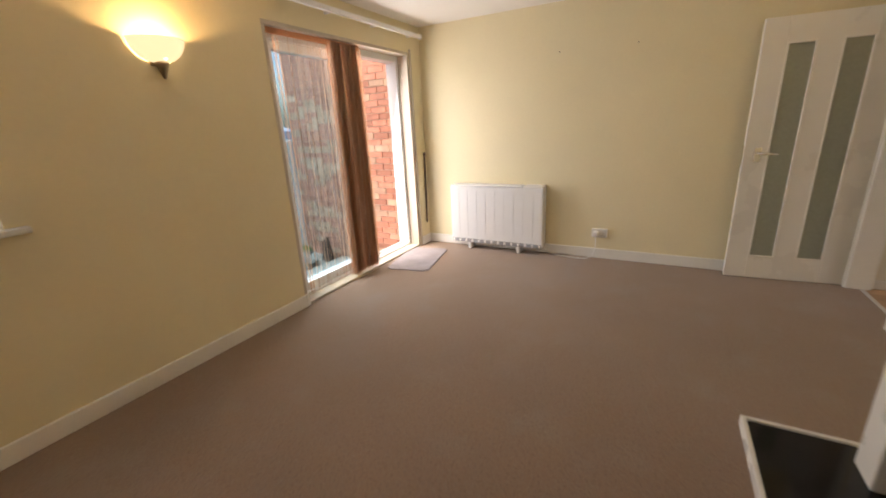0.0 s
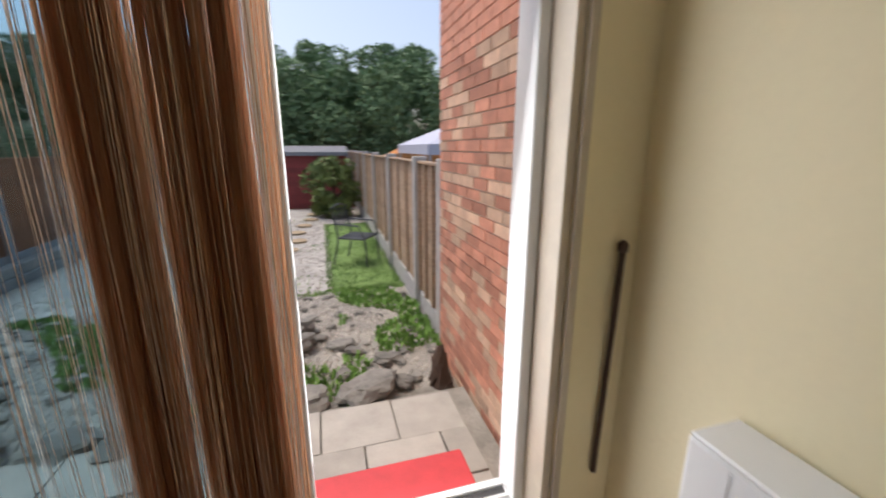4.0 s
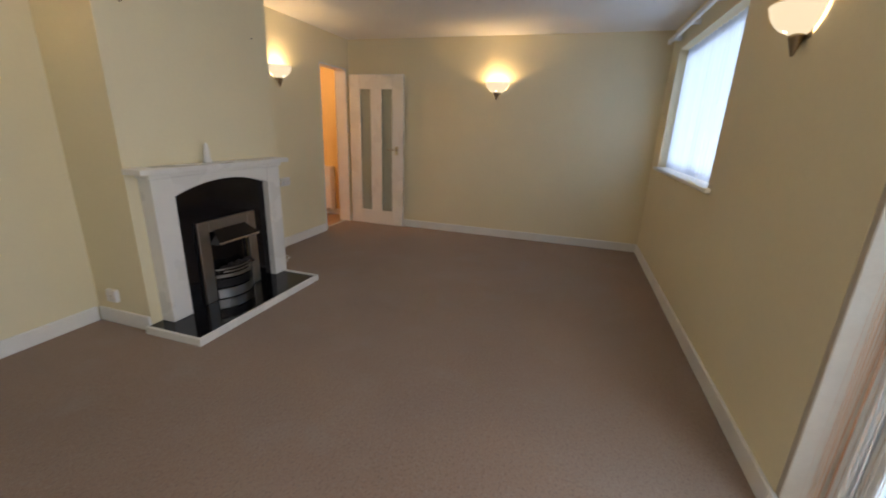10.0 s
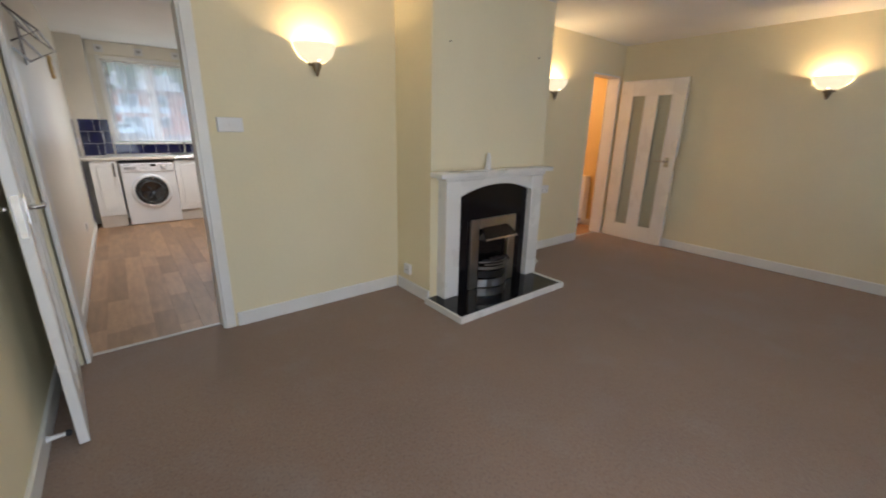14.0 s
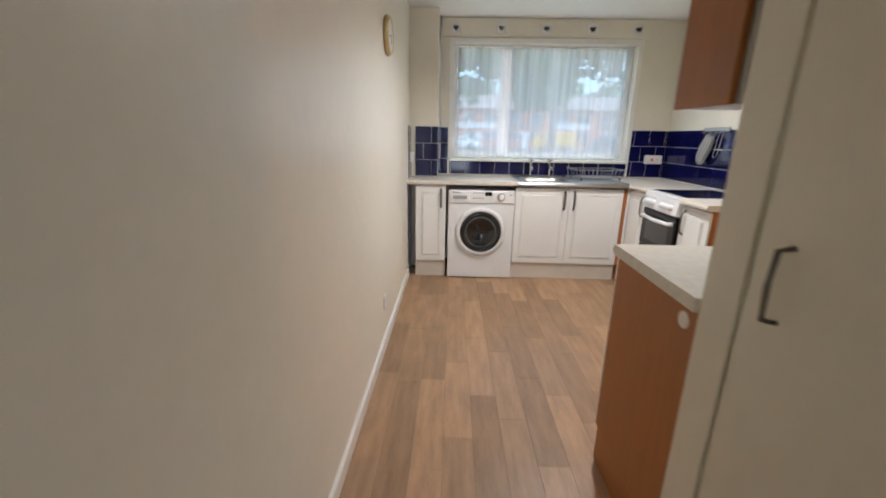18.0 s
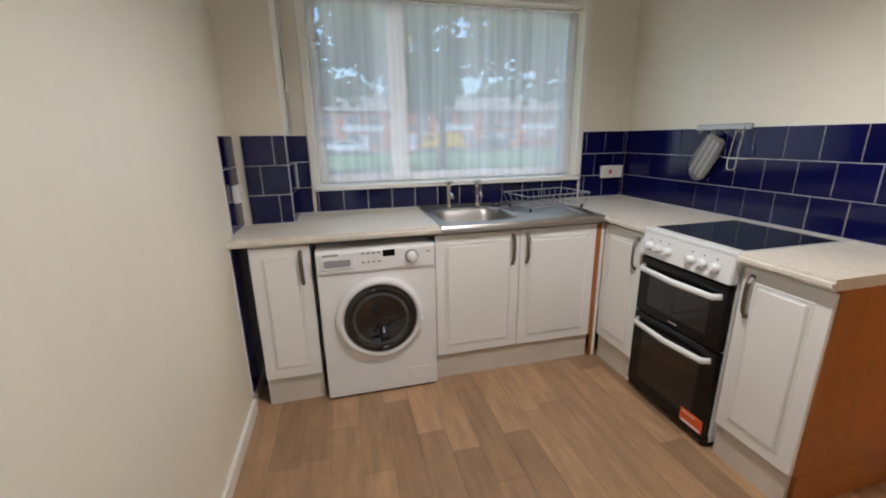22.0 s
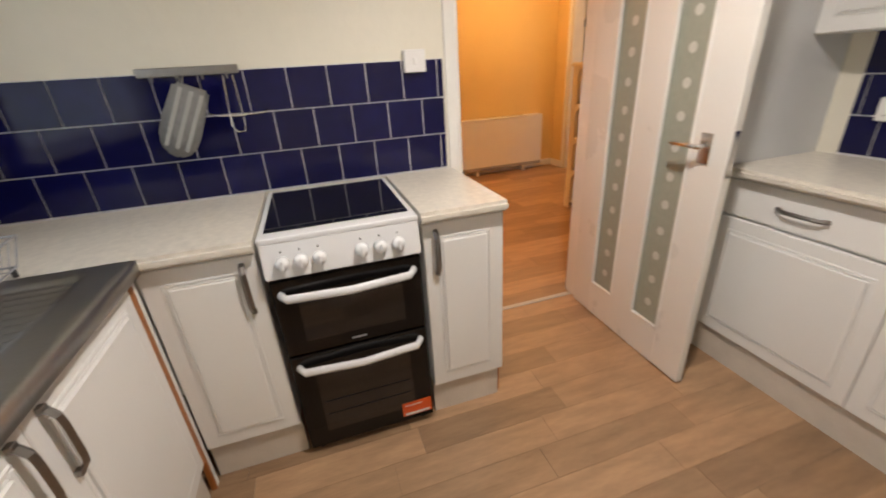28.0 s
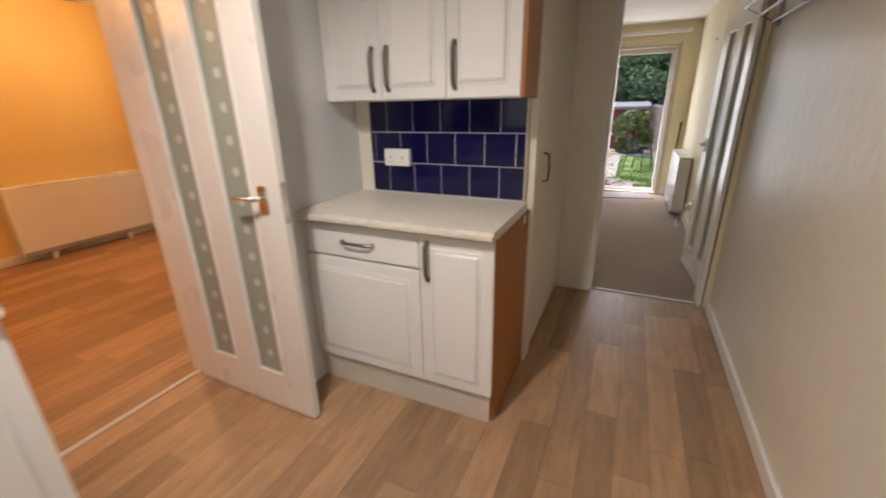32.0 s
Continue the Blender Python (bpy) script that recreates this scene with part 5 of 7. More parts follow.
for a in (90, 210, 330):
    bm = box(-0.012, 0.012, -0.032, -0.020, 0.02, 0.085, 0.005)
    part("drum_paddle", bm, "darksteel", wm).matrix_basis = pose(cx, 0.0, cz, 0, a, 0)
part("filter_flap", box(ww - 0.16, ww - 0.05, -0.003, 0.003, 0.05, 0.13, 0.002), "appliance", wm)
for x in (0.05, ww - 0.05):
    part("foot", cyl((x, 0.06, 0.0), (x, 0.06, 0.014), 0.02), "rubber", wm)

# ---- cooker ----
ck = thing("electric_cooker", "white freestanding cooker with black ovens and ceramic hob", "cooker", pose(-1.118, -6.402, 0, 0, 0, 90))
cw = 0.494
part("body", box(0.0, cw, 0.015, 0.56, 0.03, 0.885, 0.003), "appliance", ck)
bm = box(-0.002, cw + 0.002, -0.018, 0.555, 0.886, 0.905, 0.005, 2)
part("hob_surround", bm, "appliance", ck)
part("hob_glass", box(0.018, cw - 0.018, 0.035, 0.525, 0.9055, 0.909, 0.001), "blackglass", ck, "black ceramic glass hob")
bm = bmesh.new()
v = [bm.verts.new(c) for c in ((0.0, -0.018, 0.89), (cw, -0.018, 0.89), (cw, -0.034, 0.775), (0.0, -0.034, 0.775), (0.0, 0.02, 0.89), (cw, 0.02, 0.89), (cw, 0.02, 0.775), (0.0, 0.02, 0.775))]
for f in ((0, 1, 2, 3), (0, 4, 5, 1), (3, 2, 6, 7), (0, 3, 7, 4), (1, 5, 6, 2), (4, 7, 6, 5)):
    bm.faces.new([v[i] for i in f])
bmesh.ops.bevel(bm, geom=bm.edges[:], offset=0.004, segments=2, affect='EDGES')
part("control_panel", bm, "appliance", ck)
for x in (0.06, 0.115, 0.17, 0.30, 0.36, 0.42):
    k = part("knob", lathe([(0.0, 0.0), (0.022, 0.0), (0.021, 0.012), (0.016, 0.026), (0.0, 0.028)], 18), "appliance", ck, "white control knob", smooth=True)
    k.matrix_basis = pose(x, -0.028, 0.825, 84, 0, 0)
    part("grip", box(-0.004, 0.004, -0.016, 0.016, 0.02, 0.034, 0.002), "appliance", k)
    part("mark", box(x - 0.002, x + 0.002, -0.0265, -0.0235, 0.858, 0.864), "rubber", ck)
for z0, z1, hz in ((0.475, 0.765, 0.715), (0.06, 0.468, 0.425)):
    od = part("oven_door", box(0.004, cw - 0.004, -0.022, 0.012, z0, z1, 0.004), "black", ck, "black glass oven door")
    part("oven_window", box(0.075, cw - 0.075, -0.0235, -0.021, z0 + 0.05, z1 - 0.09, 0.001), "blackglass", od)
    bm = tube([(0.03, -0.022, hz), (0.05, -0.05, hz - 0.004), (cw / 2, -0.064, hz - 0.006), (cw - 0.05, -0.05, hz - 0.004), (cw - 0.03, -0.022, hz)], 0.012, 8)
    bmesh.ops.scale(bm, verts=bm.verts[:], vec=(1, 1, 1.25), space=Matrix.Translation((0, 0, -hz)))
    part("handle", bm, "appliance", od, "white bowed oven handle", smooth=True)
    if z0 < 0.2:
        for zz in (0.19, 0.25):
            part("shelf_rail", box(0.09, cw - 0.09, -0.0245, -0.0233, zz, zz + 0.004), "darksteel", od)
        lb = part("sticker", box(cw - 0.13, cw - 0.012, -0.0242, -0.0222, 0.068, 0.135), "orange_label", od, "orange energy sticker")
        part("sticker_text", box(cw - 0.12, cw - 0.02, -0.0250, -0.0240, 0.072, 0.082), "paper", lb)
        part("sticker_text", box(cw - 0.12, cw - 0.05, -0.0250, -0.0240, 0.118, 0.122), "paper", lb)
    else:
        part("logo_bar", box(cw / 2 - 0.025, cw / 2 + 0.025, -0.0235, -0.0215, z0 + 0.02, z0 + 0.026), "greyplastic", od)
part("base_strip", box(0.004, cw - 0.004, -0.012, 0.03, 0.032, 0.056, 0.002), "black", ck)
for x in (0.04, cw - 0.04):
    part("foot", cyl((x, 0.03, 0.0), (x, 0.03, 0.032), 0.016), "rubber", ck)

# ---- wall unit ----
wu = thing("wall_unit", "white wall unit with three panelled doors and brown side", "wall cupboard", pose(-1.081, -4.308, 0))
part("carcass", box(0.002, 0.929, 0.02, 0.226, 1.372, 2.09), "unit", wu)
for x0, x1, hx in ((0.0, 0.311, 0.272), (0.311, 0.622, 0.348), (0.622, 0.934, 0.662)):
    d = panel_door(wu, x0, x1, 1.374, 2.09)
    bar_handle(d, hx, 1.50, long=0.17)
part("end_panel", box(0.934, 0.950, 0.0, 0.226, 1.372, 2.09, 0.001), "brownpanel", wu, "brown melamine side panel")
dn = tagged(part("white_patch", lathe([(0.0, 0), (0.024, 0), (0.022, 0.003), (0.0, 0.003)], 16), "plastic"), "round white cap stuck on the brown end panel", "cap")
dn.matrix_basis = pose(-0.1495, -4.115, 0.835, 0, 90, 0)

# ---- tall panel between the open door and the drawer unit ----
tp_ = thing("tall_end_panel", "tall pale grey laminate panel beside the drawer unit", "end panel", pose(0, 0, 0))
part("board", box(-1.0825, -1.0815, -4.715, -4.0805, 0.0, 2.06), "panelgrey", tp_)
part("edge_strip", box(-1.0825, -1.0765, -4.722, -4.7155, 0.0, 2.06, 0.001), "unit", tp_, "white edging strip")

# ---- larder cupboard by the kitchen doorway ----
ld = thing("larder_cupboard", "tall cream built-in larder cupboard with bar handle", "cupboard", pose(0, 0, 0))
part("door", box(-0.155, -0.135, -3.912, -3.0, 0.03, 2.05, 0.003), "kitchen_wall", ld, "flush cream larder door")
bm = box(-0.165, -0.130, -4.035, -3.916, 0.0, CZ - 0.001, 0.003)
box(-0.167, -0.130, -3.916, NY - 0.016, 2.053, CZ - 0.001, 0.003, bm=bm)
box(-0.167, -0.135, -2.995, NY - 0.016, 0.0, 2.053, 0.003, bm=bm)
part("frame", bm, "kitchen_wall", ld, "cream larder frame")
part("side_return", box(-0.167, 0.09, NY - 0.0155, NY - 0.0145, 0.0, CZ - 0.001), "kitchen_wall", ld)
part("inner_back", box(-1.0, -0.21, -3.988, NY - 0.02, 0.0, 2.0), "unit", ld)
hd_ = part("handle", tube([(-0.135, -3.826, 1.112), (-0.108, -3.826, 1.107), (-0.103, -3.826, 1.04), (-0.108, -3.826, 0.973), (-0.135, -3.826, 0.968)], 0.006, 8), "handle", ld, "dark metal pull handle", smooth=True)

# ---- on the kitchen walls ----
socket(pose(-1.555, KS + 0.012, 1.095, 0, 0, 180), "white cooker socket with red switch on the tiles", 0.17, 2)
tagged(part("red_rocker", box(-1.548, -1.53, KS + 0.042, KS + 0.048, 1.08, 1.11, 0.002), "red"), "red cooker switch rocker on the white plate", "switch")
socket(pose(-0.83, -4.09, 1.10, 0, 0, 0), "white double socket on the navy tiles", 0.146, 2)
socket(pose(-1.668, -5.732, 1.372, 0, 0, 90), "white single switch above the tiles by the door", 0.09, 0, "light switch")
socket(pose(KX - 0.012, -6.93, 1.10, 0, 0, -90), "white single socket on the tiles in the corner", 0.086, 1)
ckc = thing("wall_clock", "round pale gold wall clock", "clock", pose(KX, -5.72, 1.853, 0, -90, 0))
part("case", lathe([(0.0, 0.0), (0.105, 0.0), (0.11, 0.012), (0.10, 0.03), (0.085, 0.026), (0.0, 0.022)], 28), "gold", ckc, "gold clock case", smooth=True)
part("dial", lathe([(0.0, 0.0225), (0.084, 0.0265), (0.0, 0.0275)], 28), "paper", ckc, "cream clock face")
for a, ln in ((100, 0.045), (10, 0.065)):
    part("hand", box(-0.003, 0.003, 0.0, ln, 0.0285, 0.030), "rubber", ckc).matrix_basis = pose(0, 0, 0, 0, 0, a)

# pelmet strip with heart plaques above the window
pl = thing("pelmet", "cream pelmet board with five heart plaques above the window", "pelmet", pose(0, 0, 0))
part("board", box(-1.35, 0.615, KS, KS + 0.012, 2.205, CZ - 0.004, 0.002), "kitchen_wall", pl)
for k in range(5):
    x = 0.47 - k * 0.428
    q = part("plaque", box(x - 0.048, x + 0.048, KS + 0.0125, KS + 0.022, 2.23, 2.322, 0.003), "paper", pl, "small pale square plaque")
    bm = bmesh.new()
    pts = []
    for i in range(24):
        a = i / 24 * 6.283
        pts.append(bm.verts.new((x + 0.0016 * 16 * math.sin(a) ** 3, KS + 0.0235, 2.278 + 0.0016 * (13 * math.cos(a) - 5 * math.cos(2 * a) - 2 * math.cos(3 * a) - math.cos(4 * a)))))
    f = bm.faces.new(pts)
    bmesh.ops.extrude_face_region(bm, geom=[f])
    part("heart", bm, "heart", q, "grey heart")
# hook rail, oven glove and wire stand
hr = thing("hook_rail", "steel rail with hooks fixed above the tiles", "hook rail", pose(0, 0, 0))
part("rail", box(KW + 0.012, KW + 0.024, -6.73, -6.40, 1.365, 1.395, 0.003), "steel", hr)
for y in (-6.68, -6.60, -6.52, -6.44):
    part("hook", tube([(KW + 0.024, y, 1.375), (KW + 0.04, y, 1.35), (KW + 0.055, y, 1.355), (KW + 0.058, y, 1.37)], 0.003, 6), "steel", hr)
gl = thing("oven_glove", "grey and white striped oven glove hanging from the rail", "oven glove", pose(KW + 0.05, -6.62, 1.215, 0, 28, 90))
prof = [(-0.058, 0.125), (0.055, 0.135), (0.062, 0.05), (0.068, -0.04), (0.06, -0.10), (0.02, -0.135), (-0.03, -0.125), (-0.062, -0.08), (-0.066, 0.0)]
bm = bmesh.new()
fr = [bm.verts.new((x, -0.018, z)) for x, z in prof]
bk = [bm.verts.new((x, 0.012, z)) for x, z in prof]
bm.faces.new(fr)
bm.faces.new(bk[::-1])
for i in range(len(prof)):
    j = (i + 1) % len(prof)
    bm.faces.new((fr[i], bk[i], bk[j], fr[j]))
bmesh.ops.bevel(bm, geom=bm.edges[:], offset=0.011, segments=3, affect='EDGES')
part("mitt", bm, "cloth", gl, smooth=True)
for x in (-0.03, 0.005, 0.038):
    part("stripe", box(x - 0.007, x + 0.007, -0.0205, -0.016, -0.10, 0.115, 0.002), "cloth_light", gl, "pale stripe")
part("hanging_loop", tube([(-0.04, 0, 0.125), (-0.045, 0, 0.15), (-0.035, 0, 0.15), (-0.03, 0, 0.125)], 0.003, 6), "cloth", gl)
ws = thing("wire_towel_stand", "thin wire hanger on the end of the rail", "wire hanger", pose(0, 0, 0))
part("upright", tube([(KW + 0.06, -6.45, 1.36), (KW + 0.075, -6.46, 1.19), (KW + 0.08, -6.445, 1.165), (KW + 0.075, -6.42, 1.165), (KW + 0.07, -6.415, 1.19), (KW + 0.05, -6.42, 1.36)], 0.0035, 6), "chrome", ws, smooth=True)
part("crossbar", tube([(KW + 0.05, -6.53, 1.235), (KW + 0.06, -6.50, 1.225), (KW + 0.075, -6.43, 1.222), (KW + 0.06, -6.34, 1.225), (KW + 0.05, -6.33, 1.235)], 0.0035, 6), "chrome", ws, smooth=True)

# pipe in the corner and folding airer on the wall
pp = thing("wall_pipe", "white painted pipe with joints on the boxing edge", "pipe", pose(0, 0, 0))
part("pipe", tube([(0.612, KS + 0.03, 1.39), (0.606, KS + 0.03, 1.75), (0.614, KS + 0.028, 2.0), (0.61, KS + 0.03, CZ - 0.002)], 0.009, 8), "trim", pp, smooth=True)
for z in (1.62, 1.86, 2.08):
    part("clip", box(0.598, 0.622, KS + 0.012, KS + 0.042, z - 0.012, z + 0.012, 0.003), "trim", pp)
ar = thing("clothes_airer", "folding metal wall airer in the kitchen passage", "clothes airer", pose(0, 0, 0))
for k, y in enumerate((-3.10, -3.95)):
    part("wall_bracket", box(KX - 0.012, KX, y - 0.015, y + 0.015, 1.70, 1.96, 0.003), "steel", ar)
    bm = tube([(KX - 0.01, y, 1.94), (KX - 0.16, y, 1.80), (KX - 0.02, y, 1.72)], 0.006, 6)
    part("arm", bm, "handle", ar)
for x, z in ((KX - 0.05, 1.905), (KX - 0.105, 1.852), (KX - 0.16, 1.80), (KX - 0.09, 1.76), (KX - 0.03, 1.725)):
    part("rail", cyl((x, -3.09, z), (x, -3.96, z), 0.006, n=8), "handle", ar, "grey metal hanging rail")

# ---- hall ----
bk_ = thing("hall_bookcase", "cream painted open shelf unit with scalloped brackets in the hall", "bookcase", pose(-3.22, -3.87, 0))
part("side_panel", box(0.0, 0.035, 0.0, 0.26, 0.0, 1.29, 0.004), "trim", bk_)
part("side_panel", box(0.70, 0.735, 0.0, 0.26, 0.0, 1.29, 0.004), "trim", bk_)
part("back_panel", box(0.035, 0.70, 0.248, 0.26, 0.03, 1.28), "trim", bk_)
part("front_stile", box(0.035, 0.075, -0.001, 0.018, 0.0, 1.29, 0.003), "trim", bk_)
part("top_board", box(-0.012, 0.747, -0.012, 0.262, 1.291, 1.325, 0.008, 2), "trim", bk_, "rounded cream top board")
for z in (0.06, 0.36, 0.66, 0.96):
    part("shelf", box(0.036, 0.699, 0.004, 0.247, z, z + 0.022, 0.002), "trim", bk_)
for z in (0.36, 0.66, 0.96, 1.29):
    for sx, x in ((1, 0.0755), (-1, 0.699)):
        bm = bmesh.new()
        pts = [(x, z)] + [(x + sx * (0.10 - 0.10 * math.sin(k * math.pi / 12)), z - 0.10 + 0.10 * math.cos(k * math.pi / 12)) for k in range(7)]
        fr = [bm.verts.new((px, 0.001, pz)) for px, pz in pts]
        bk = [bm.verts.new((px, 0.017, pz)) for px, pz in pts]
        bm.faces.new(fr)
        bm.faces.new(bk[::-1])
        for i in range(len(pts)):
            j = (i + 1) % len(pts)
            bm.faces.new((fr[i], bk[i], bk[j], fr[j]))
        part("scalloped_bracket", bm, "trim", bk_)

# ---- garden ----
GZ = -0.45
rg = random.Random(11)
bm = bmesh.new()
bmesh.ops.create_grid(bm, x_segments=2, y_segments=2, size=600, matrix=Matrix.Translation((0, 0, GZ - 0.02)))
structure("ground", bm, "soil", "open ground running to the horizon", "ground")


def patch(x0, x1, y0, y1, z, step, rough, edge=0.12, seed=0, rise=0.0):
    """A patch of uneven ground with a ragged border."""
    nx, ny = max(2, int((x1 - x0) / step)), max(2, int((y1 - y0) / step))
    bm = bmesh.new()
    g = {}
    for i in range(nx + 1):
        for j in range(ny + 1):
            x, y = x0 + (x1 - x0) * i / nx, y0 + (y1 - y0) * j / ny
            h = noise.noise(Vector((x * 1.7 + seed, y * 1.7, seed))) * rough + noise.noise(Vector((x * 6, y * 6, seed))) * rough * 0.4
            if i in (0, nx) or j in (0, ny):
                h -= 0.05 + rough
                x += noise.noise(Vector((x * 2, y * 2, 7))) * edge
                y += noise.noise(Vector((x * 2, y * 2, 9))) * edge
            u = (j / ny)
            g[i, j] = bm.verts.new((x, y, z + h + rise * math.sin(math.pi * u)))
    for i in range(nx):
        for j in range(ny):
            bm.faces.new((g[i, j], g[i + 1, j], g[i + 1, j + 1], g[i, j + 1]))
    return bm


tagged(part("rockery_bed", patch(-3.4, 0.97, 2.42, 4.9, GZ + 0.03, 0.09, 0.035, seed=3, rise=0.08), "soil", smooth=True), "stony weedy rockery bed behind the patio", "flower bed", kind="structure")
tagged(part("gravel_area", patch(-3.9, 0.95, 4.75, 12.7, GZ + 0.012, 0.15, 0.018, seed=5), "gravel", smooth=True), "pale gravel garden with green patches", "gravel", kind="structure")
tagged(part("lawn", patch(0.02, 0.98, 4.95, 9.6, GZ + 0.045, 0.08, 0.02, 0.2, seed=8), "lawn", smooth=True), "small green lawn beside the fence", "lawn", kind="structure")
tagged(part("bark_bed", patch(-4.0, 0.98, 12.5, 15.2, GZ + 0.06, 0.12, 0.03, seed=9), "bed", smooth=True), "red-brown bark bed before the end fence", "flower bed", kind="structure")


def bed(x, y):
    """Height of the garden ground behind the patio."""
    if y < 4.85:
        u = (y - 2.42) / 2.48
        return GZ + 0.03 + noise.noise(Vector((x * 1.7 + 3, y * 1.7, 3))) * 0.035 + noise.noise(Vector((x * 6, y * 6, 3))) * 0.014 + 0.08 * math.sin(math.pi * u)
    return GZ + 0.012 + noise.noise(Vector((x * 1.7 + 5, y * 1.7, 5))) * 0.018 + noise.noise(Vector((x * 6, y * 6, 5))) * 0.0072


def blades(count, x0, x1, y0, y1, z, h, w, seed, keep=None):
    """Short leaves standing on the ground."""
    r = np.random.RandomState(seed)
    p = np.stack([r.uniform(x0, x1, count), r.uniform(y0, y1, count)], 1)
    if keep:
        p = p[[keep(x, y) for x, y in p]]
    n = len(p)
    a, hh, ln = r.uniform(0, 6.283, n), h * r.uniform(0.4, 1.2, n), r.uniform(-0.8, 0.8, n)
    dx, dy = np.cos(a) * w, np.sin(a) * w
    base = np.full(n, z) if z is not None else np.array([bed(px, py) - 0.005 for px, py in p])
    v = np.empty((n, 4, 3))
    v[:, 0] = np.stack([p[:, 0] - dx, p[:, 1] - dy, base], 1)
    v[:, 1] = np.stack([p[:, 0] + dx, p[:, 1] + dy, base], 1)
    v[:, 2] = np.stack([p[:, 0] + dx * 0.6 - dy / w * hh * ln, p[:, 1] + dy * 0.6 + dx / w * hh * ln, base + hh], 1)
    v[:, 3] = np.stack([p[:, 0] - dx * 0.6 - dy / w * hh * ln, p[:, 1] - dy * 0.6 + dx / w * hh * ln, base + hh], 1)
    me = bpy.data.meshes.new("blades")
    me.from_pydata(v.reshape(-1, 3).tolist(), [], np.arange(4 * n).reshape(-1, 4).tolist())
    return me


def weedy(x, y):
    return noise.noise(Vector((x * 1.3, y * 1.3, 2.0))) > (-0.05 if x > 0.1 else 0.16)


for nm, me, mt_, lb, ct in (("grass", blades(14000, 0.0, 0.98, 4.9, 9.6, GZ + 0.03, 0.032, 0.004, 1), "lawn", "short lawn grass", "grass"),
                            ("weeds", blades(15000, -3.3, 0.95, 2.5, 4.95, None, 0.06, 0.017, 2, weedy), "weed", "bright green weeds among the stones", "weeds"),
                            ("sparse_grass", blades(2600, -3.5, 0.2, 5.0, 12.3, None, 0.04, 0.010, 4, lambda x, y: noise.noise(Vector((x, y, 5))) > 0.22), "weed", "sparse grass growing through the gravel", "grass")):
    me.materials.append(M[mt_])
    tagged(new(nm, me), lb, ct, kind="stuff")


def rock_mesh(seed, mat_="rock"):
    r = random.Random(seed)
    bm = bmesh.new()
    bmesh.ops.create_icosphere(bm, subdivisions=3, radius=0.5)
    off = Vector((r.uniform(0, 50), r.uniform(0, 50), 0))
    for v in bm.verts:
        n = v.co.normalized()
        k = 1 + 0.45 * noise.noise(n * 1.6 + off) + 0.16 * noise.noise(n * 4 + off) + 0.07 * noise.noise(n * 11 + off)
        v.co = n * 0.5 * k
        v.co.z = max(-0.3, min(0.34, v.co.z))
    return mesh_of("rock", bm, mat_)


rocks = [rock_mesh(s) for s in range(6)]


def rock(x, y, s, sz=0.7, z=None, seed=0):
    o = new("rock", rocks[rg.randrange(6)])
    o.matrix_basis = Matrix.Translation((x, y, (bed(x, y) + s * sz * 0.2) if z is None else z)) @ Euler((rg.uniform(-0.15, 0.15), rg.uniform(-0.15, 0.15), rg.uniform(0, 6.28))).to_matrix().to_4x4() @ Matrix.Diagonal((s * rg.uniform(0.9, 1.4), s, s * sz, 1))
    return tagged(o, "grey weathered rockery stone lying in the bed", "rock", "rockery stones")


for x, y, s, h in ((-0.44, 2.54, 0.20, 0.9), (-0.17, 2.58, 0.26, 0.8), (0.26, 2.60, 0.33, 0.7), (0.52, 2.66, 0.16, 0.7), (-0.75, 2.50, 0.3, 0.7), (-1.1, 2.48, 0.34, 0.7), (-1.5, 2.5, 0.3, 0.7), (-1.95, 2.5, 0.33, 0.7), (-2.4, 2.52, 0.3, 0.7), (-2.85, 2.5, 0.33, 0.7), (-0.28, 3.35, 0.25, 1.1), (-0.25, 3.62, 0.24, 1.2), (-0.55, 3.2, 0.2, 0.7), (0.10, 3.3, 0.2, 0.5), (0.45, 3.0, 0.2, 0.5), (-0.3, 3.05, 0.18, 0.8)):
    rock(x, y, s, h)
for _ in range(260):
    x, y = rg.uniform(-3.2, 0.9), 2.6 + 2.2 * rg.random() ** 0.8
    rock(x, y, rg.choice((0.035, 0.045, 0.06, 0.08, 0.11)) * rg.uniform(0.8, 1.2), rg.uniform(0.5, 1.0))
pv = []
pf = []
rp = np.random.RandomState(3)
for k in range(11000):
    x, y = rp.uniform(-3.6, 0.9), (rp.uniform(2.6, 4.95) if k % 2 else rp.uniform(4.6, 10.5))
    if x > 0.05 and y > 4.9:
        continue
    s = rp.uniform(0.010, 0.032)
    z = bed(x, y) + 0.012
    b0 = len(pv)
    a = rp.uniform(0, 6.28)
    for k in range(5):
        pv.append((x + s * math.cos(a + k * 1.2566) * rp.uniform(0.8, 1.2), y + s * math.sin(a + k * 1.2566) * rp.uniform(0.8, 1.2), z - 0.02))
    pv.append((x + s * 0.2, y, z + s * 0.5))
    for k in range(5):
        pf.append((b0 + k, b0 + (k + 1) % 5, b0 + 5))
me = bpy.data.meshes.new("pebbles")
me.from_pydata(pv, [], pf)
me.materials.append(M["pebble"])
tagged(new("pebbles", me), "loose pale pebbles and stone chips", "pebbles", kind="stuff")

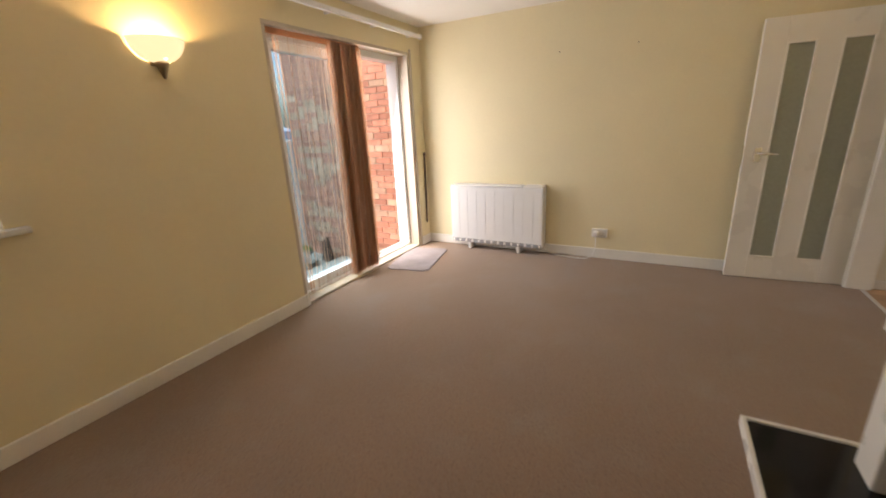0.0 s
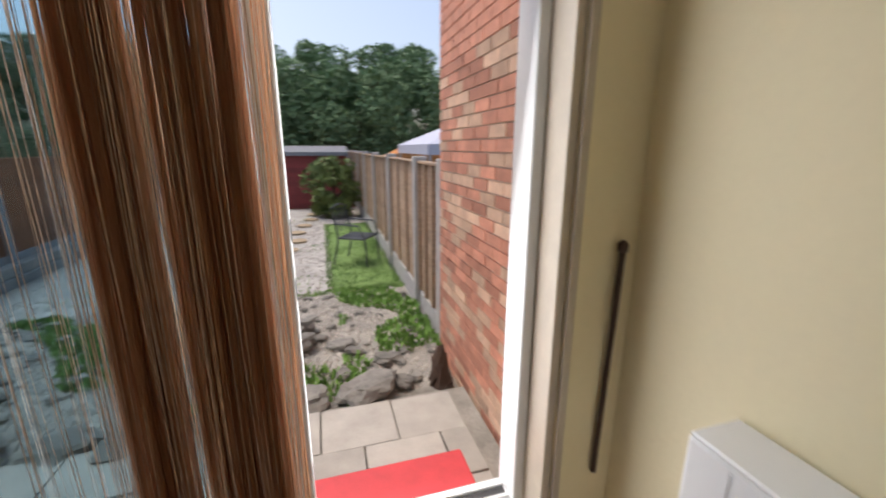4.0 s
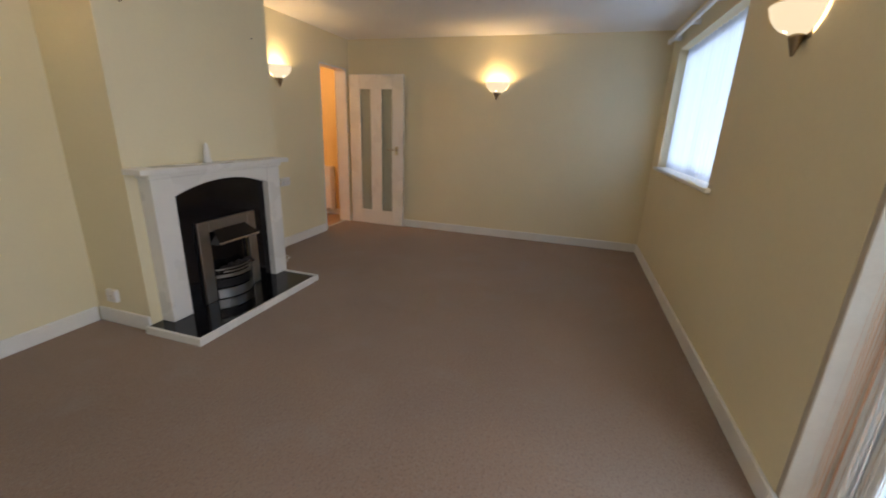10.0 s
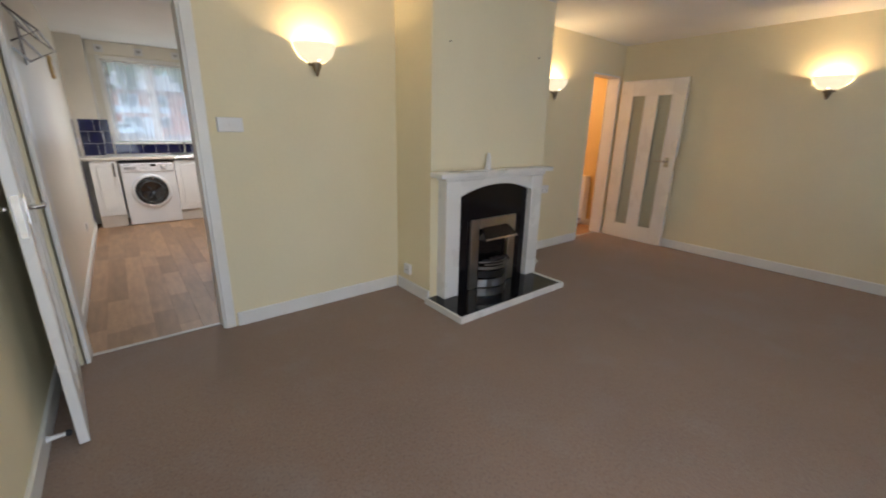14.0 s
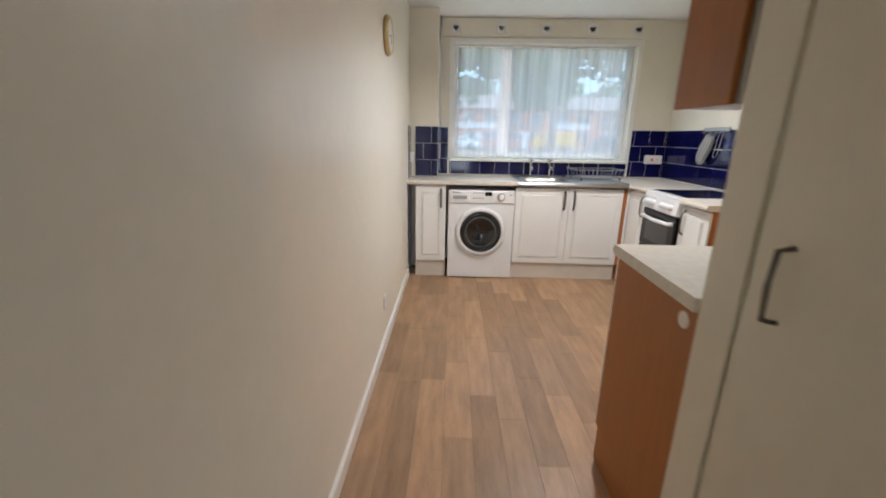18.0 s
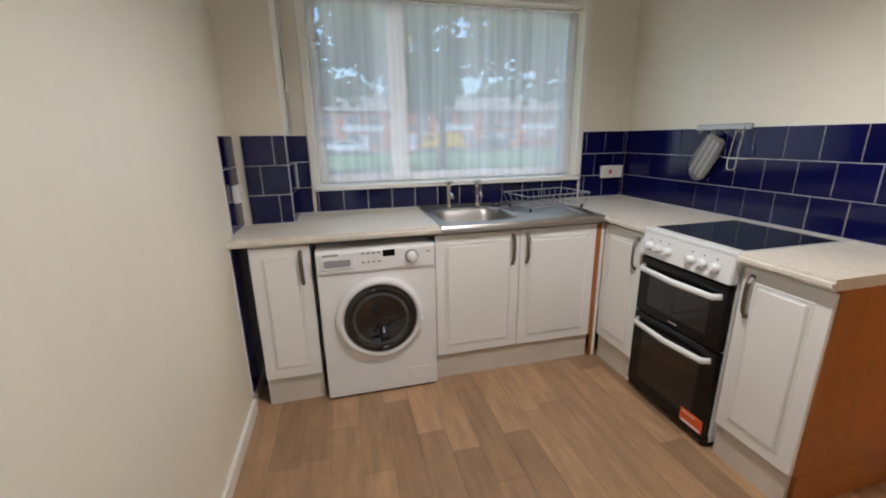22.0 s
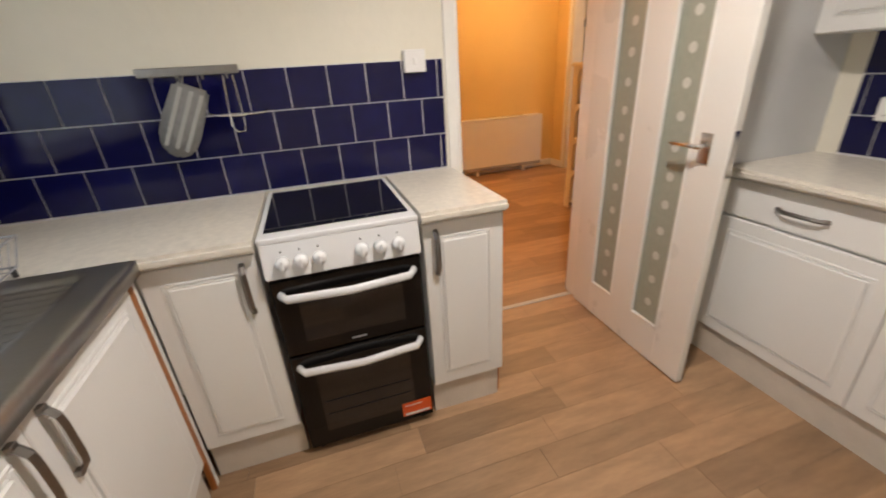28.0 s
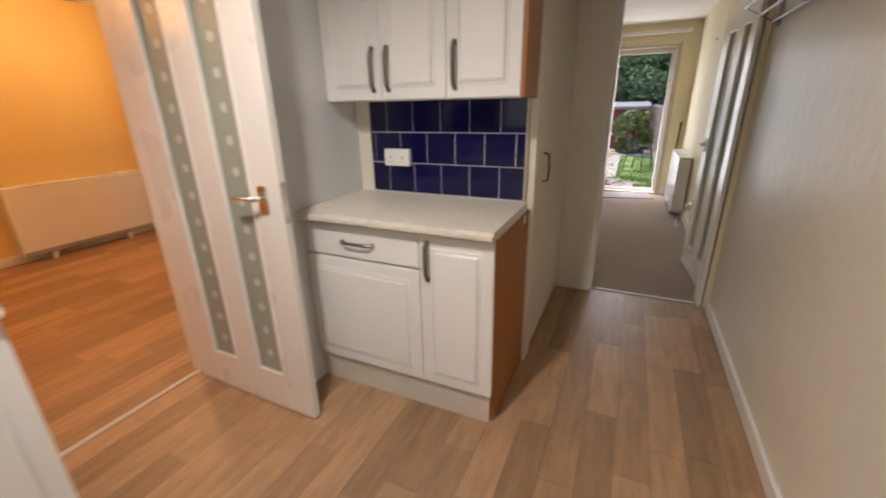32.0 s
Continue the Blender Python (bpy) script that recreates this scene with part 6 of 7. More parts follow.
bm = bmesh.new()
bmesh.ops.create_circle(bm, cap_ends=True, segments=9, radius=0.17)
for v in bm.verts:
    v.co *= rg.uniform(0.85, 1.12)
ret = bmesh.ops.extrude_face_region(bm, geom=bm.faces[:])
bmesh.ops.translate(bm, verts=[e for e in ret["geom"] if isinstance(e, bmesh.types.BMVert)], vec=(0, 0, 0.035))
step_me = mesh_of("stepping_stone", bm, "stepping")
for x, y in ((-0.92, 5.5), (-0.78, 6.1), (-0.74, 6.6), (-0.62, 7.3), (-0.50, 8.0), (-0.55, 8.8), (-0.45, 9.6), (-0.3, 10.4), (-0.25, 11.2), (-1.6, 7.9), (-1.5, 9.3)):
    o = new("stepping_stone", step_me)
    o.matrix_basis = pose(x, y, GZ + 0.015, 0, 0, rg.uniform(0, 360))
    tagged(o, "ochre stepping stone set in the pale gravel", "stepping stone", "stepping stones")

# patio, red step and stump
patio = structure("patio", box(-4.0, 0.93, 1.27, 2.46, GZ - 0.05, -0.362), "soil", "paved patio of grey slabs with weedy joints", "patio")
rs_ = tagged(part("doorstep", box(-1.02, 0.62, 1.272, 1.63, GZ, -0.13, 0.012, 2), "red"), "red painted concrete step outside the patio door", "doorstep")
bm = box(-0.5, 0.5, -0.5, 0.5, -0.05, 0.0)
slab_me = mesh_of("slab", bm, "slab")
for y0, y1, off in ((1.27, 1.66, 0.0), (1.66, 2.02, 0.12), (2.02, 2.42, 0.33)):
    x = -4.0 + off - 0.45
    while x < 0.78:
        a, b = max(x, -4.0), min(x + 0.45, 0.80)
        if b - a > 0.08:
            o = share("slab", slab_me, patio, (a + b) / 2, (y0 + y1) / 2, -0.335 + rg.uniform(-0.008, 0.008), rg.uniform(-0.01, 0.01), b - a - 0.014, y1 - y0 - 0.014)
        x += 0.45
sm = thing("tree_stump", "dark rotten stump beside the brick wall", "tree stump", pose(0.80, 2.62, GZ + 0.03))
bm = lathe([(0.10, 0.0), (0.075, 0.06), (0.062, 0.13), (0.058, 0.20), (0.036, 0.27), (0.012, 0.30)], 14)
for v in bm.verts:
    v.co += Vector((rg.uniform(-0.016, 0.016), rg.uniform(-0.016, 0.016), rg.uniform(-0.02, 0.05)))
part("wood", bm, "bark", sm)

# fences

def fence_panel_meshes(mat_):
    return mesh_of("board", box(-0.5, 0.5, -0.006, 0.006, 0, 1, 0.0), mat_)


def fence(name, label, m, length, posts, z0, z1, mat_, gravel=True, vertical=False, pitch=0.12):
    """A fence along +x of m; posts: distances along it; boards lie or stand between."""
    f = thing(name, label, "fence", m)
    bme = fence_panel_meshes(mat_)
    for p in posts:
        part("post", box(p - 0.055, p + 0.055, -0.07, 0.07, GZ - 0.05, z1 + 0.07, 0.008), "concrete", f, "concrete post")
    for a, b in zip(posts, posts[1:]):
        if gravel:
            part("gravel_board", box(a + 0.05, b - 0.05, -0.025, 0.025, GZ - 0.03, z0, 0.004), "concrete", f, "concrete gravel board")
        if vertical:
            n = max(1, int((b - a - 0.1) / pitch))
            w = (b - a - 0.1) / n
            for k in range(n):
                o = new("board", bme)
                o.parent = f
                o.matrix_basis = Matrix.Translation((a + 0.05 + (k + 0.5) * w, 0.004 * (-1) ** k, z0)) @ Matrix.Diagonal((w * 1.04, 1.3, z1 - z0, 1))
        else:
            n = max(1, int((z1 - z0) / pitch))
            h = (z1 - z0) / n
            for k in range(n):
                o = new("board", bme)
                o.parent = f
                o.matrix_basis = Matrix.Translation(((a + b) / 2, 0, z0 + k * h)) @ Euler((radians(5), 0, 0)).to_matrix().to_4x4() @ Matrix.Diagonal((b - a - 0.1, 1, h * 1.15, 1))
            for c in (a + 0.07, a + 0.05 + (b - a - 0.1) * 0.35, a + 0.05 + (b - a - 0.1) * 0.68, b - 0.07):
                part("batten", box(c - 0.02, c + 0.02, -0.035, 0.035, z0 + 0.01, z1, 0.002), mat_, f)
            part("capping", box(a + 0.05, b - 0.05, -0.04, 0.04, z1, z1 + 0.025, 0.004), mat_, f)
    return f


fence("fence", "weathered larch-lap fence with concrete posts", pose(1.02, 3.22, 0, 0, 0, 90), 12, [0.0, 0.95, 2.75, 4.55, 6.35, 8.15, 9.95, 11.75], -0.20, 1.18, "fence")
fence("fence", "brown lapped fence with concrete posts along the garden", pose(-4.2, 1.35, 0, 0, 0, 90), 14, [0.0, 1.83, 3.66, 5.49, 7.32, 9.15, 10.98, 12.8], -0.12, 1.16, "fence_red", True)
fence("fence", "bright orange boarded fence at the garden end", pose(-4.15, 15.35, 0, 0, 0, 0), 5.2, [0.0, 1.75, 3.5, 5.15], -0.30, 1.0, "fence_orange", True, True, 0.14)
rp_ = thing("painted_fence", "dark red painted fence panel at the garden corner", "fence panel", pose(-4.10, 14.2, 0, 0, 0, 90))
for k in range(8):
    part("board", box(k * 0.13, k * 0.13 + 0.126, -0.02, 0.012, GZ, 1.02, 0.003), "shed", rp_)
lw_ = thing("low_wall", "low pale stone wall at the fence foot", "low wall", pose(0, 0, 0))
for k in range(34):
    for j in range(2):
        y = 1.4 + k * 0.36 + j * 0.18
        part("stone", box(-4.10, -3.93 + rg.uniform(-0.015, 0.015), y, y + 0.345, GZ - 0.03 + j * 0.15, GZ + 0.11 + j * 0.15, 0.015), "slab", lw_)

# shed
sh = thing("garden_shed", "dark red wooden shed with grey felt roof", "shed", pose(-1.25, 12.6, GZ))
for k in range(12):
    z = 0.03 + k * 0.13
    for nm, bm in (("board", box(0, 1.95, -0.02 - 0.006, 0.012, z, z + 0.138)), ("board", box(-0.02, 0.012, 0.0, 1.5, z, z + 0.138)), ("board", box(1.938, 1.97, 0.0, 1.5, z, z + 0.138))):
        part(nm, bm, "shed", sh)
part("back", box(0, 1.95, 1.48, 1.51, 0, 1.6), "shed", sh)
bm = bmesh.new()
v = [bm.verts.new(c) for c in ((-0.1, -0.12, 1.60), (2.05, -0.12, 1.60), (2.05, 0.75, 1.78), (-0.1, 0.75, 1.78), (2.05, 1.62, 1.60), (-0.1, 1.62, 1.60))]
u = [bm.verts.new((c.co.x, c.co.y, c.co.z + 0.05)) for c in v]
for q in ((0, 1, 2, 3), (3, 2, 4, 5)):
    bm.faces.new([v[i] for i in q][::-1])
    bm.faces.new([u[i] for i in q])
for a, b in ((0, 1), (1, 2), (2, 4), (4, 5), (5, 3), (3, 0)):
    bm.faces.new((v[a], v[b], u[b], u[a]))
part("roof", bm, "felt", sh, "grey felt roof")
part("fascia", box(-0.1, 2.05, -0.135, -0.12, 1.55, 1.655), "felt", sh)
part("door", box(1.05, 1.75, -0.045, -0.027, 0.05, 1.5, 0.004), "shed", sh)


# foliage
def leaves(count, centre, radii, size, seed, clumps=30, flat=0.0, up=0.0):
    """A crown: leaf quads gathered in clumps inside an ellipsoid, with gaps between."""
    r = np.random.RandomState(seed)
    d = r.normal(size=(clumps, 3))
    d /= np.linalg.norm(d, axis=1)[:, None]
    cc = d * (r.uniform(0.45, 1.0, clumps) ** 0.5)[:, None] * radii
    cr = r.uniform(0.22, 0.42, clumps)[:, None] * np.array(radii).min()
    w = r.randint(0, clumps, count)
    q = r.normal(size=(count, 3))
    q /= np.linalg.norm(q, axis=1)[:, None]
    p = cc[w] + q * (cr[w] * r.uniform(0.5, 1.0, count)[:, None] ** 0.4) + np.array(centre)
    n = r.normal(size=(count, 3)) + q * 0.8
    n[:, 2] *= 1 - flat
    a = np.cross(n, r.normal(size=(count, 3)))
    a /= np.linalg.norm(a, axis=1)[:, None]
    b = np.cross(n, a)
    b /= np.linalg.norm(b, axis=1)[:, None]
    s = size * r.uniform(0.5, 1.4, count)[:, None]
    v = np.stack([p - a * s, p + b * s * 0.5, p + a * s, p - b * s * 0.5], 1).reshape(-1, 3)
    me = bpy.data.meshes.new("crown")
    me.from_pydata(v.tolist(), [], np.arange(4 * count).reshape(-1, 4).tolist())
    return me


def tree(name, label, category, m, height, spread, mat_, count, size, seed, low=0.15, group=""):
    """A tapered trunk with limbs and a clumped crown."""
    t = thing(name, label, category, m, group)
    r = random.Random(seed)
    bm = cyl((0, 0, 0), (0.05, 0.02, height * 0.75), 0.05 * height ** 0.6, 0.02, 8)
    part("trunk", bm, "bark", t)
    for k in range(5):
        z = height * r.uniform(0.25, 0.7)
        a = r.uniform(0, 6.28)
        part("limb", cyl((0, 0, z), (spread * 0.7 * math.cos(a), spread * 0.7 * math.sin(a), z + height * 0.2), 0.035, 0.01, 6), "bark", t)
    me = leaves(count, (0, 0, height * (1 + low) / 2), (spread, spread, height * (1 - low) / 2), size, seed, 46)
    me.materials.append(M[mat_])
    o = new("crown", me)
    o.parent = t
    return t


t1 = tree("conifer_tree", "tall dark green conifer behind the garden fence", "tree", pose(-9.0, 18.5, GZ), 5.2, 1.9, "conifer", 14000, 0.085, 21, 0.02, "hedge trees")
t2 = tree("conifer_tree", "dense green conifer behind the garden fence", "tree", pose(-6.3, 17.6, GZ), 5.0, 1.9, "conifer", 14000, 0.085, 22, 0.02, "hedge trees")
for i, (x, y, s, src) in enumerate(((-12, 19, 1.1, t1), (-4.2, 18.3, 0.92, t1), (-2.2, 17.4, 0.95, t2), (-0.3, 18.2, 1.0, t1), (1.6, 17.3, 1.12, t2), (3.2, 18.6, 1.12, t1), (5.6, 18.0, 0.92, t2), (8.2, 19, 0.95, t1), (-3.2, 20.5, 1.08, t2), (0.6, 20.8, 1.15, t2), (-7.6, 21, 1.15, t1), (11, 20, 1.0, t2), (4.4, 21.5, 1.3, t1), (-16, 20, 1.2, t2), (-20, 18, 1.2, t1))):
    c = copy_thing(src, pose(x, y, GZ, 0, 0, 67 * i))
    c.scale = (s, s, s * (0.93 + 0.05 * (i % 4)))
t3 = tree("garden_tree", "blue-green tree in the garden corner", "tree", pose(-5.4, 13.6, GZ), 4.3, 1.25, "conifer", 5500, 0.09, 31, 0.2)
t4 = tree("garden_shrub", "bright yellow-green shrub in front of the shed", "shrub", pose(0.28, 10.9, GZ), 1.5, 0.62, "bush", 2600, 0.085, 41, 0.02)
t5 = tree("neighbour_tree", "green tree beyond the side fence", "tree", pose(-9.5, 8.5, GZ), 3.2, 1.6, "tree", 3200, 0.12, 51, 0.15)
t6 = tree("neighbour_tree", "tall tree beyond the neighbour's garden", "tree", pose(9.5, 20.0, GZ), 8.0, 2.8, "tree", 5000, 0.2, 52, 0.35)
copy_thing(t5, pose(-13, 6.5, GZ, 0, 0, 40))
copy_thing(t6, pose(16, 15, GZ, 0, 0, 80))

# garden chair
ch = thing("garden_chair", "dark metal garden chair on the lawn", "chair", pose(0.50, 6.15, GZ + 0.05, 0, 0, 60))
part("seat", box(-0.23, 0.23, -0.22, 0.22, 0.40, 0.43, 0.01), "chairmetal", ch)
for sx in (-1, 1):
    part("leg", tube([(sx * 0.23, -0.24, 0.0), (sx * 0.23, -0.22, 0.41)], 0.013, 8), "chairmetal", ch)
    part("leg", tube([(sx * 0.23, 0.30, 0.0), (sx * 0.23, 0.21, 0.41)], 0.013, 8), "chairmetal", ch)
    part("arm", tube([(sx * 0.25, 0.26, 0.64), (sx * 0.27, -0.15, 0.62), (sx * 0.25, -0.23, 0.41)], 0.013, 8), "chairmetal", ch)
    part("back_post", tube([(sx * 0.22, 0.21, 0.41), (sx * 0.22, 0.30, 0.86)], 0.013, 8), "chairmetal", ch)
part("back_rail", tube([(-0.22, 0.30, 0.86), (0, 0.31, 0.90), (0.22, 0.30, 0.86)], 0.013, 8), "chairmetal", ch)
for k in range(5):
    x = -0.16 + k * 0.08
    part("back_lattice", cyl((x - 0.05, 0.235, 0.50), (x + 0.05, 0.295, 0.84), 0.006, n=6), "chairmetal", ch)
    part("back_lattice", cyl((x + 0.05, 0.235, 0.50), (x - 0.05, 0.295, 0.84), 0.006, n=6), "chairmetal", ch)

# beyond the side fences
gz = thing("gazebo", "grey-blue canvas gazebo roof in the next garden", "gazebo", pose(3.6, 9.2, GZ))
bm = bmesh.new()
v = [bm.verts.new(c) for c in ((-1.6, -1.6, 1.85), (1.6, -1.6, 1.85), (1.6, 1.6, 1.85), (-1.6, 1.6, 1.85), (0, 0, 2.55))]
w = [bm.verts.new((c.co.x, c.co.y, 1.65)) for c in v[:4]]
for i in range(4):
    bm.faces.new((v[i], v[(i + 1) % 4], v[4]))
    bm.faces.new((w[i], w[(i + 1) % 4], v[(i + 1) % 4], v[i]))
part("canopy", bm, "canvas", gz)
for sx in (-1.55, 1.55):
    for sy in (-1.55, 1.55):
        part("pole", cyl((sx, sy, 0), (sx, sy, 1.8), 0.03, n=8), "concrete", gz)
hs = thing("small_shed", "orange wooden shed roof in the next garden", "shed", pose(2.2, 13.0, GZ))
part("walls", box(0, 1.8, 0, 1.6, 0, 1.5), "fence_orange", hs)
bm = bmesh.new()
v = [bm.verts.new(c) for c in ((-0.1, -0.1, 1.48), (1.9, -0.1, 1.48), (1.9, 1.7, 1.48), (-0.1, 1.7, 1.48), (0.9, -0.1, 1.95), (0.9, 1.7, 1.95))]
for q in ((0, 4, 5, 3), (4, 1, 2, 5), (0, 1, 4), (2, 3, 5)):
    bm.faces.new([v[i] for i in q])
part("roof", bm, "fence_orange", hs)
cs = thing("conservatory", "white framed conservatory beyond the side fence", "conservatory", pose(-9.2, 4.6, GZ))
part("glazing", box(0.03, 2.97, 0.03, 2.0, 0.5, 2.35), "houseglass", cs)
part("dwarf_wall", box(0, 3.0, 0, 2.03, 0, 0.5), "housebrick", cs)
for k in range(5):
    x = k * 0.735
    part("mullion", box(x, x + 0.06, -0.02, 2.06, 0.5, 2.4), "upvc", cs)
for k in range(4):
    y = -0.02 + k * 0.67
    part("mullion", box(-0.02, 3.02, y, y + 0.06, 0.5, 2.4), "upvc", cs)
part("transom", box(-0.03, 3.03, -0.03, 2.07, 1.75, 1.82), "upvc", cs)
part("fascia", box(-0.12, 3.12, -0.12, 2.15, 2.4, 2.58, 0.02), "upvc", cs)
rr_ = thing("neighbour_house", "low house with reddish tiled roof behind the fence", "house", pose(-17.0, 9.0, GZ))
part("wall", box(0, 6, 0, 6, 0, 1.7), "housebrick", rr_)
bm = bmesh.new()
v = [bm.verts.new(c) for c in ((-0.3, -0.3, 1.65), (6.3, -0.3, 1.65), (6.3, 6.3, 1.65), (-0.3, 6.3, 1.65), (3, 2, 3.1), (3, 4, 3.1))]
for q in ((0, 1, 4), (1, 2, 5, 4), (2, 3, 5), (3, 0, 4, 5)):
    bm.faces.new([v[i] for i in q])
part("roof", bm, "housebrick", rr_)

# ---- street outside the kitchen window ----
SZ = -0.10
tagged(part("verge", patch(-70, 45, -47.5, -8.2, SZ - 0.03, 1.5, 0.02), "verge"), "wide grass verge in front of the house", "grass", kind="structure")
structure("road", box(-140, 120, -58, -48, SZ - 0.02, SZ + 0.01), "asphalt", "asphalt street beyond the verge", "road")


def house(x, cladding):
    h = thing("terraced_house", "two-storey red brick terraced house with pale cladding", "house", pose(x, -68, SZ), "terraced houses")
    part("wall", box(0, 6.5, 0, 6, 0, 5.2), "housebrick", h)
    part("cladding", box(0.9, 6.4, 6.0, 6.05, 2.5, 3.3), cladding, h, "horizontal cladding panel")
    bm = bmesh.new()
    v = [bm.verts.new(c) for c in ((-0.05, -0.3, 5.1), (6.55, -0.3, 5.1), (6.55, 6.4, 5.1), (-0.05, 6.4, 5.1), (-0.05, 3, 7.2), (6.55, 3, 7.2))]
    for q in ((0, 1, 5, 4), (2, 3, 4, 5), (0, 4, 3), (1, 2, 5)):
        bm.faces.new([v[i] for i in q])
    part("roof", bm, "rooftile", h)
    for xa, xb, za, zb in ((1.0, 2.8, 0.9, 2.2), (4.0, 5.8, 0.9, 2.2), (1.0, 2.8, 3.4, 4.6), (4.0, 5.8, 3.4, 4.6)):
        wdw = part("window", box(xa, xb, 6.02, 6.10, za, zb, 0.01), "upvc", h)
        part("pane", box(xa + 0.09, (xa + xb) / 2 - 0.04, 6.09, 6.112, za + 0.09, zb - 0.09), "houseglass", wdw)
        part("pane", box((xa + xb) / 2 + 0.04, xb - 0.09, 6.09, 6.112, za + 0.09, zb - 0.09), "houseglass", wdw)
    part("door", box(3.0, 3.85, 6.02, 6.08, 0.0, 2.1, 0.01), "housewhite", h)
    return h


ha = house(-19.5, "housewhite")
hb = house(-13.0, "rooftile")
for k in range(12):
    if k not in (7, 8):
        copy_thing(ha if k % 2 else hb, pose(-65.0 + 6.5 * k, -68, SZ))
copy_thing(hb, pose(13.0, -68, SZ))
copy_thing(ha, pose(19.5, -68, SZ))


def car(label, m, paint, van=False):
    c = thing("van" if van else "parked_car", label, "van" if van else "car", m)
    prof = [(-2.1, 0.35), (-2.1, 0.75), (-1.5, 0.9), (-0.9, 1.4), (0.8, 1.42), (1.5, 0.98), (2.1, 0.85), (2.15, 0.35)]
    if van:
        prof = [(-2.4, 0.35), (-2.4, 1.95), (1.1, 2.0), (1.6, 1.9), (2.1, 1.2), (2.5, 1.05), (2.55, 0.35)]
    bm = bmesh.new()
    a = [bm.verts.new((x, -0.85, z)) for x, z in prof]
    b = [bm.verts.new((x, 0.85, z)) for x, z in prof]
    bm.faces.new(a)
    bm.faces.new(b[::-1])
    for i in range(len(prof)):
        j = (i + 1) % len(prof)
        bm.faces.new((a[i], b[i], b[j], a[j]))
    bmesh.ops.bevel(bm, geom=bm.edges[:], offset=0.07, segments=2, affect='EDGES')
    part("body", bm, paint, c)
    for s_ in (-1, 1):
        y = s_ * 0.855
        for xa, xb in (((-0.85, -0.05), (0.05, 0.95)) if not van else ((1.15, 1.75),)):
            part("side_window", box(xa, xb, y - 0.01, y + 0.01, 0.98 if not van else 1.25, 1.3 if not van else 1.75, 0.004), "houseglass", c)
        for x in (-1.3, 1.35):
            w_ = part("wheel", cyl((x, y - 0.09, 0.31), (x, y + 0.03, 0.31), 0.31, n=18), "rubber", c)
            part("rim", cyl((x, y - 0.05, 0.31), (x, y + 0.04 * s_, 0.31), 0.19, n=14), "greyplastic", w_)
    return c


car("silver car parked across the verge", pose(3.6, -52.5, SZ, 0, 0, 180), "car_silver")
car("white car parked by the terrace", pose(-0.2, -50.8, SZ, 0, 0, 0), "appliance")
car("yellow van parked in the street", pose(-11.1, -51.0, SZ, 0, 0, 0), "yellow", True)
car("dark blue car parked in the street", pose(-17.0, -51.0, SZ, 0, 0, 180), "car_dark")
car("red car parked in the street", pose(-23.5, -51.4, SZ, 0, 0, 0), "car_red")
car("silver car parked further along the street", pose(-32.0, -51.3, SZ, 0, 0, 0), "car_silver")
s1 = tree("street_tree", "leafy street tree in front of the terrace", "tree", pose(1.8, -21, SZ), 9.5, 3.4, "tree", 3600, 0.26, 61, 0.30, "street trees")
for x, y, rz in ((-4.2, -23, 50), (-9.5, -20, 110), (6.5, -24, 200), (-15.5, -23, 20)):
    copy_thing(s1, pose(x, y, SZ, 0, 0, rz))
for k in range(11):
    c = copy_thing(s1, pose(-66 + 9 * k, -80 - 2 * (k % 3), SZ, 0, 0, 47 * k))
    c.scale = (1.25, 1.25, 1.15 + 0.1 * (k % 3))


# ---- tiles ----
tile_me = mesh_of("tile", box(-0.5, 0.5, -0.0045, 0.0, -0.5, 0.5), "tile")
TP, TH, TZ = 0.1516, 0.1535, 0.917


def tiles(name, axis, plane, out, u0, u1, rows, shift, TZ=TZ, label="navy blue glazed wall tiles with pale grout"):
    """Tiled panel on a wall. axis: the way it runs; plane: the wall face; out: +1 or -1, the way it faces; shift: where the first full tile begins."""
    t = 0.006 * out
    lo, hi = sorted((plane, plane + t))
    z1 = TZ + TH * rows
    if axis == "x":
        bm = box(u0, u1, lo, hi, TZ - 0.006, z1)
    else:
        bm = box(lo, hi, u0, u1, TZ - 0.006, z1)
    wall = structure(name, bm, "grout", label, "wall tiles")
    turn = {("x", 1): math.pi, ("x", -1): 0.0, ("y", 1): math.pi / 2, ("y", -1): -math.pi / 2}[axis, out]
    for r in range(rows):
        u = u0 + (shift + (TP / 2 if r % 2 else 0.0)) % TP - TP
        while u < u1:
            a, b = max(u, u0), min(u + TP, u1)
            if b - a > 0.012:
                c = (a + b) / 2
                x, y = (c, plane + t) if axis == "x" else (plane + t, c)
                share("tile", tile_me, wall, x, y, TZ + TH * (r + 0.5), turn, b - a - 0.005, 1.0, TH - 0.005)
            u += TP
    return wall


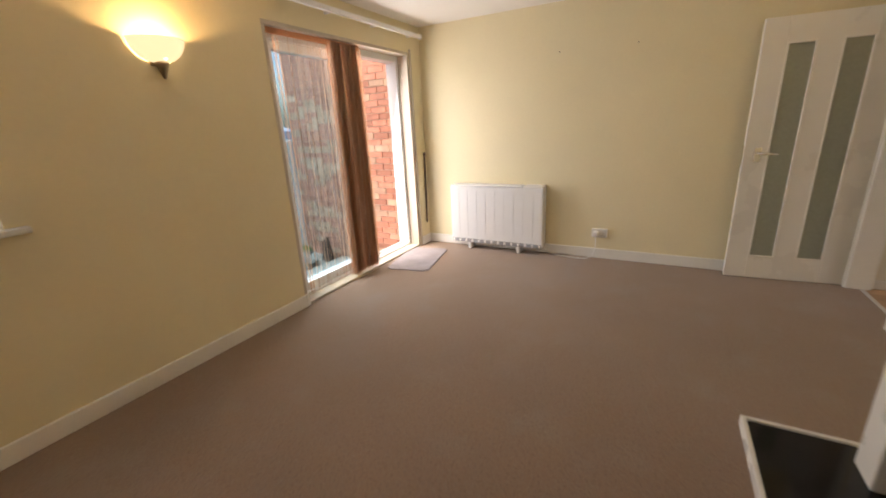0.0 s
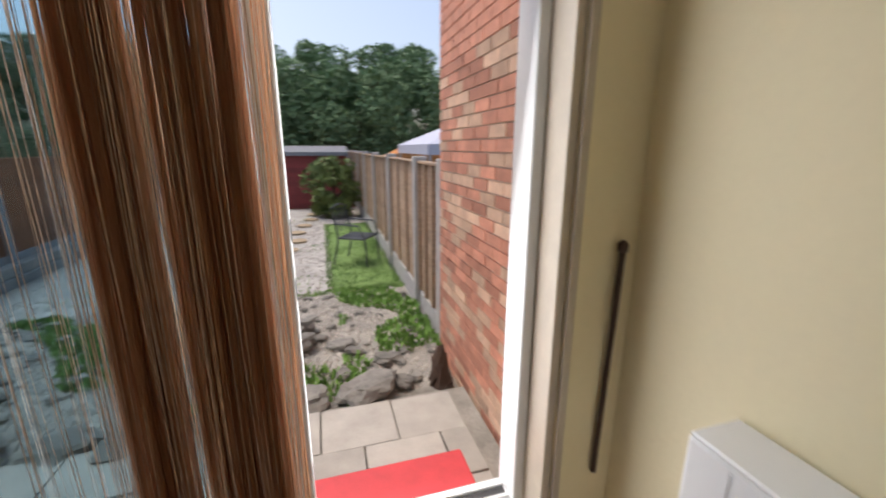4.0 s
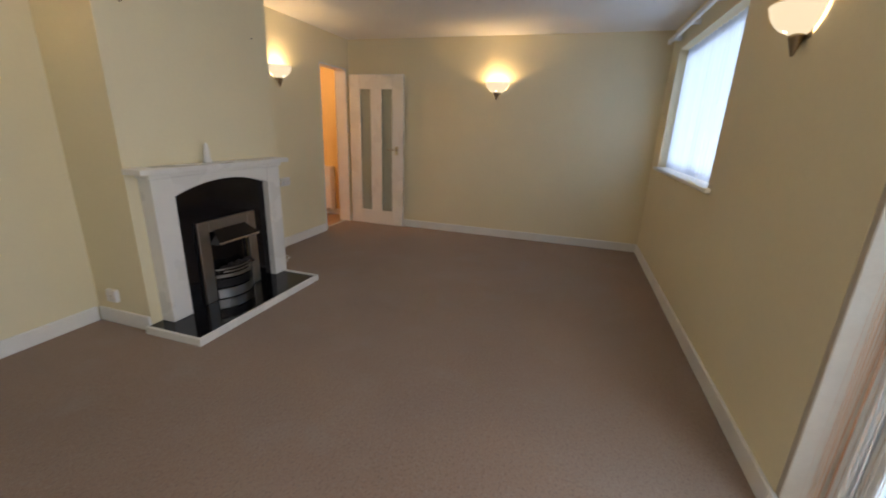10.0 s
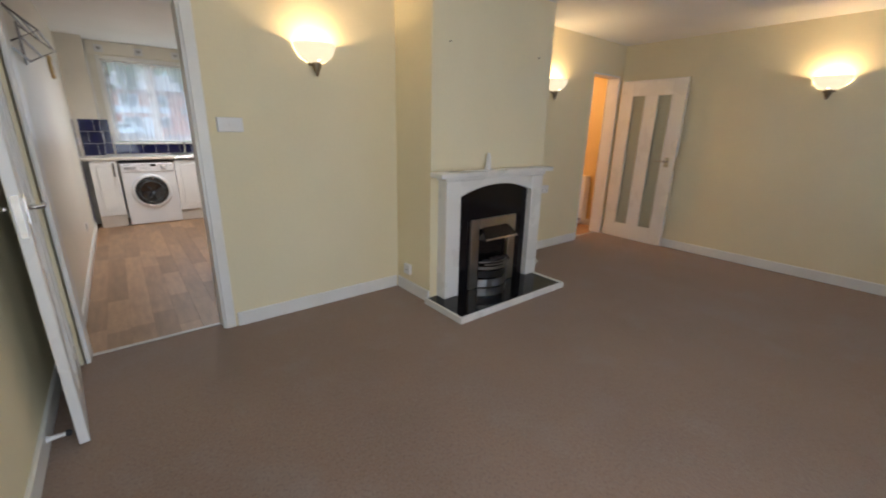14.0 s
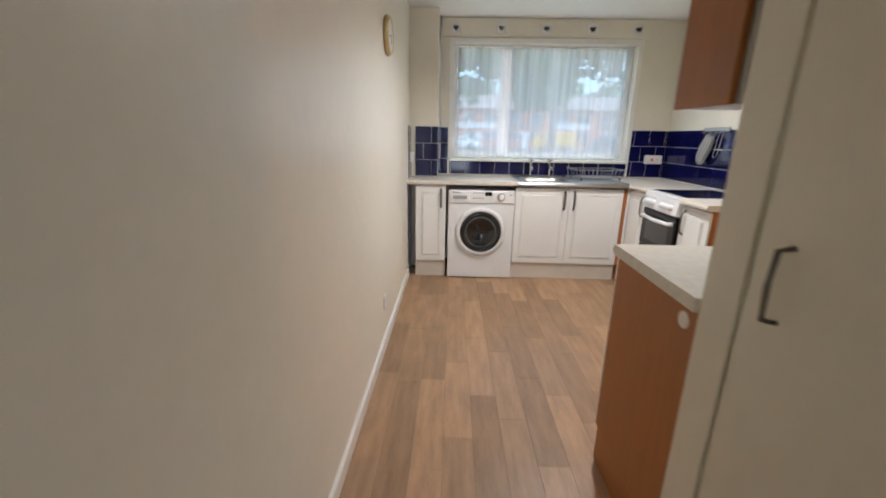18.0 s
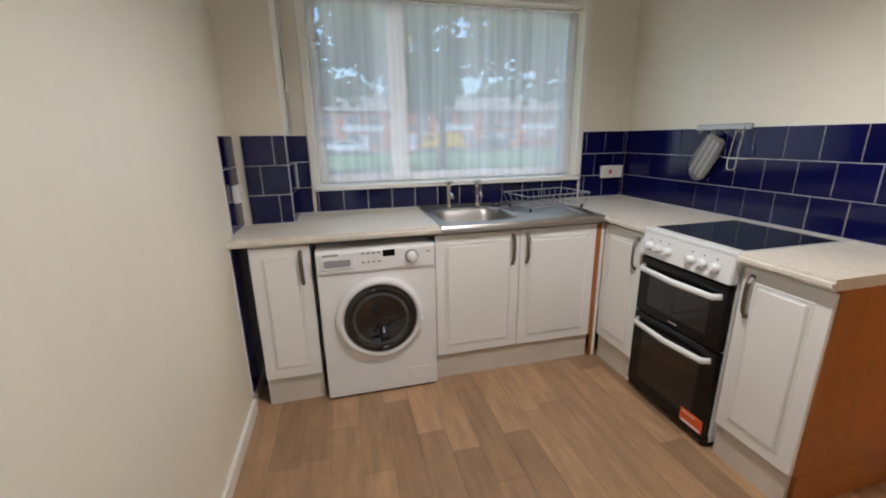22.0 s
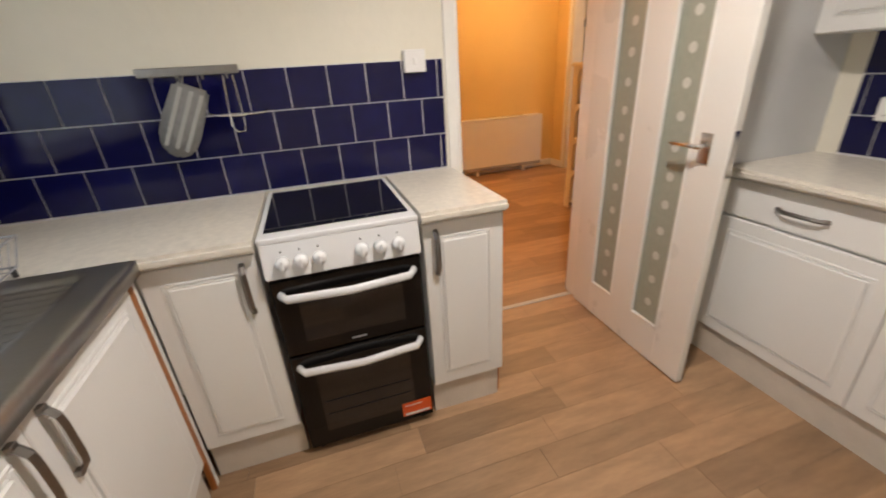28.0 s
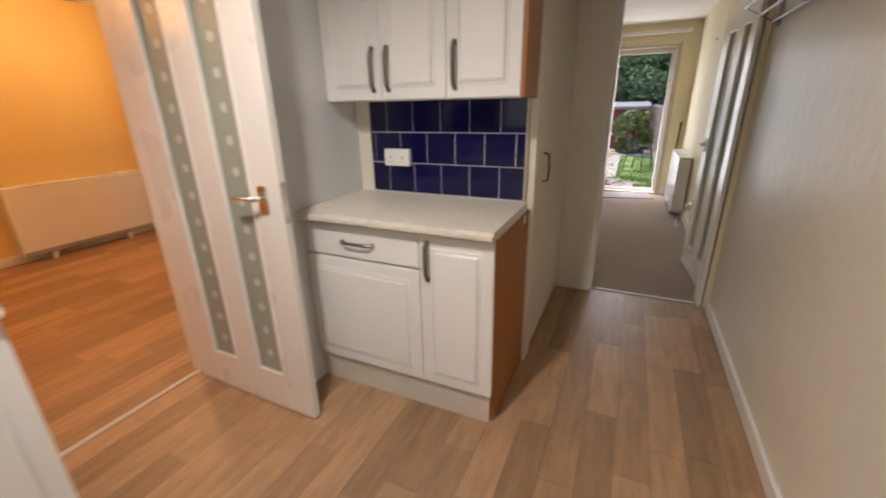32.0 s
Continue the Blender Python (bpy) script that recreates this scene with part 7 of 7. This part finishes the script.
tiles("wall_tiles_west", "y", KW, 1, -7.338, -5.605, 3, 0.039)
tiles("wall_tiles_south_window", "x", KS, 1, -1.30, 0.51, 1, 0.128)
tiles("wall_tiles_south_right", "x", KS, 1, -1.672, -1.317, 3, 0.02)
tiles("wall_tiles_south_left", "x", KS, 1, 0.527, 0.612, 3, 0.0)
tiles("wall_tiles_boxing_side", "y", 0.62, -1, -7.344, -7.06, 3, 0.13)
tiles("wall_tiles_boxing_front", "x", -7.06, 1, 0.615, 0.832, 3, 0.065)
tiles("wall_tiles_east", "y", KX, -1, -7.052, -6.815, 3, 0.10)
tiles("wall_tiles_gap", "y", KX, -1, -7.04, -6.725, 5, 0.05, 0.10)
tiles("wall_tiles_unit", "x", -4.08, -1, -0.998, -0.168, 3, 0.104)

# ---- floor planks ----
plank_me = mesh_of("plank", box(-0.5, 0.5, -0.5, 0.5, -0.0038, 0.0), "plank")


def planks(parent, x0, x1, y0, y1, w, ln, seed):
    r = random.Random(seed)
    n = round((x1 - x0) / w)
    w = (x1 - x0) / n
    for i in range(n):
        y = y0 - r.uniform(0, ln)
        while y < y1:
            a, b = max(y, y0), min(y + ln, y1)
            if b - a > 0.02:
                share("plank", plank_me, parent, x0 + (i + 0.5) * w, (a + b) / 2, 0.0, 0.0, w - 0.0012, b - a - 0.0012)
            y += ln


planks(floor_kitchen, KW - 0.06, KX, -6.95, SY - 0.10, 0.131, 0.62, 1)
planks(floor_hall, HX, KW - 0.06, -6.98, SY - 0.10, 0.14, 0.80, 2)

# ---- brick wall of the house next door ----
bw = structure("wall_brick", box(0.962, 1.22, 1.272, 3.16, -0.6, 4.2), "mortar", "salmon and buff brick wall beside the patio", "brick wall")
brick_me = [mesh_of("brick", box(-0.006, 0.006, -0.5, 0.5, -0.5, 0.5), k) for k in ("brick", "brick_pale", "brick")]
rb = random.Random(8)
loose = bmesh.new()
zc = -0.56
course = 0
while zc < 4.1:
    y = 1.28 - (0.1125 if course % 2 else 0.0)
    while y < 3.15:
        a, b = max(y, 1.278), min(y + 0.215, 3.155)
        if b - a > 0.03:
            if zc < 1.9:
                share("brick", brick_me[rb.randrange(3)], bw, 0.958 + rb.uniform(-0.002, 0.002), (a + b) / 2, zc + 0.0325, 0, 1, b - a, 0.065)
            else:
                box(0.952, 0.964, a, b, zc, zc + 0.065, bm=loose)
        y += 0.225
    zc += 0.075
    course += 1
tagged(part("upper_bricks", loose, "brick", bw), kind="stuff")
